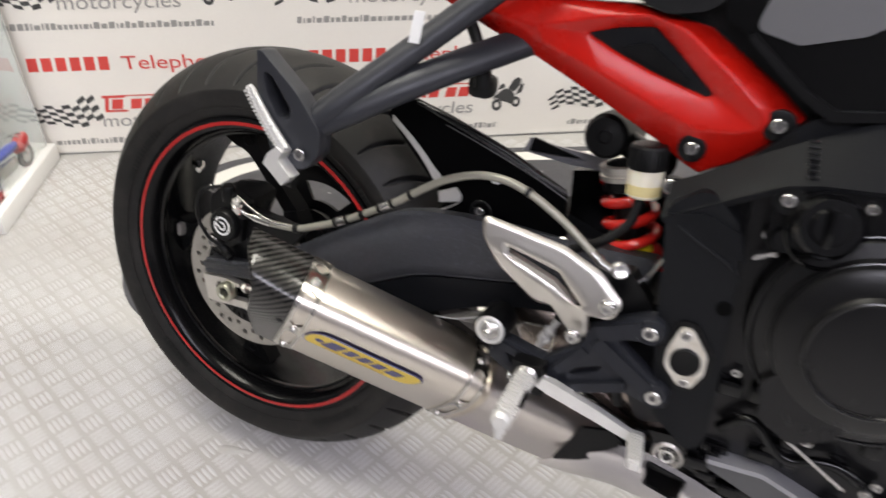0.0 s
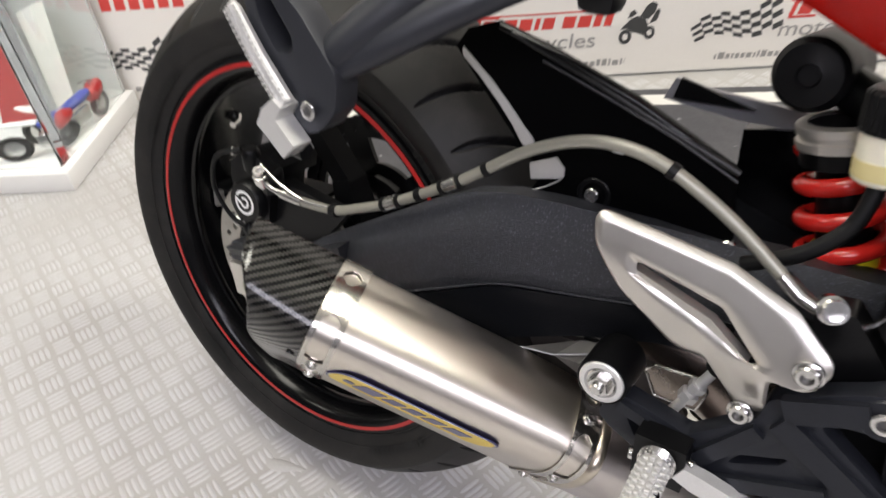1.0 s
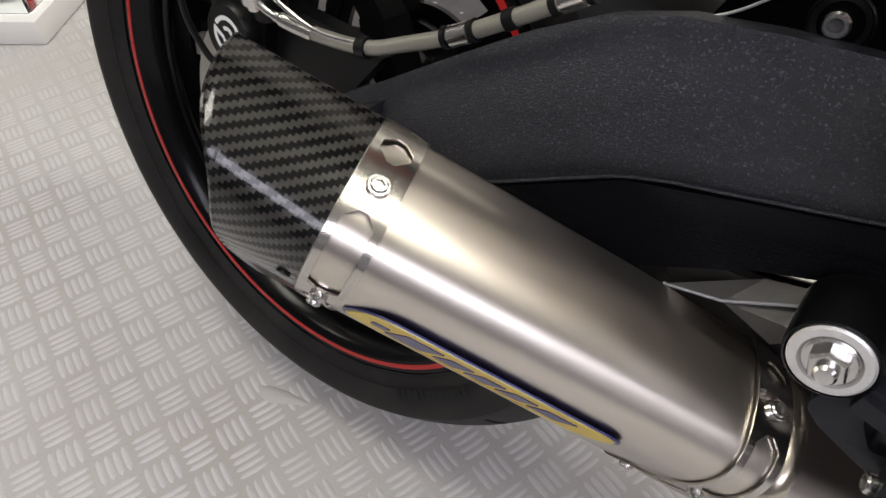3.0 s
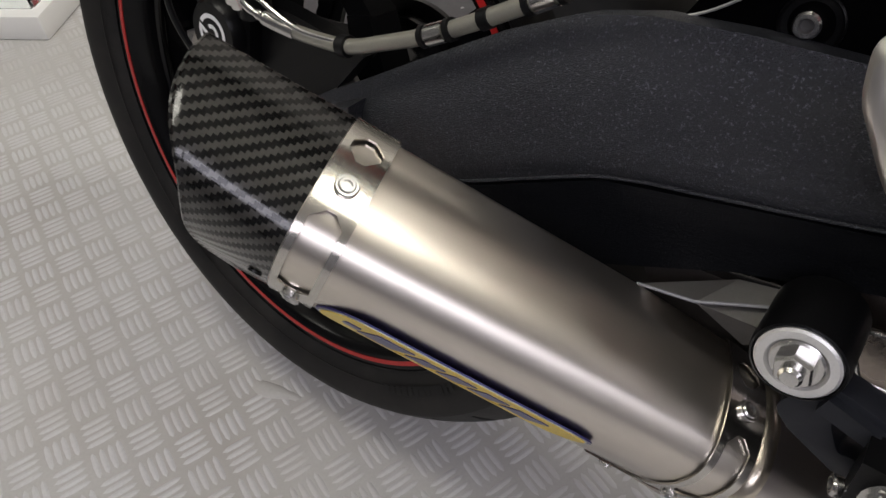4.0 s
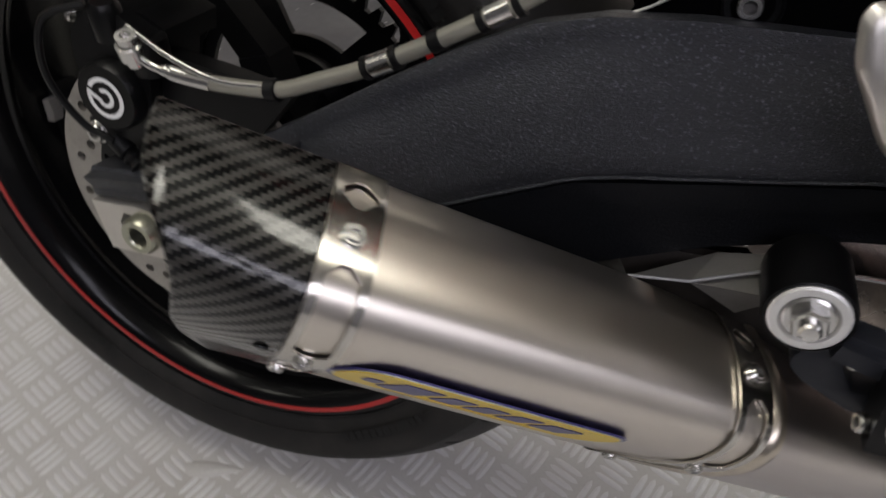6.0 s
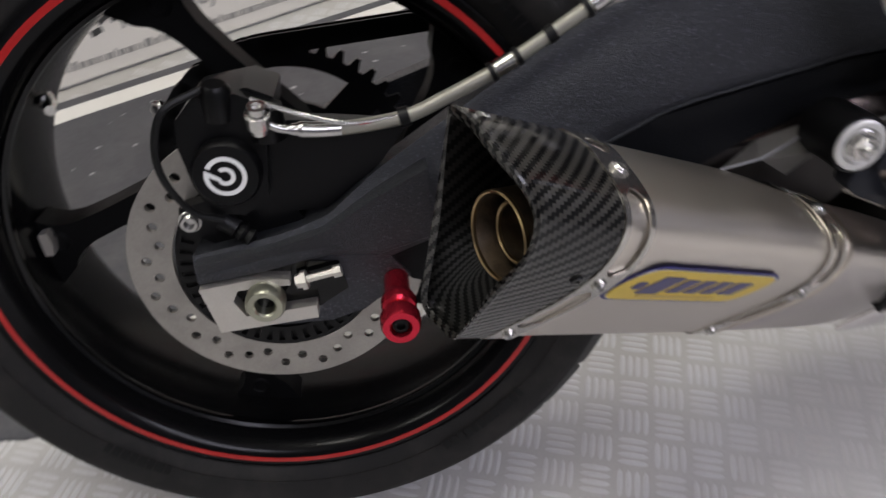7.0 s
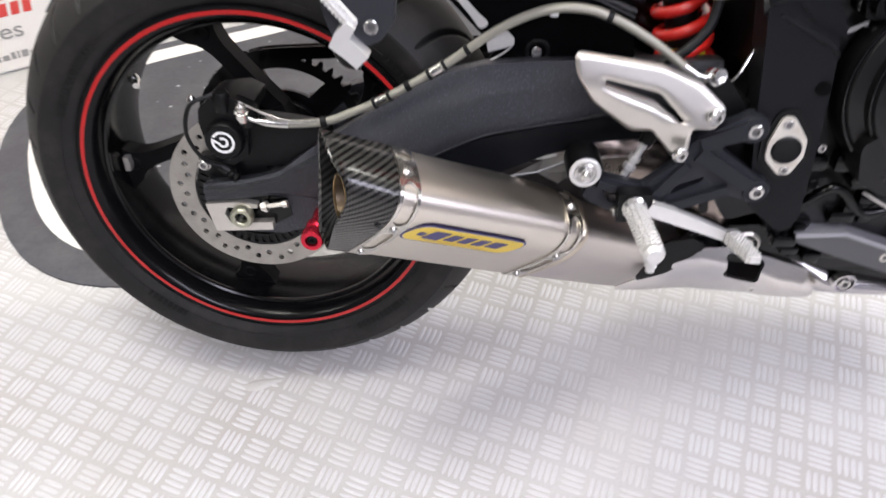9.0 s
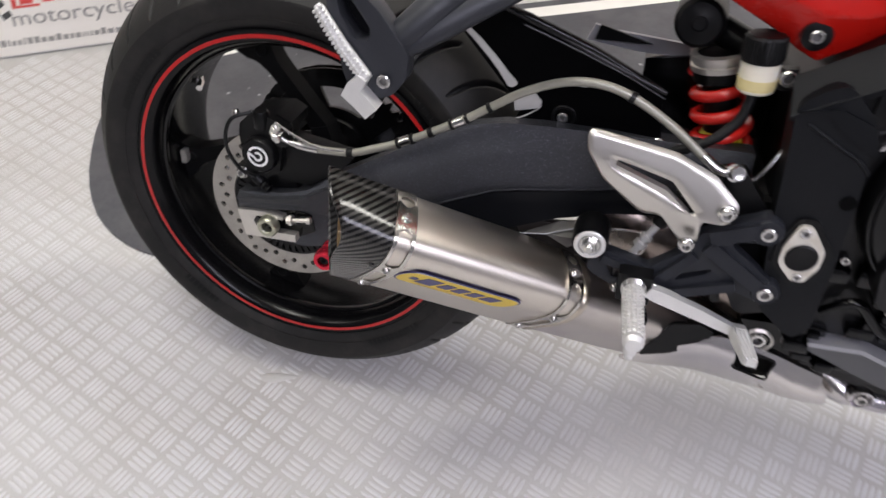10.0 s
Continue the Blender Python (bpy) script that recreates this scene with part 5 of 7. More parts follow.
def badge_shape(half_l, half_h, lift, thick=0.0008, cx=0.0, cy=0.0, skew=0.25, r=None):
    pts = round_outline([(-half_l, -half_h), (half_l, -half_h), (half_l, half_h), (-half_l, half_h)], [r or half_h * 0.95] * 4, 8)
    rows = []
    for z in (lift - thick, lift):
        rows.append([face_p + side * (cx + x - skew * y) + down * (cy + y) + face_n * z for x, y in pts])
    return loft(rows)


badge = part("badge", badge_shape(0.0735, 0.0192, 0.0010, cx=0.003, skew=0.42), BADGE_BLUE, silencer, "yellow and blue oval maker's badge")
part("badge_rim", badge_shape(0.0718, 0.0175, 0.0014, 0.0006, 0.003, skew=0.42), surface("badge_silver_line", (0.6, 0.6, 0.58), 0.3, 0.8), badge)
part("badge_field", badge_shape(0.0711, 0.0167, 0.0018, 0.0006, 0.003, skew=0.42), BADGE_YELLOW, badge)
for cx, wl, tall in ((-0.0350, 0.0100, 0.0098), (-0.0130, 0.0066, 0.0076), (0.0050, 0.0066, 0.0076), (0.0235, 0.0068, 0.0076), (0.0445, 0.0088, 0.0076)):
    part("badge_block", badge_shape(wl, tall, 0.0023, 0.0006, cx, -0.001, 0.5, 0.0014), BADGE_BLUE, badge, "dark blue letter as a plain block")
part("badge_line", badge_shape(0.040, 0.0016, 0.0023, 0.0006, -0.004, 0.0115, 0.2, 0.0008), BADGE_OCHRE, badge, "ochre line under the blocks")
part("badge_dot", badge_shape(0.0045, 0.0040, 0.0023, 0.0006, -0.0535, 0.0, 0.2, 0.0025), BADGE_BLUE, badge)

# collector and link pipe in front of the silencer
bm = loft([[pipe_point(a, e, f, g) for e, f in SECTION] for a, g in ((0.2345, 0.0012), (0.2365, 0.0032), (0.2395, 0.0040), (0.2425, 0.0032), (0.2445, 0.0))])
part("weld_flange", bm, STRAW_STEEL, bike, "straw-coloured heat-tinted weld flange", 40)
bm = loft([[pipe_point(a, e, f, -0.001, s) for e, f in SECTION] for a, s in ((0.236, 1.0), (0.30, 0.995), (0.37, 0.975), (0.42, 0.93), (0.47, 0.82), (0.50, 0.66))])
part("collector_pipe", bm, PIPE_STEEL, bike, "bluish heat-tinted steel collector pipe", 40)
bm = bmesh.new()
bracket = [bm.verts.new(v) for v in ((0.3224, -0.1385, 0.0605), (0.3523, -0.1390, 0.0660), (0.3799, -0.1285, 0.0462), (0.3990, -0.1320, 0.0640), (0.3960, -0.1180, 0.0820), (0.3640, -0.1100, 0.0690))]
for face in ((0, 1, 5), (1, 2, 3), (1, 3, 4, 5)):
    bm.faces.new([bracket[k] for k in face])
bmesh.ops.solidify(bm, geom=bm.faces[:], thickness=0.0016)
part("pipe_bracket", bm, surface("dull_bracket_steel", (0.24, 0.23, 0.22), 0.5, 0.4, 700, 0.1, 0.2, 0.06, 40), bike, "bent dull steel exhaust bracket", 20)
# added dark plate that hides the floor behind the bracket
part("bracket_filler", prism([(0.310, 0.055), (0.335, 0.060), (0.44, 0.068), (0.46, 0.03), (0.42, -0.01), (0.33, 0.02)], -0.105, -0.098, 0.001), surface("dark_filler_plate", (0.035, 0.030, 0.027), 0.45, 0.3, 500, 0.2, 0.3, 0.05, 40), bike, "dark filler plate added behind the exhaust bracket", 30)
plate = round_outline([(0.4210, 0.0649), (0.4267, 0.0723), (0.4670, 0.0759), (0.4715, 0.0651), (0.4655, 0.0452), (0.4323, 0.0439)], [0.004] * 6, 4)
link_plate = part("link_plate", prism(plate, -0.1095, -0.1065, 0.0008), surface("browned_plate_steel", (0.30, 0.26, 0.225), 0.28, 0.9, 600, 0.1, 0.3, 0.05, 50, second=(0.16, 0.13, 0.11)), bike, "small browned steel plate behind the footrest hanger", 30)
part("plate_rim", sweep([(x, -0.1098, z) for x, z in plate] + [(plate[0][0], -0.1098, plate[0][1])], 0.0012, 8), STEEL, link_plate, "bright rolled rim", 40)
# edge highlight of the bracket, put in as a paler bead
part("bracket_edge_highlight", sweep([(0.3224, -0.1392, 0.0610), (0.3523, -0.1397, 0.0668), (0.3985, -0.1240, 0.0790)], 0.0009, 6), SILVER_PAINT, bike, "highlight on the exhaust bracket's folded edge, as a paler bead", 40)
part("collector_box", sweep([(0.40, -0.035, 0.072), (0.46, -0.032, 0.052), (0.53, -0.030, 0.024), (0.60, -0.030, -0.010), (0.66, -0.030, -0.040)], [0.040, 0.052, 0.060, 0.060, 0.056], 40), brushed("browned_exhaust_steel", (0.36, 0.31, 0.275), 0.24, PIPE_AXIS, 700, (0.20, 0.16, 0.14), 14.0), bike, "heat-tinted steel exhaust box", 40)

# heat shield and front pipe
def between(poly, t):
    k = min(int(t * (len(poly) - 1)), len(poly) - 2)
    u = t * (len(poly) - 1) - k
    return poly[k][0] * (1 - u) + poly[k + 1][0] * u, poly[k][1] * (1 - u) + poly[k + 1][1] * u


def half_shell(top, low, y_top, y_low, bulge, thick, n=24, m=9):
    outer, inner = [], []
    for t in np.linspace(0, 1, n):
        (xa, za), (xb, zb) = between(top, t), between(low, t)
        row, row2 = [], []
        for s in np.linspace(0, 1, m):
            x, z = xa * (1 - s) + xb * s, za * (1 - s) + zb * s
            y = y_top * (1 - s) + y_low * s - bulge * math.sin(math.pi * (0.12 + 0.80 * s)) * min(1.0, 0.25 + 3 * t)
            row.append((x, y, z))
            row2.append((x, y + thick, z))
        outer.append(row + row2[::-1])
    return loft(outer)


top2 = [(0.700, -0.078), (0.745, -0.086), (0.79, -0.092), (0.87, -0.102), (1.0, -0.118)]
low2 = [(0.712, -0.132), (0.755, -0.139), (0.80, -0.139), (0.88, -0.141), (1.0, -0.152)]
front_shield = part("front_heat_shield", half_shell(top2, low2, -0.066, -0.074, 0.036, 0.002), SHIELD_STEEL, bike, "brushed steel front heat shield", 30)
part("bolt_cup", turned([(0, 0.0), (0.011, 0.0), (0.0125, 0.005), (0.0148, 0.0045), (0.0170, -0.004)], (0.767, -0.108, -0.102), (0.05, -1, -0.1), 28), SHIELD_STEEL, front_shield, "", 30)
bolt((0.767, -0.108, -0.102), 0.0080, front_shield, (0.05, -1, -0.1), 0.007, STEEL)
clamp = bmesh.new()
prism(round_outline([(0.606, -0.080), (0.604, -0.02), (0.644, -0.022), (0.650, -0.084)], [0.01, 0.015, 0.015, 0.01], 5), -0.099, -0.084, 0.003, clamp)
clamp = part("pedal_bush", clamp, CAST_BLACK, bike, "dark brake pedal pivot boss", 32)
bolt((0.628, -0.103, -0.047), 0.0105, clamp, (0, -1, 0), 0.008, STEEL, "bolt", 0.0145)
part("boss_collar", turned([(0.0145, 0), (0.0185, 0), (0.0185, 0.012), (0.016, 0.014), (0.0145, 0.014)], (0.628, -0.097, -0.047), (0, -1, 0), 28, None, True), ZINC, clamp, "", 30)

# heel guard: a brushed plate with a long slot
guard = round_outline([(0.377, 0.221), (0.471, 0.204), (0.514, 0.186), (0.546, 0.158), (0.536, 0.139), (0.511, 0.138), (0.514, 0.108), (0.500, 0.098), (0.470, 0.133), (0.448, 0.130), (0.402, 0.166), (0.382, 0.197)], [0.008, 0.02, 0.03, 0.012, 0.008, 0.006, 0.007, 0.007, 0.01, 0.02, 0.04, 0.03], 5)
slot = round_outline([(0.411, 0.192), (0.472, 0.176), (0.502, 0.146), (0.497, 0.143), (0.468, 0.161), (0.415, 0.181)], [0.003, 0.012, 0.002, 0.002, 0.012, 0.003], 4)


def inside(p, poly):
    hit = False
    for k in range(len(poly)):
        (x0, z0), (x1, z1) = poly[k], poly[k - 1]
        if (z0 > p[1]) != (z1 > p[1]) and p[0] < (x1 - x0) * (p[1] - z0) / (z1 - z0) + x0:
            hit = not hit
    return hit


def slotted_plate(outer, inner, y, thick, curve, step=0.0022):
    """A plate with a slot, on a fine grid whose rim is drawn to the outlines."""
    edge = np.array(fine_outline(outer) + fine_outline(inner))
    xs = [p[0] for p in outer]
    zs = [p[1] for p in outer]
    b, grid = bmesh.new(), {}
    nx, nz = int((max(xs) - min(xs)) / step) + 2, int((max(zs) - min(zs)) / step) + 2
    ok = lambda x, z: inside((x, z), outer) and not inside((x, z), inner)
    for i in range(nx):
        for k in range(nz):
            x, z = min(xs) + i * step, min(zs) + k * step
            if not ok(x + step / 2, z + step / 2):
                continue
            vs = []
            for a, c in ((0, 0), (1, 0), (1, 1), (0, 1)):
                key = (i + a, k + c)
                if key not in grid:
                    grid[key] = b.verts.new((min(xs) + key[0] * step, y, min(zs) + key[1] * step))
                vs.append(grid[key])
            b.faces.new(vs)
    for v in b.verts:
        if v.is_boundary:
            d = (edge[:, 0] - v.co.x) ** 2 + (edge[:, 1] - v.co.z) ** 2
            v.co.x, v.co.z = edge[int(d.argmin())]
    bmesh.ops.dissolve_degenerate(b, dist=0.00005, edges=b.edges)
    out = bmesh.ops.extrude_face_region(b, geom=list(b.faces))
    bmesh.ops.translate(b, vec=(0, thick, 0), verts=[v for v in out["geom"] if isinstance(v, bmesh.types.BMVert)])
    for v in b.verts:
        v.co.y += curve(v.co.x, v.co.z)
    return b


def fine_outline(points, step=0.0006):
    out = []
    for i, p in enumerate(points):
        q = points[(i + 1) % len(points)]
        k = max(1, int((Vector(q) - Vector(p)).length / step))
        out += [(p[0] + (q[0] - p[0]) * j / k, p[1] + (q[1] - p[1]) * j / k) for j in range(k)]
    return out


# exhaust heat shield: a folded plate with an opening for the pedal's boss
CREASE = [(0.470, -0.131), (0.516, -0.099), (0.547, -0.071), (0.572, -0.066), (0.596, -0.071), (0.649, -0.088), (0.685, -0.102), (0.715, -0.110), (0.745, -0.118)]
FOLD_Y = [-0.100, -0.112, -0.121, -0.121, -0.120, -0.117, -0.117, -0.114, -0.106]


def shield_fold(x, z):
    xs = [p[0] for p in CREASE]
    d = z - float(np.interp(x, xs, [p[1] for p in CREASE]))
    y = float(np.interp(x, xs, FOLD_Y))
    roll = 0.010
    return y + (0.40 if d > 0 else 0.55) * (math.sqrt(d * d + roll * roll) - roll)


edge = round_outline([(0.474, -0.128), (0.516, -0.096), (0.545, -0.069), (0.560, -0.061), (0.573, -0.049), (0.604, -0.049), (0.664, -0.066), (0.716, -0.084), (0.738, -0.131), (0.695, -0.132), (0.600, -0.1345), (0.523, -0.1335), (0.476, -0.1325)], [0.002, 0.03, 0.02, 0.010, 0.010, 0.01, 0.05, 0.006, 0.008, 0.05, 0.1, 0.05, 0.002], 6)
window = round_outline([(0.607, -0.058), (0.610, -0.093), (0.652, -0.104), (0.656, -0.071)], [0.004, 0.006, 0.006, 0.004], 5)
shield = part("heat_shield", slotted_plate(edge, window, 0.0, 0.0022, shield_fold, 0.0014), SHIELD_STEEL, bike, "brushed steel exhaust heat shield", 30)
# gap shadow above the shield's edge, built as a black strip
part("shield_gap_shade", sweep([(0.508, -0.092, -0.099), (0.525, -0.094, -0.084), (0.548, -0.094, -0.063), (0.566, -0.088, -0.046), (0.600, -0.080, -0.043)], [0.0035, 0.0055, 0.0055, 0.005, 0.003], 10), CAST_BLACK, shield, "black strip for the gap shadow under the shield edge", 40)
# added plate: hides the floor so the window reads as dark
part("shield_blocker", prism([(0.500, -0.100), (0.560, -0.050), (0.700, -0.070), (0.712, -0.118), (0.600, -0.124), (0.520, -0.122)], -0.086, -0.080, 0.002), CAST_BLACK, shield, "black plate added behind the shield to darken its window", 32)
# the shadow between collector and shield, made as a black plate
part("shield_throat_shade", prism(round_outline([(0.494, -0.104), (0.510, -0.072), (0.524, -0.042), (0.557, -0.034), (0.575, -0.043), (0.566, -0.066), (0.530, -0.090)], [0.003, 0.02, 0.010, 0.010, 0.006, 0.01, 0.01], 4), -0.1185, -0.1130, 0.002), CAST_BLACK, shield, "black plate for the shadow between collector and shield", 32)
part("window_trim", sweep([(x, shield_fold(x, z), z) for x, z in window] + [(window[0][0], shield_fold(*window[0]), window[0][1])], 0.0017, 8), CAST_BLACK, shield, "black edging round the opening", 40)
part("link_pipe", sweep([(0.46, -0.058, -0.080), (0.60, -0.056, -0.088), (0.76, -0.040, -0.105)], 0.024, 28), SOOT_AND_SHADE, shield, "pipe behind the shield, darkened for the shade there", 40)
bolt((0.525, -0.092, -0.124), 0.0035, shield, (0, -1, -0.4), 0.003, ZINC, "rivet")
bolt((0.655, -0.102, -0.122), 0.0035, shield, (0, -1, -0.4), 0.003, ZINC, "rivet")


def guard_bow(x, z):
    across = (z - (0.196 - 0.42 * (x - 0.38))) / 0.035
    return 0.0095 * math.sqrt(0.08 + across * across) + 0.003 * math.sin((x - 0.38) * 18)


def resample(points, tip, end, n):
    """An outline as n points from its tip to its end and n points back."""
    fine = fine_outline(points)
    near = lambda q: min(range(len(fine)), key=lambda i: (fine[i][0] - q[0]) ** 2 + (fine[i][1] - q[1]) ** 2)
    a, b = near(tip), near(end)
    first = [fine[(a + k) % len(fine)] for k in range((b - a) % len(fine))]
    back = [fine[(b + k) % len(fine)] for k in range((a - b) % len(fine))]
    return [run[int(k * len(run) / n)] for run in (first, back) for k in range(n)]


def formed_guard(outer, inner, y, thick, curve, n=110, m=14):
    """A pressed plate with a rolled rim and a slot whose lip dips inwards."""
    o, i = resample(outer, (0.377, 0.221), (0.546, 0.158), n), resample(inner, (0.411, 0.192), (0.502, 0.146), n)
    rows = []
    for s in np.linspace(0, 1, m) ** 1.0:
        dip = 0.004 * max(0.0, 1 - s / 0.16) ** 2 + 0.0035 * max(0.0, (s - 0.72) / 0.28) ** 2
        row = []
        for (xa, za), (xb, zb) in zip(o, i):
            x, z = xa * (1 - s) + xb * s, za * (1 - s) + zb * s
            row.append((x, y + curve(x, z) + dip, z))
        rows.append(row)
    rows += [[(x, yy + thick, z) for x, yy, z in row] for row in reversed(rows)]
    return loft(rows + rows[:1], False)


heel_guard = part("heel_guard", formed_guard(guard, slot, -0.176, 0.0025, guard_bow), HEEL_ALLOY, bike, "brushed alloy heel guard with a long slot", 30)
part("slot_shelf", prism([(0.412, 0.1855), (0.468, 0.1665), (0.496, 0.1445), (0.490, 0.137), (0.462, 0.154), (0.412, 0.174)], -0.1675, -0.158, 0.002), HEEL_ALLOY, heel_guard, "pressed inner lip of the slot", 30)
bolt((0.531, -0.172, 0.155), 0.0078, heel_guard, (0, -1, 0), 0.006, STEEL, "bolt", 0.0095)
bolt((0.501, -0.176, 0.112), 0.0070, heel_guard, (0, -1, 0), 0.006, STEEL, "bolt", 0.0085)

# rider's footrest hanger
casting = round_outline([(0.4164, 0.0762), (0.4308, 0.0735), (0.4716, 0.0641), (0.5105, 0.0998), (0.5146, 0.1194), (0.5466, 0.1400), (0.5700, 0.1519), (0.5890, 0.1507), (0.5954, 0.1380), (0.5885, 0.1244), (0.5627, 0.1205), (0.5454, 0.1150), (0.5735, 0.0952), (0.5980, 0.0775), (0.6105, 0.0700), (0.6105, 0.0550), (0.5980, 0.0470), (0.5820, 0.0510), (0.5690, 0.0550), (0.4774, 0.0200), (0.4619, 0.0300), (0.4370, 0.0309), (0.4139, 0.0416), (0.4033, 0.0505)],
                        [0.006, 0.01, 0.006, 0.01, 0.008, 0.02, 0.02, 0.012, 0.012, 0.01, 0.01, 0.006, 0.02, 0.02, 0.01, 0.01, 0.01, 0.01, 0.01, 0.01, 0.01, 0.01, 0.01, 0.01], 4)
window_a = round_outline([(0.4241, 0.0611), (0.4614, 0.0550), (0.4559, 0.0459), (0.4353, 0.0423)], [0.004, 0.003, 0.003, 0.004], 3)
window_b = round_outline([(0.5003, 0.0539), (0.5087, 0.0663), (0.5386, 0.0796), (0.5327, 0.0706)], [0.003] * 4, 3)


def cast_plate(loops, y, thick, bevel):
    b = bmesh.new()
    edges = []
    for points in loops:
        vs = [b.verts.new((x, y, z)) for x, z in points]
        edges += [b.edges.new((vs[i], vs[(i + 1) % len(vs)])) for i in range(len(vs))]
    bmesh.ops.triangle_fill(b, use_beauty=True, use_dissolve=False, edges=edges)
    bmesh.ops.dissolve_limit(b, angle_limit=0.01, verts=b.verts, edges=[e for e in b.edges if not e.is_boundary])
    out = bmesh.ops.extrude_face_region(b, geom=list(b.faces))
    bmesh.ops.translate(b, vec=(0, thick, 0), verts=[v for v in out["geom"] if isinstance(v, bmesh.types.BMVert)])
    bmesh.ops.recalc_face_normals(b, faces=b.faces)
    return soften(b, bevel, 2, 60)


bm = cast_plate((casting, window_a, window_b), -0.163, 0.017, 0.0022)
for x, z, r in ((0.578, 0.136, 0.0165), (0.597, 0.062, 0.0160)):
    turned([(0, 0.0), (r, 0.0), (r, 0.018), (r * 0.85, 0.022), (0, 0.022)], (x, -0.143, z), (0, -1, 0), 28, bm)
ribs = []
for a, c, w in (((0.478, 0.043), (0.515, 0.094), 0.006), ((0.480, 0.030), (0.565, 0.064), 0.006), ((0.525, 0.108), (0.590, 0.068), 0.0085), ((0.525, 0.118), (0.570, 0.138), 0.009), ((0.420, 0.068), (0.470, 0.055), 0.0045)):
    ribs.append(prism(bar_outline(a, c, w, w * 0.9), -0.1685, -0.160, 0.0035))
hanger = part("footrest_hanger", bm, HANGER_GREY, bike, "graphite cast footrest hanger", 32)
bolt((0.578, -0.165, 0.136), 0.0082, hanger, (0, -1, 0), 0.004, STEEL)
bolt((0.597, -0.165, 0.062), 0.0082, hanger, (0, -1, 0), 0.004, STEEL)
for rib in ribs:
    part("rib", rib, HANGER_GREY, hanger, "", 32)
mount = part("silencer_mount", turned([(0, 0.0), (0.0205, 0.0), (0.0205, 0.036), (0.0197, 0.040), (0.0187, 0.0405), (0.0182, 0.037), (0, 0.037)], (0.404, -0.127, 0.082), (0, -1, 0), 40), CAST_BLACK, hanger, "black rubber-bushed silencer mount", 32)
part("mount_washer", turned([(0, 0.0), (0.0178, 0.0), (0.0178, 0.004), (0.0166, 0.005), (0.0132, 0.0052), (0.0118, 0.003), (0, 0.003)], (0.404, -0.1635, 0.082), (0, -1, 0), 40), CAST_ALLOY, mount, "silver stepped washer", 30)
bm = turned([(0, -0.001), (0.0120, -0.001), (0.0120, 0.0008), (0.0108, 0.0018), (0, 0.0018)], (0.404, -0.1670, 0.082), (0, -1, 0), 30)
turned([(0, 0.0018), (0.0088, 0.0018), (0.0088, 0.0068), (0.0078, 0.0082), (0, 0.0082)], (0.404, -0.1670, 0.082), (0, -1, 0), 6, bm)
turned([(0, 0.008), (0.0050, 0.008), (0.0050, 0.0108), (0.0038, 0.0124), (0, 0.0130)], (0.404, -0.1670, 0.082), (0, -1, 0), 18, bm)
part("mount_nut", bm, STEEL, mount, "steel flanged nut on a domed stud", 30)

# rider's footrest, ribbed
PEG = Vector((0.460, -0.184, 0.0495))
bm = turned([(0, -0.008), (0.0085, -0.006), (0.0100, 0.0), (0.0092, 0.070), (0.0094, 0.086), (0.0108, 0.091), (0.0112, 0.096), (0.0080, 0.101), (0, 0.101)], PEG, (0.04, -1, 0.02), 20)
for k in range(14):
    for da in (-0.9, -0.35, 0.2, 0.75, 1.3, 1.85, 2.4):
        a = da + 1.0
        r = 0.0104 - 0.0006 * k / 13
        block((0.0040, 0.0036, 0.0040), 0.0008, PEG + Vector((r * math.cos(a) + 0.0037 * k / 13, -0.006 - k * 0.0062, r * math.sin(a) + 0.0016 * k / 13)), bm)
peg = part("footrest", bm, CAST_ALLOY, bike, "silver knurled rider's footrest", 32)
part("peg_slot", sweep([PEG + Vector((0.0098 + 0.003 * t, -0.034 - 0.030 * t, 0.0032)) for t in (0.0, 0.2, 0.5, 0.8, 1.0)], [0.0024, 0.0040, 0.0044, 0.0040, 0.0024], 12), BORE_SHADE, peg, "black bead for the shade in the footrest's lightening slot", 40)
for dx in (-0.0065, 0.0065):
    part("peg_fork", soften(block((0.0055, 0.022, 0.011), 0.0, tuple(PEG + Vector((dx, 0.006, 0.004)))), 0.0016, 2), CAST_ALLOY, peg, "silver fork of the footrest", 32)
part("peg_feeler", turned([(0, 0), (0.0065, 0), (0.0065, 0.008), (0.0045, 0.010), (0.0045, 0.014), (0, 0.014)], PEG + Vector((0.003, -0.092, -0.006)), (0.0, -0.15, -1), 14), CAST_ALLOY, peg)
part("peg_clevis", prism([(0.443, 0.030), (0.441, 0.066), (0.478, 0.066), (0.480, 0.030)], -0.186, -0.166, 0.003), CAST_BLACK, peg)
part("return_spring", turned([(0.0115, 0), (0.0138, 0.002), (0.0115, 0.004), (0.0138, 0.006), (0.0115, 0.008)], PEG, (0, -1, 0), 20), STEEL, peg)
bolt((0.441, -0.178, 0.040), 0.0050, peg, (-1, -0.3, 0), 0.004, STEEL)
bolt((0.480, -0.178, 0.052), 0.0050, peg, (1, -0.3, 0), 0.004, STEEL)

# brake pedal: a tapered arm, bent inward, with a ribbed tip standing out from it


def box_loft(stations):
    """Rectangular sections (centre, half across the x-z run, half in y, direction in x-z) joined into one bar."""
    rings = []
    for (x, y, z), a, b, (ux, uz) in stations:
        n = math.hypot(ux, uz)
        nx, nz = -uz / n * a, ux / n * a
        rings.append([(x + nx, y - b, z + nz), (x + nx, y + b, z + nz), (x - nx, y + b, z - nz), (x - nx, y - b, z - nz)])
    return loft(rings)


run = (0.099, -0.050)
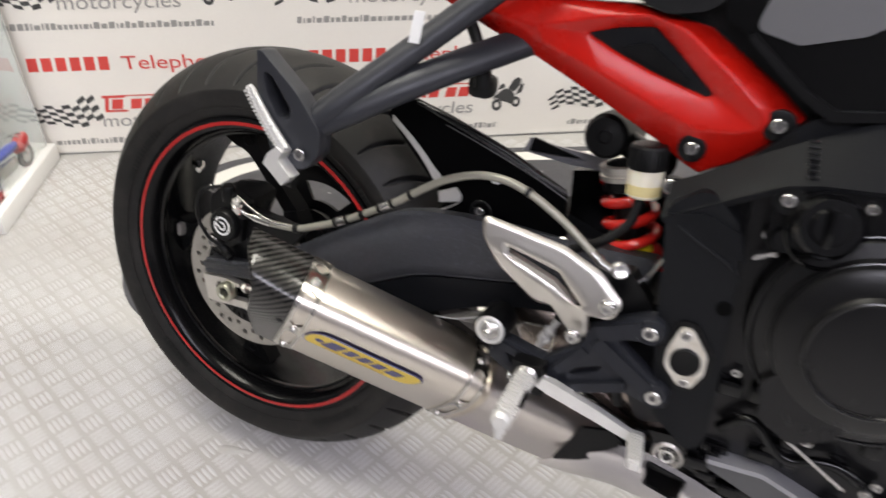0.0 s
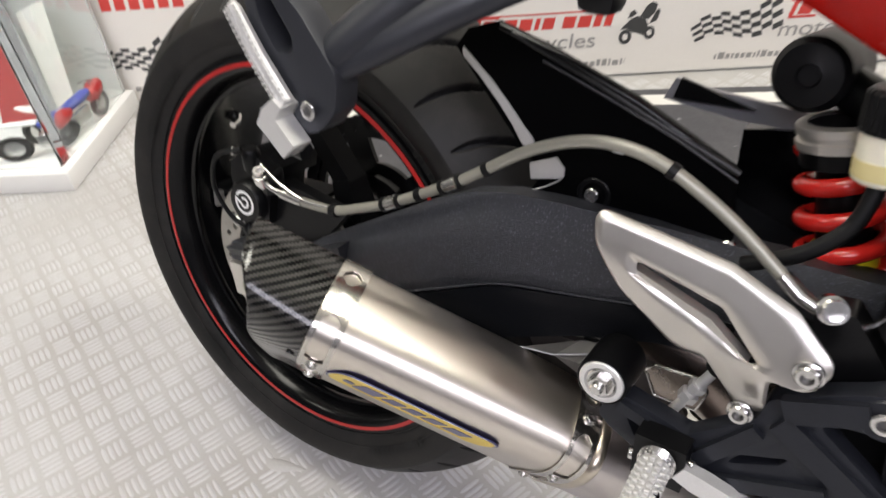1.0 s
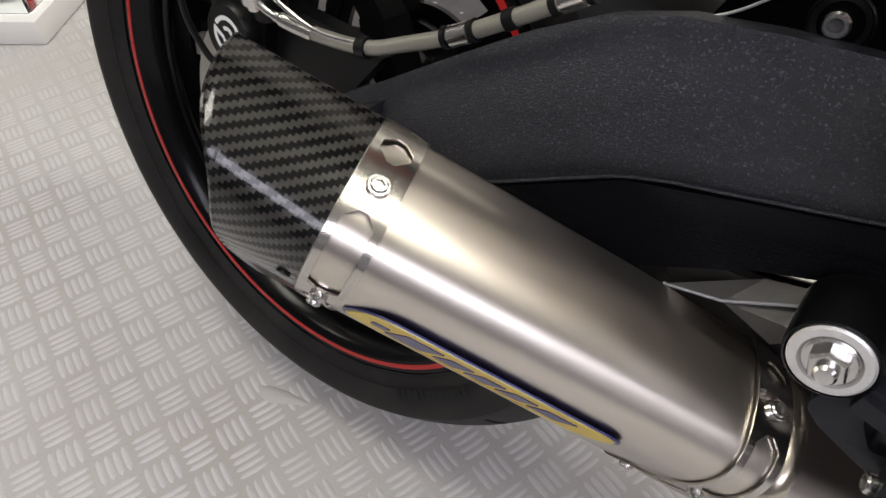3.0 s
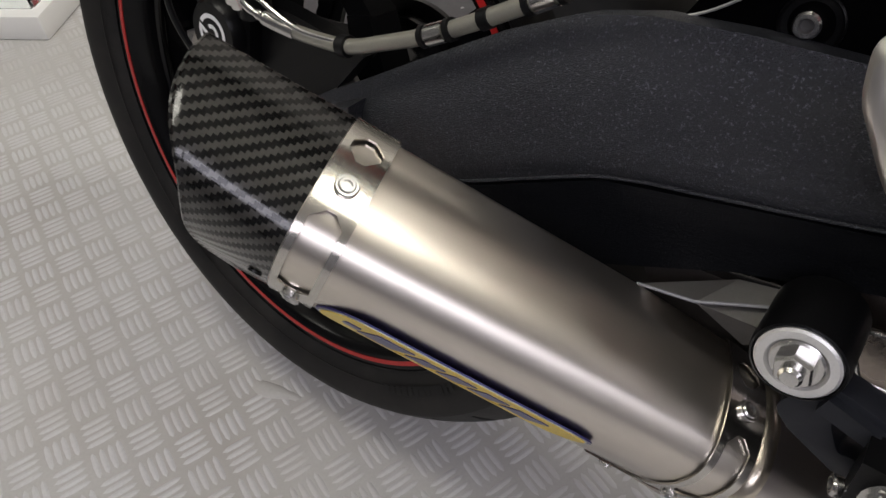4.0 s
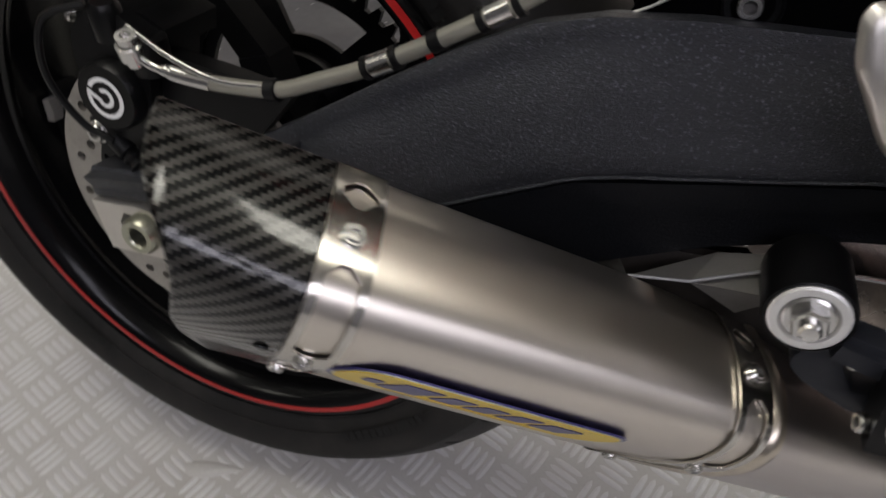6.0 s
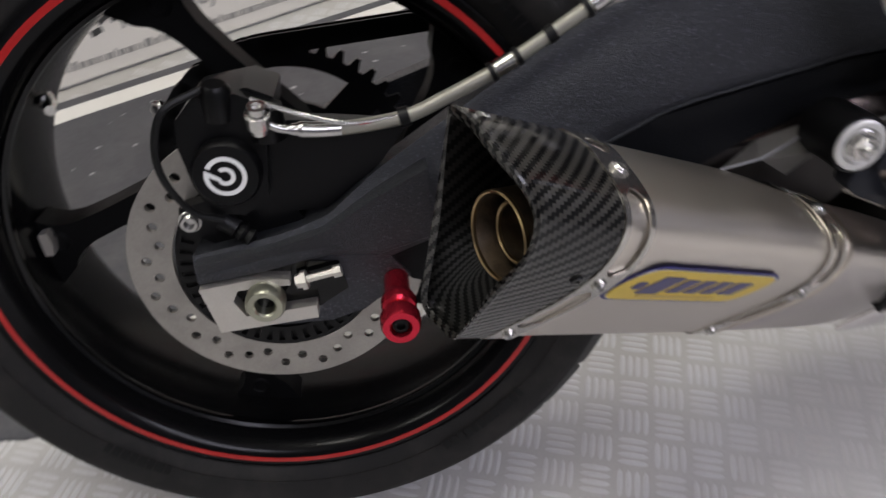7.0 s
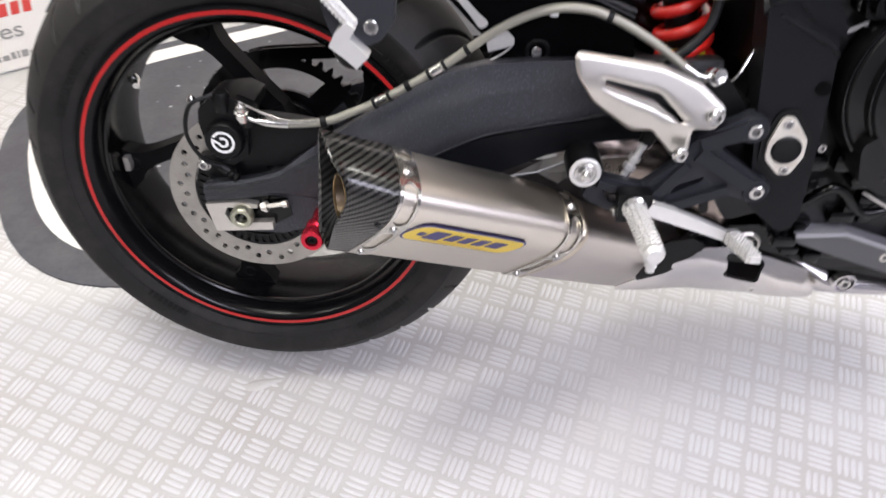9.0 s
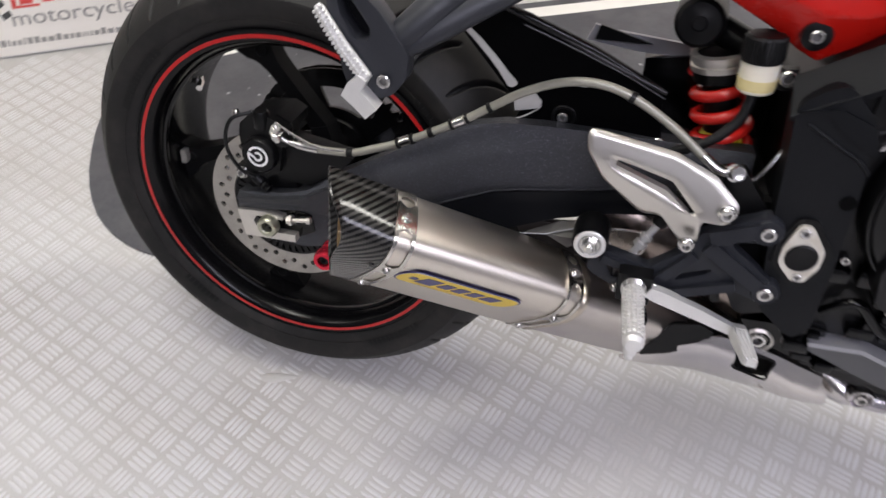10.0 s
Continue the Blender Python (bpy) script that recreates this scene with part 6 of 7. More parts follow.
bm = soften(box_loft([((0.476, -0.183, 0.049), 0.0070, 0.0050, run), ((0.490, -0.180, 0.043), 0.0086, 0.0055, run), ((0.540, -0.162, 0.016), 0.0078, 0.0050, run), ((0.582, -0.146, -0.009), 0.0062, 0.0045, run), ((0.592, -0.144, -0.014), 0.0060, 0.0045, run)]), 0.0018, 2)
pedal = part("brake_pedal", bm, CAST_ALLOY, bike, "silver cast rear brake pedal", 32)
tip_in, tip_out = Vector((0.590, -0.142, -0.011)), Vector((0.598, -0.211, 0.000))
rings = []
for t, a, b in ((0, 0.0070, 0.0085), (0.25, 0.0080, 0.0085), (0.8, 0.0072, 0.0062), (1.0, 0.0058, 0.0046)):
    c = tip_in.lerp(tip_out, t)
    rings.append([c + Vector((-a, 0, -b)), c + Vector((a, 0, -b)), c + Vector((a, 0, b)), c + Vector((-a, 0, b))])
bm = soften(loft(rings), 0.0016, 2)
for k in range(10):
    c = tip_in.lerp(tip_out, 0.16 + 0.085 * k)
    for q in range(3):
        block((0.0032, 0.0030, 0.0032), 0.0006, c + Vector(((q - 1) * 0.0045, 0, 0.0088 - 0.0026 * k / 9)), bm)
        block((0.0030, 0.0030, 0.0032), 0.0006, c + Vector((-0.0080 + 0.0012 * k / 9, 0, (q - 1) * 0.0042)), bm)
part("pedal_tip", bm, CAST_ALLOY, pedal, "ribbed pedal tip", 32)
bm = sweep([(0.452, -0.128, 0.052), (0.470, -0.128, 0.092), (0.488, -0.126, 0.130)], 0.0042, 12)
turned([(0, 0), (0.0078, 0), (0.0078, 0.007), (0.0045, 0.008), (0.0045, 0.011), (0.0072, 0.012), (0.0072, 0.018), (0, 0.018)], (0.459, -0.128, 0.068), (0.4, 0, 0.9), 6, bm)
part("push_rod", bm, CAST_ALLOY, pedal, "threaded steel push rod", 30)
part("rod_gaiter", sweep([(0.474, -0.127, 0.101), (0.482, -0.126, 0.119), (0.494, -0.125, 0.142)], [0.008, 0.010, 0.012], 16), RUBBER_SOFT, pedal, "black rubber gaiter", 40)
part("switch_lead", sweep(spline([(0.560, -0.12, 0.01), (0.555, -0.125, 0.035), (0.562, -0.12, 0.06)], 6), 0.006, 10), RUBBER_SOFT, pedal)

# passenger footrest hanger and rear subframe
tri = round_outline([(0.127, 0.368), (0.134, 0.3655), (0.176, 0.328), (0.205, 0.290), (0.203, 0.265), (0.190, 0.248), (0.168, 0.240), (0.149, 0.246), (0.141, 0.268), (0.127, 0.329)], [0.005, 0.005, 0.02, 0.02, 0.014, 0.014, 0.012, 0.010, 0.02, 0.02], 4)
hole = round_outline([(0.134, 0.347), (0.146, 0.341), (0.168, 0.311), (0.168, 0.299), (0.154, 0.298), (0.140, 0.319)], [0.004, 0.006, 0.01, 0.006, 0.008, 0.02], 4)
subframe = part("rear_subframe", soften(slotted_plate(tri, hole, -0.232, 0.024, lambda x, z: 0.06 * (x - 0.16)), 0.003, 2, 50), SUB_GREY, bike, "graphite passenger footrest hanger and subframe", 40)
part("hanger_backing", prism([(0.130, 0.350), (0.148, 0.346), (0.172, 0.312), (0.172, 0.294), (0.15, 0.292), (0.136, 0.318)], -0.211, -0.205, 0.001), PLATE_BLACK, subframe)
part("upper_tube", sweep(spline([(0.176, -0.222, 0.286), (0.215, -0.205, 0.324), (0.30, -0.150, 0.405), (0.40, -0.105, 0.500)], 6), [0.008, 0.011, 0.013, 0.0145, 0.0155, 0.016] + [0.0165] * 13, 16, None, 0.75), SUB_GREY, subframe, "", 40)
part("lower_tube", sweep(spline([(0.172, -0.222, 0.278), (0.236, -0.196, 0.322), (0.305, -0.155, 0.362), (0.385, -0.070, 0.404)], 6), [0.008, 0.011, 0.014, 0.016, 0.0175, 0.0185] + [0.019] * 13, 16, None, 0.7), SUB_GREY, subframe, "", 40)
part("cable_tag", prism([(0.279, 0.392), (0.291, 0.392), (0.296, 0.424), (0.284, 0.424)], -0.184, -0.1825, 0.0004), WHITE_INK, subframe, "white paper cable tag")
bm = sweep(spline([(0.30, -0.10, 0.43), (0.318, -0.10, 0.40), (0.335, -0.11, 0.37), (0.338, -0.11, 0.345)], 6), [0.007] * 12 + [0.010] * 7, 10)
part("lock_cable", bm, RUBBER_SOFT, subframe, "black cable and boot under the subframe")
part("cable_boot", block((0.030, 0.030, 0.026), 0.008, (0.335, -0.10, 0.345)), RUBBER_SOFT, subframe)
prg = bmesh.new()
a, c = Vector((0.1205, -0.240, 0.3285)), Vector((0.1675, -0.240, 0.2665))
d = (c - a).normalized()
sweep([a, a.lerp(c, 0.06), a.lerp(c, 0.5) + Vector((-0.0015, 0, -0.0012)), c], [0.0035, 0.0052, 0.0062, 0.0066], 8, prg)
for k in range(17):
    p = a.lerp(c, 0.05 + 0.93 * k / 16) + Vector((-0.0015, 0, -0.0012)) * math.sin(math.pi * k / 16)
    for q in (-1, 0, 1):
        w = Vector((-d.z, 0, d.x)) * (q * 0.0044) + Vector((0, -0.0058 + 0.0012 * abs(q), 0))
        block((0.0028, 0.0030, 0.0028), 0.0008, tuple(p + w), prg)
pass_peg = part("passenger_footrest", prg, CAST_ALLOY, bike, "silver ridged passenger footrest, folded up", 32)
foot = prism([(0.1455, 0.249), (0.152, 0.262), (0.163, 0.271), (0.171, 0.266), (0.165, 0.256), (0.1815, 0.240), (0.170, 0.2285), (0.156, 0.241)], -0.250, -0.232, 0.0015)
part("peg_knuckle", foot, CAST_ALLOY, pass_peg, "cast pivot of the footrest", 32)
bolt((0.183, -0.234, 0.263), 0.0068, pass_peg, (0, -1, 0), 0.0025, STEEL, "pivot_pin")
part("peg_spring", sweep(spline([(0.150, -0.228, 0.240), (0.158, -0.226, 0.228), (0.170, -0.226, 0.226)], 5), 0.007, 10), CAST_BLACK, pass_peg)

# red side frame cover: pressed facets between a rim, two ridges and a triangular window
EDGE, RIDGE, CREST, SILL, BROW = -0.090, -0.108, -0.112, -0.101, -0.098
rim_line = [(0.268, 0.431), (0.334, 0.404), (0.389, 0.384), (0.465, 0.351), (0.538, 0.317), (0.562, 0.302), (0.581, 0.294), (0.618, 0.317), (0.657, 0.340), (0.669, 0.359), (0.667, 0.368), (0.638, 0.391), (0.604, 0.413), (0.561, 0.439), (0.540, 0.443)]
ridge_line = [(0.275, 0.450), (0.337, 0.427), (0.398, 0.403), (0.463, 0.381), (0.526, 0.357), (0.572, 0.343), (0.606, 0.346), (0.624, 0.352), (0.630, 0.359)]
crest_line = [(0.390, 0.419), (0.459, 0.437), (0.503, 0.444), (0.539, 0.436), (0.587, 0.402), (0.623, 0.371)]
window_line = [(0.443, 0.418), (0.476, 0.428), (0.510, 0.433), (0.545, 0.405), (0.577, 0.378), (0.572, 0.374), (0.512, 0.391), (0.478, 0.403)]
brow_line = [(0.269, 0.464), (0.367, 0.446), (0.390, 0.446), (0.489, 0.452)]
bm = bmesh.new()
B, R, C, I, T = ([bm.verts.new((x, y, z)) for x, z in line] for line, y in ((rim_line, EDGE), (ridge_line, RIDGE), (crest_line, CREST), (window_line, SILL), (brow_line, BROW)))
for face in ((B[0], B[1], R[1], R[0]), (B[1], B[2], R[2], R[1]), (B[2], B[3], R[3], R[2]), (B[3], B[4], R[4], R[3]), (B[4], B[5], R[5], R[4]), (B[5], B[6], B[7], R[6], R[5]), (B[7], B[8], R[7], R[6]), (B[8], B[9], B[10], R[8], R[7]),
             (R[0], R[1], T[1], T[0]), (R[1], C[0], T[2], T[1]), (R[1], R[2], C[0]), (R[2], R[3], I[0], C[0]), (R[3], I[7], I[0]), (R[3], R[4], I[6], I[7]), (R[4], R[5], I[5], I[6]), (R[5], R[6], I[5]), (R[6], R[7], I[4], I[5]),
             (C[0], C[1], T[2]), (C[1], C[2], T[3], T[2]), (C[2], C[3], B[14], T[3]), (C[0], I[0], C[1]), (I[0], I[1], C[1]), (I[1], I[2], C[2], C[1]), (I[2], I[3], C[3], C[2]), (C[3], C[4], I[3]), (I[3], I[4], C[4]), (I[4], C[5], C[4]), (I[4], R[7], R[8], C[5]),
             (C[3], C[4], B[12], B[13], B[14]), (C[4], C[5], B[11], B[12]), (C[5], R[8], B[10], B[11])):
    bm.faces.new(face)
bmesh.ops.recalc_face_normals(bm, faces=bm.faces)
out = bmesh.ops.extrude_edge_only(bm, edges=[e for e in bm.edges if e.is_boundary])
bmesh.ops.translate(bm, vec=(0, 0.03, 0), verts=[v for v in out["geom"] if isinstance(v, bmesh.types.BMVert)])
soften(bm, 0.0045, 3, 6)
red = part("frame_cover", bm, RED_PAINT, bike, "satin red sculpted frame infill cover", 60)
part("cover_insert", prism(round_outline([(0.440, 0.420), (0.511, 0.436), (0.581, 0.378), (0.572, 0.371), (0.512, 0.388), (0.476, 0.401)], [0.004, 0.008, 0.004, 0.004, 0.01, 0.01], 4), -0.0985, -0.080, 0.002, None, 2), PLATE_BLACK, red, "black grained triangular insert", 32)
part("insert_panel", prism(round_outline([(0.474, 0.409), (0.507, 0.418), (0.565, 0.380), (0.514, 0.396)], [0.004] * 4, 3), -0.104, -0.096, 0.003), CAST_BLACK, red, "", 32)
for at, r in (((0.570, -0.1005, 0.322), 0.0105), ((0.6435, -0.1025, 0.360), 0.0115)):
    part("bolt_seat", turned([(0.0, -0.006), (r * 1.35, -0.006), (r * 1.35, 0.003), (r, 0.004), (0, 0.004)], at, (0, -1, 0), 28), CAST_BLACK, red, "", 30)
    bolt((at[0], at[1] - 0.003, at[2]), r * 0.66, red, (0, -1, 0), 0.004, STEEL)

# main frame
frame_plate = round_outline([(0.563, 0.272), (0.571, 0.221), (0.584, 0.124), (0.600, 0.033), (0.646, -0.002), (0.660, 0.020), (0.656, 0.094), (0.650, 0.174), (0.645, 0.216), (0.634, 0.268), (0.600, 0.300)], [0.02, 0.02, 0.02, 0.02, 0.02, 0.02, 0.02, 0.02, 0.02, 0.02, 0.02], 4)
main_frame = part("main_frame", prism(frame_plate, -0.152, -0.11, 0.005, None, 3), FRAME_GREY, bike, "grained black cast alloy main frame", 32)
beam = round_outline([(0.560, 0.262), (0.600, 0.298), (0.668, 0.372), (0.80, 0.420), (1.05, 0.47), (1.05, 0.385), (0.80, 0.352), (0.690, 0.328), (0.650, 0.280), (0.632, 0.262), (0.60, 0.262)], [0.012, 0.02, 0.03, 0.05, 0.01, 0.01, 0.05, 0.03, 0.02, 0.02, 0.02], 4)
part("frame_beam", prism(beam, -0.112, -0.08, 0.008, None, 3), PLATE_BLACK, main_frame, "", 32)
brow = [(0.5600, 0.288), (0.5841, 0.3017), (0.6177, 0.3234), (0.6577, 0.3466), (0.6790, 0.3581), (0.7264, 0.3834), (0.90, 0.43)]
crease = [(0.5600, 0.263), (0.5769, 0.2725), (0.6211, 0.2981), (0.6626, 0.3208), (0.6924, 0.3277), (0.7393, 0.3318), (0.90, 0.36)]
rows = [[(x, -0.118, z) for x, z in brow], [(x, -0.150, z) for x, z in crease], [(x, -0.153, z - 0.004) for x, z in crease], [(x + 0.004, -0.149, z - 0.010) for x, z in crease], [(x + 0.006, -0.120, z - 0.016) for x, z in crease]]
part("beam_facet", loft(list(zip(*rows)), True), PLATE_BLACK, main_frame, "", 32)
part("plate_crease", sweep(spline([(0.5783, -0.1515, 0.2550), (0.6094, -0.1522, 0.2388), (0.6341, -0.1522, 0.2260), (0.6470, -0.1510, 0.2130)], 6), 0.0022, 8), FRAME_GREY, main_frame)
for k in range(7):
    t = k / 6
    part("beam_notch", block((0.0085, 0.004, 0.0022), 0.0006, (0.677 + 0.004 * t, -0.120 - 0.029 * t, 0.3545 - 0.026 * t)), CAST_BLACK, main_frame)
part("beam_crease", prism([(0.566, 0.266), (0.602, 0.274), (0.636, 0.262), (0.648, 0.232), (0.612, 0.250), (0.594, 0.266)], -0.1555, -0.140, 0.006, None, 3), PLATE_BLACK, main_frame, "", 32)
part("frame_gusset", prism([(0.575, 0.26), (0.585, 0.29), (0.66, 0.36), (0.66, 0.10), (0.58, 0.10)], -0.115, 0.09, 0.01), CAST_BLACK, main_frame, "", 32)
part("frame_hole", turned([(0, 0.0), (0.0078, 0.0), (0.0078, 0.0012), (0, 0.0012)], (0.641, -0.1525, 0.180), (0, -1, 0), 24), BORE_SHADE, main_frame, "black disc for the shade in a bored hole", 30)
part("pivot_housing", prism(round_outline([(0.535, 0.150), (0.610, 0.155), (0.640, 0.02), (0.585, 0.0), (0.555, 0.05)], [0.015] * 5, 4), -0.128, 0.05, 0.006), ENGINE_BLACK, main_frame, "black swingarm pivot casting behind the footrest hanger", 32)
oval = round_outline([(0.606, 0.1525), (0.619, 0.1525), (0.6405, 0.124), (0.6415, 0.102), (0.631, 0.0785), (0.617, 0.0785), (0.5975, 0.099), (0.5965, 0.120)], [0.010, 0.010, 0.020, 0.016, 0.009, 0.009, 0.016, 0.020], 6)
part("pivot_gasket", prism(round_outline([(0.603, 0.156), (0.622, 0.156), (0.645, 0.125), (0.646, 0.100), (0.633, 0.0745), (0.615, 0.0745), (0.593, 0.098), (0.592, 0.121)], [0.012] * 8, 5), -0.1545, -0.150, 0.001), CAST_BLACK, main_frame, "", 32)
oval = [(0.6185 + (x - 0.6185) * 0.93, 0.1155 + (z - 0.1155) * 0.93) for x, z in oval]
pivot = part("pivot_plate", prism(oval, -0.1585, -0.153, 0.0015), PIVOT_CREAM, main_frame, "silver diamond-shaped swingarm pivot plate", 32)
part("pivot_cap", turned([(0, 0.0), (0.0162, 0.0), (0.0162, 0.0035), (0.0145, 0.005), (0.010, 0.0045), (0, 0.0045)], (0.619, -0.1565, 0.1115), (0, -1, 0), 36), CAST_BLACK, pivot, "dark round pivot cap", 32)
bolt((0.6135, -0.158, 0.1415), 0.0055, pivot, (0, -1, 0), 0.003, STEEL)
bolt((0.6225, -0.158, 0.0870), 0.0048, pivot, (0, -1, 0), 0.003, STEEL)
for at in ((0.668, -0.148, 0.3035),):
    part("bolt_seat", turned([(0, 0), (0.0145, 0), (0.0145, 0.003), (0, 0.003)], at, (0, -1, 0), 24), CAST_BLACK, main_frame)
    bolt((at[0], at[1] - 0.003, at[2]), 0.0068, main_frame, (0, -1, 0), 0.004, STEEL)

# engine
engine = part("engine_block", prism(round_outline([(0.64, -0.02), (0.64, 0.30), (0.72, 0.36), (1.05, 0.40), (1.05, -0.06), (0.72, -0.07)], [0.03] * 6, 4), -0.12, 0.12, 0.012, None, 3), ENGINE_BLACK, bike, "black engine block", 32)
cover_c = (0.775, 0.182)
part("clutch_cover", turned([(0, 0.062), (0.040, 0.062), (0.056, 0.060), (0.061, 0.052), (0.080, 0.050), (0.086, 0.046), (0.091, 0.032), (0.104, 0.028), (0.112, 0.018), (0.114, 0.0)], (cover_c[0], -0.125, cover_c[1]), (0, -1, 0), 64), ENGINE_BLACK, engine, "satin black round clutch cover", 34)
for radius, out in ((0.0885, -0.1655), (0.0585, -0.1865), (0.1085, -0.150)):
    ring = [(cover_c[0] + radius * math.cos(a), out, cover_c[1] + radius * math.sin(a)) for a in ring_of(72)]
    part("cover_bead", sweep(ring + ring[:1], 0.0018, 8), GLOSS_ENAMEL, engine, "glossy machined bead on the cover", 40)
part("cover_spout", prism(round_outline([(0.690, 0.125), (0.700, 0.080), (0.735, 0.062), (0.775, 0.085), (0.775, 0.13), (0.73, 0.15)], [0.015] * 6, 4), -0.172, -0.12, 0.01, None, 3), ENGINE_BLACK, engine, "", 34)
part("filler_neck", turned([(0, 0.03), (0.016, 0.03), (0.018, 0.026), (0.026, 0.026), (0.031, 0.020), (0.031, 0.0), (0.036, -0.004)], (0.705, -0.135, 0.284), (0.1, -1, 0.2), 40), GLOSS_BLACK, engine, "gloss black oil filler cap", 30)
part("filler_grip", block((0.006, 0.012, 0.036), 0.002, (0.707, -0.168, 0.290)), GLOSS_BLACK, engine)
part("cam_housing", prism(round_outline([(0.655, 0.30), (0.70, 0.322), (0.78, 0.335), (1.05, 0.34), (1.05, 0.25), (0.85, 0.27), (0.75, 0.26), (0.66, 0.25)], [0.01] * 8, 3), -0.150, -0.10, 0.006), GLOSS_BLACK, engine, "", 34)
for x, y, z in ((0.735, -0.152, 0.312), (0.660, -0.135, 0.262), (0.668, -0.135, 0.288), (0.745, -0.150, 0.075), (0.83, -0.13, 0.02), (0.672, -0.125, 0.10), (0.685, -0.125, 0.045)):
    bolt((x, y, z), 0.0052, engine, (0, -1, 0), 0.005, STEEL)
part("hose_stub", turned([(0, 0), (0.011, 0), (0.011, 0.02), (0.0135, 0.021), (0.0135, 0.027), (0.011, 0.028), (0.011, 0.04), (0, 0.04)], (0.666, -0.118, 0.262), (0.2, -1, 0.1), 18), GLOSS_BLACK, engine, "", 30)
part("cover_recess", prism(round_outline([(0.683, 0.166), (0.703, 0.175), (0.702, 0.140)], [0.003] * 3, 3), -0.1565, -0.150, 0.0006), BORE_SHADE, engine, "black plate for the shade in a triangular recess")
part("wire_clip", prism([(0.653, 0.232), (0.655, 0.238), (0.672, 0.246), (0.674, 0.240), (0.668, 0.240), (0.659, 0.234)], -0.136, -0.130, 0.001), STEEL, engine, "bright bent wiring clip")
part("filler_ring", turned([(0.0325, 0.0), (0.035, 0.0), (0.0355, 0.004), (0.0335, 0.006), (0.0315, 0.004)], (0.705, -0.150, 0.280), (0.1, -1, 0.2), 40, None, True), GLOSS_BLACK, engine)
for x, y, z in ((0.754, -0.142, 0.054), (0.8206, -0.142, 0.0145)):
    bolt((x, y, z), 0.0052, engine, (0, -1, 0), 0.005, STEEL)
rng = random.Random(11)
for k in range(26):
    x, z = rng.uniform(0.66, 0.82), rng.uniform(-0.05, 0.085)
    part("casting_lug", block((rng.uniform(0.012, 0.03), 0.02, rng.uniform(0.008, 0.024)), 0.003, (x, -0.118 - rng.uniform(0.0, 0.012), z)), GLOSS_BLACK, engine, "", 34)
part("oil_line", sweep(spline([(0.67, -0.13, 0.03), (0.70, -0.138, 0.055), (0.74, -0.135, 0.02), (0.79, -0.135, 0.03), (0.86, -0.13, -0.01)], 8), 0.006, 10), GLOSS_BLACK, engine)
part("gear_rod", sweep([(0.728, -0.142, 0.052), (0.800, -0.146, 0.012)], 0.0016, 8), ZINC, engine, "thin bright linkage rod")
panel = round_outline([(0.668, -0.008), (0.725, -0.005), (0.79, -0.026), (1.0, -0.075), (1.0, -0.13), (0.80, -0.064), (0.745, -0.046), (0.672, -0.020)], [0.004, 0.01, 0.02, 0.01, 0.01, 0.02, 0.02, 0.004], 4)
belly = part("belly_pan", prism(panel, -0.142, -0.120, 0.004, None, 2), PAN_GREY, bike, "graphite belly pan panel with a silver upper edge", 32)
part("pan_edge", prism(round_outline([(0.668, -0.007), (0.726, -0.003), (0.79, -0.024), (1.0, -0.073), (1.0, -0.079), (0.79, -0.030), (0.727, -0.009), (0.670, -0.013)], [0.002, 0.01, 0.02, 0.002, 0.002, 0.02, 0.01, 0.002], 4), -0.1435, -0.119, 0.0015), SILVER_PAINT, belly, "silver upper edge", 32)
bolt((0.783, -0.142, -0.038), 0.0062, belly, (0, -1, 0), 0.0015, ZINC)
part("belly_filler", prism([(0.60, -0.02), (0.66, -0.015), (0.745, -0.05), (0.80, -0.07), (1.0, -0.115), (1.0, -0.126), (0.72, -0.078), (0.62, -0.045)], -0.108, -0.05, 0.004), GLOSS_BLACK, belly, "", 32)

# tank and seat
part("tank_filler", prism([(0.50, 0.452), (0.56, 0.50), (0.72, 0.50), (0.72, 0.34), (0.672, 0.345), (0.62, 0.38), (0.55, 0.43)], -0.084, 0.08, 0.006, None, 2), CAST_BLACK, bike, "black plastic filler under the tank", 32)
tank = [(0.574, 0.450), (0.594, 0.441), (0.650, 0.398), (0.680, 0.380), (0.76, 0.390), (0.90, 0.44), (1.05, 0.50), (1.05, 0.66), (0.62, 0.60), (0.56, 0.50)]
fuel = part("fuel_tank", prism(round_outline(tank, [0.01, 0.02, 0.02, 0.015, 0.03, 0.03, 0.02, 0.03, 0.03, 0.03], 4), -0.118, 0.118, 0.014, None, 4), GLOSS_BLACK, bike, "black fuel tank, the glare at its knee put in as grey", 32)
# glare on the black tank, put in as a grey panel
part("knee_glare_panel", prism(round_outline([(0.600, 0.446), (0.640, 0.437), (0.690, 0.452), (0.78, 0.515), (1.0, 0.60), (0.80, 0.62), (0.62, 0.53)], [0.01, 0.02, 0.02, 0.03, 0.02, 0.03, 0.02], 4), -0.128, -0.112, 0.006, None, 3), KNEE_GLARE, fuel, "knee panel, glare on black put in as grey", 32)
part("tank_edge", prism(round_outline([(0.596, 0.436), (0.652, 0.393), (0.682, 0.375), (0.80, 0.395), (0.80, 0.404), (0.686, 0.385), (0.656, 0.400), (0.600, 0.443)], [0.004, 0.01, 0.01, 0.004, 0.004, 0.01, 0.01, 0.004], 4), -0.124, -0.108, 0.003, None, 2), CAST_BLACK, fuel, "", 32)
seat = round_outline([(0.30, 0.50), (0.42, 0.482), (0.482, 0.460), (0.520, 0.447), (0.556, 0.455), (0.585, 0.480), (0.60, 0.56), (0.30, 0.58)], [0.02, 0.03, 0.03, 0.03, 0.02, 0.02, 0.04, 0.04], 4)
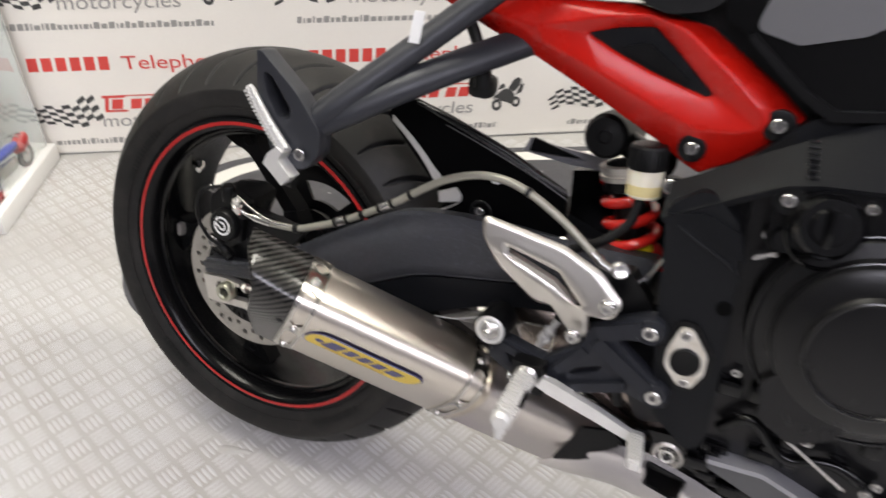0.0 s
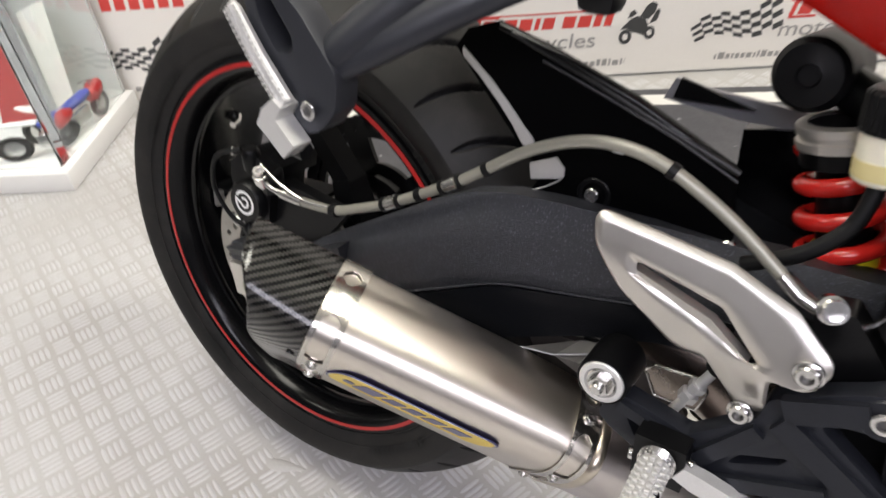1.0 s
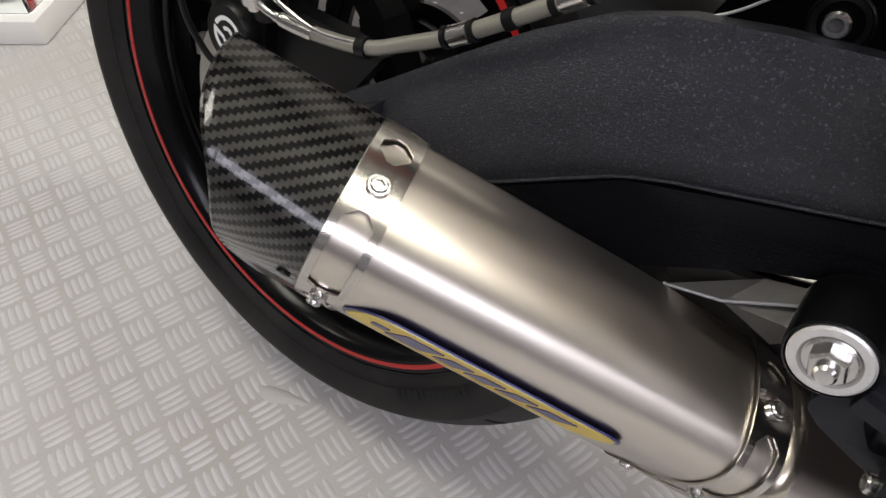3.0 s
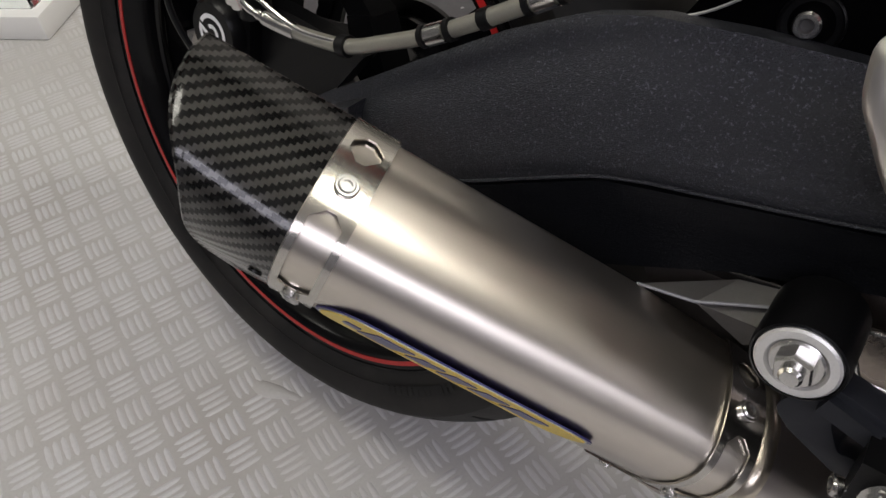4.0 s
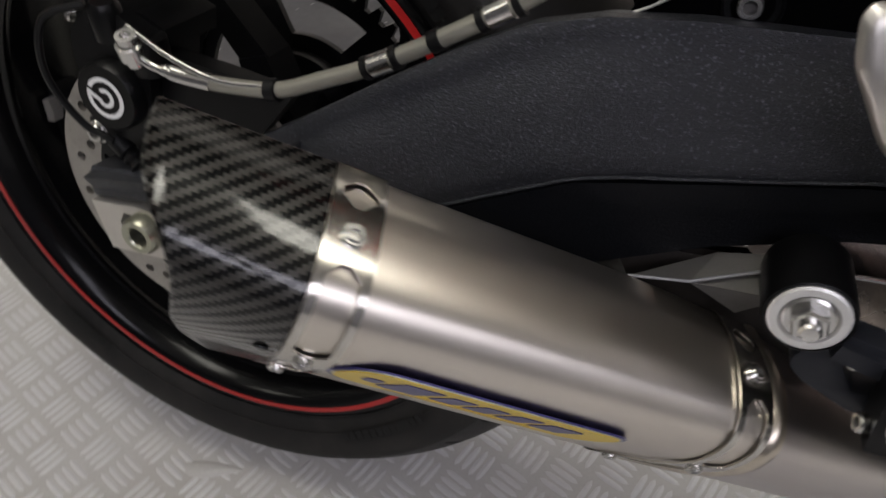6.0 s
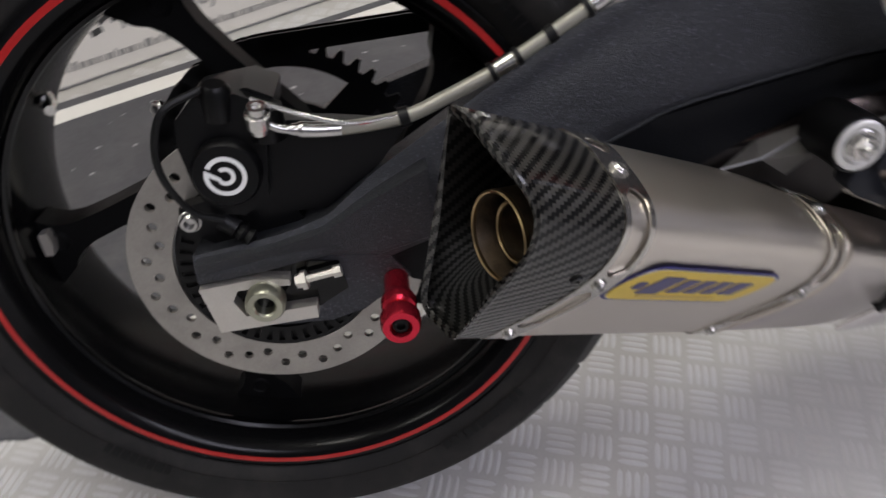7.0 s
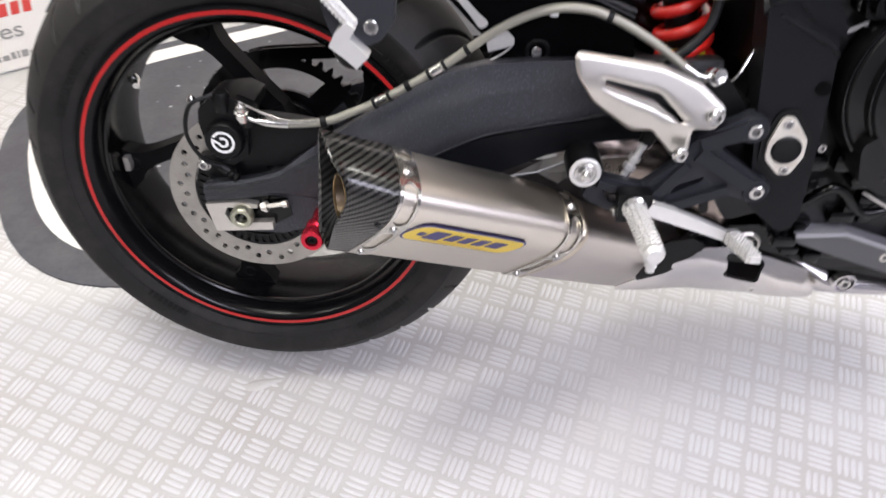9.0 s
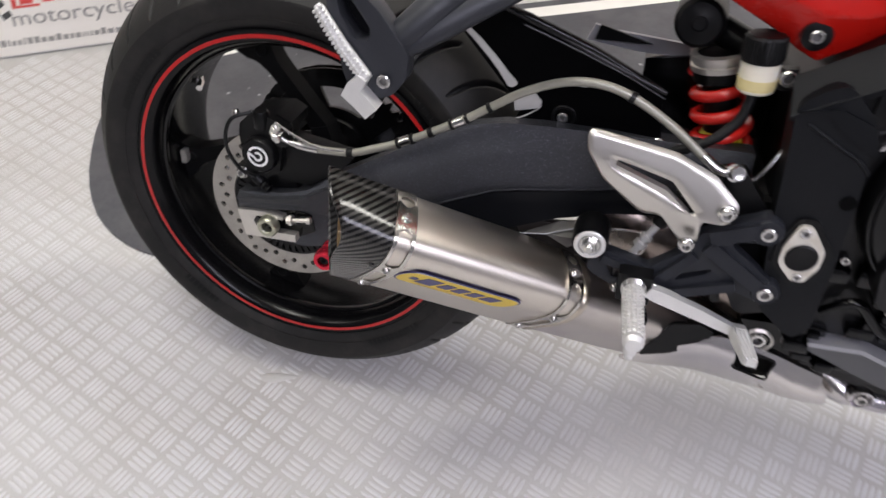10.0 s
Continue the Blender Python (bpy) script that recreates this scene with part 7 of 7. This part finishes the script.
part("seat", prism(seat, -0.115, 0.115, 0.018, None, 4), RUBBER_SOFT, bike, "black padded seat", 32)

# shock absorber, reservoir and small fittings
def coil(base, top, radius, wire, turns, n=22):
    base, top = Vector(base), Vector(top)
    d = (top - base).normalized()
    u = d.orthogonal().normalized()
    w = d.cross(u)
    pts = []
    for k in range(int(turns * n) + 1):
        a = 2 * math.pi * k / n
        pts.append(base.lerp(top, k / (turns * n)) + (u * math.cos(a) + w * math.sin(a)) * radius)
    return sweep(pts, wire, 10)


foot_p, head_p = (0.541, -0.030, 0.117), (0.505, -0.030, 0.254)
shock = part("shock_absorber", turned([(0, -0.03), (0.014, -0.03), (0.014, 0.03), (0.019, 0.032), (0.019, 0.125), (0.024, 0.130), (0.030, 0.132), (0.030, 0.144), (0.026, 0.146), (0.026, 0.160), (0, 0.160)], foot_p, Vector(head_p) - Vector(foot_p), 32), CAST_BLACK, bike, "rear shock absorber with red spring", 32)
part("coil_spring", coil(foot_p, head_p, 0.0285, 0.0068, 5.4), RED_SPRING, shock, "glossy red coil spring", 60)
part("bump_stop", turned([(0.0180, 0.0), (0.0232, 0.004), (0.0232, 0.026), (0.0180, 0.032)], (0.531, -0.030, 0.156), Vector(head_p) - Vector(foot_p), 28), YELLOW, shock, "yellow bump stop band", 32)
part("preload_ring", turned([(0.025, 0), (0.033, 0), (0.033, 0.006), (0.031, 0.007), (0.031, 0.010), (0.033, 0.011), (0.033, 0.017), (0.025, 0.018)], (0.5045, -0.030, 0.257), Vector(head_p) - Vector(foot_p), 20), ZINC, shock, "worn alloy preload ring", 25)
part("gas_canister", turned([(0, 0.050), (0.007, 0.050), (0.0085, 0.052), (0.010, 0.0515), (0.022, 0.050), (0.0265, 0.045), (0.0275, 0.036), (0.0275, -0.03), (0.024, -0.036), (0, -0.036)], (0.474, 0.012, 0.297), (-0.1, -1, 0.06), 40), RUBBER_SOFT, shock, "black rounded shock reservoir", 34)
part("canister_arm", sweep([(0.492, -0.01, 0.292), (0.52, -0.03, 0.285), (0.545, -0.05, 0.285)], 0.016, 14), CAST_BLACK, shock)
res_axis = Vector((-0.08, 0.02, 1)).normalized()
bottle = part("fluid_reservoir", turned([(0, 0.0), (0.016, 0.0), (0.0182, 0.002), (0.0190, 0.030), (0.0190, 0.032), (0, 0.032)], (0.5325, -0.098, 0.259), res_axis, 36), BOTTLE_PLASTIC, bike, "milky plastic brake fluid reservoir with a black cap", 34)
part("fluid_band", turned([(0.0180, 0.004), (0.0188, 0.004), (0.0192, 0.015), (0.0180, 0.015)], (0.5325, -0.098, 0.259), res_axis, 36, None, True), FLUID, bottle, "amber fluid showing through")
cap_base = Vector((0.5325, -0.098, 0.259)) + res_axis * 0.032
rings = []
for h, r, rib in ((0.0, 0.0200, 0.0), (0.002, 0.0200, 0.0), (0.003, 0.0196, 0.0014), (0.023, 0.0188, 0.0014), (0.025, 0.0180, 0.0), (0.026, 0.0165, 0.0)):
    rings.append([cap_base + res_axis * h + Vector((math.cos(a), math.sin(a), 0.08 * math.cos(a))) * (r + rib * (1 if k % 4 < 2 else 0)) for k, a in enumerate(ring_of(104))])
bm = loft(rings)
part("reservoir_cap", bm, CAST_BLACK, bottle, "ribbed black cap", 30)
part("reservoir_ear", prism([(0.548, 0.266), (0.552, 0.286), (0.566, 0.288), (0.568, 0.270), (0.558, 0.264)], -0.102, -0.090, 0.002), CAST_BLACK, bottle)
bolt((0.558, -0.102, 0.278), 0.0085, bottle, (0, -1, 0), 0.006, STEEL)
part("reservoir_hose", sweep(spline([(0.531, -0.100, 0.262), (0.530, -0.104, 0.245), (0.524, -0.108, 0.226), (0.505, -0.112, 0.205), (0.485, -0.112, 0.192), (0.470, -0.110, 0.183)], 8), 0.0056, 14), RUBBER_SOFT, bottle, "black rubber reservoir hose", 40)
part("master_cylinder", prism(round_outline([(0.520, 0.182), (0.545, 0.186), (0.575, 0.150), (0.560, 0.125), (0.535, 0.140)], [0.006] * 5, 3), -0.140, -0.115, 0.005), CAST_BLACK, bike, "black rear brake master cylinder", 32)
part("wiring_lead", sweep(spline([(0.540, -0.12, 0.160), (0.558, -0.125, 0.178), (0.570, -0.12, 0.200), (0.578, -0.115, 0.215)], 6), 0.0022, 8), STEEL, bike, "thin bright wire behind the heel guard")
carrier = bmesh.new()
prism([(0.352, 0.242), (0.360, 0.262), (0.372, 0.258), (0.50, 0.252), (0.52, 0.252), (0.52, 0.240), (0.42, 0.236)], 0.036, 0.042, 0.001, carrier)
part("chain_guard", carrier, SILVER_PAINT, bike, "grey chain guard beyond the wheel", 30)
part("guard_fin", prism([(0.362, 0.246), (0.366, 0.264), (0.376, 0.262), (0.43, 0.249)], 0.030, 0.035, 0.001), CAST_BLACK, bike, "black guard fin", 30)
part("guard_label", prism([(0.474, 0.2425), (0.522, 0.2425), (0.522, 0.2495), (0.474, 0.2495)], 0.0348, 0.0358, 0.0), WHITE_INK, bike, "small printed label in plain blocks")
part("inner_mudguard", prism([(0.43, 0.16), (0.425, 0.232), (0.47, 0.240), (0.60, 0.250), (0.60, 0.10), (0.48, 0.10)], 0.03, 0.05, 0.004), GLOSS_BLACK, bike, "black plastic inner guard behind the shock", 32)
bm = sweep(spline([(0.56, 0.16, 0.02), (0.50, 0.22, -0.15), (0.47, 0.27, -0.268)], 6), 0.010, 12)
# added block, only there to keep the gap behind the exhaust dark
part("floor_blocker", prism(round_outline([(0.40, 0.02), (0.66, 0.0), (0.68, -0.10), (0.58, -0.105), (0.45, -0.05)], [0.012] * 5, 3), 0.0, 0.06, 0.006), CAST_BLACK, bike, "black block added to hide the floor behind the exhaust", 32)
part("side_stand", bm, CAST_BLACK, bike, "black side stand holding the leaning motorcycle", 40)
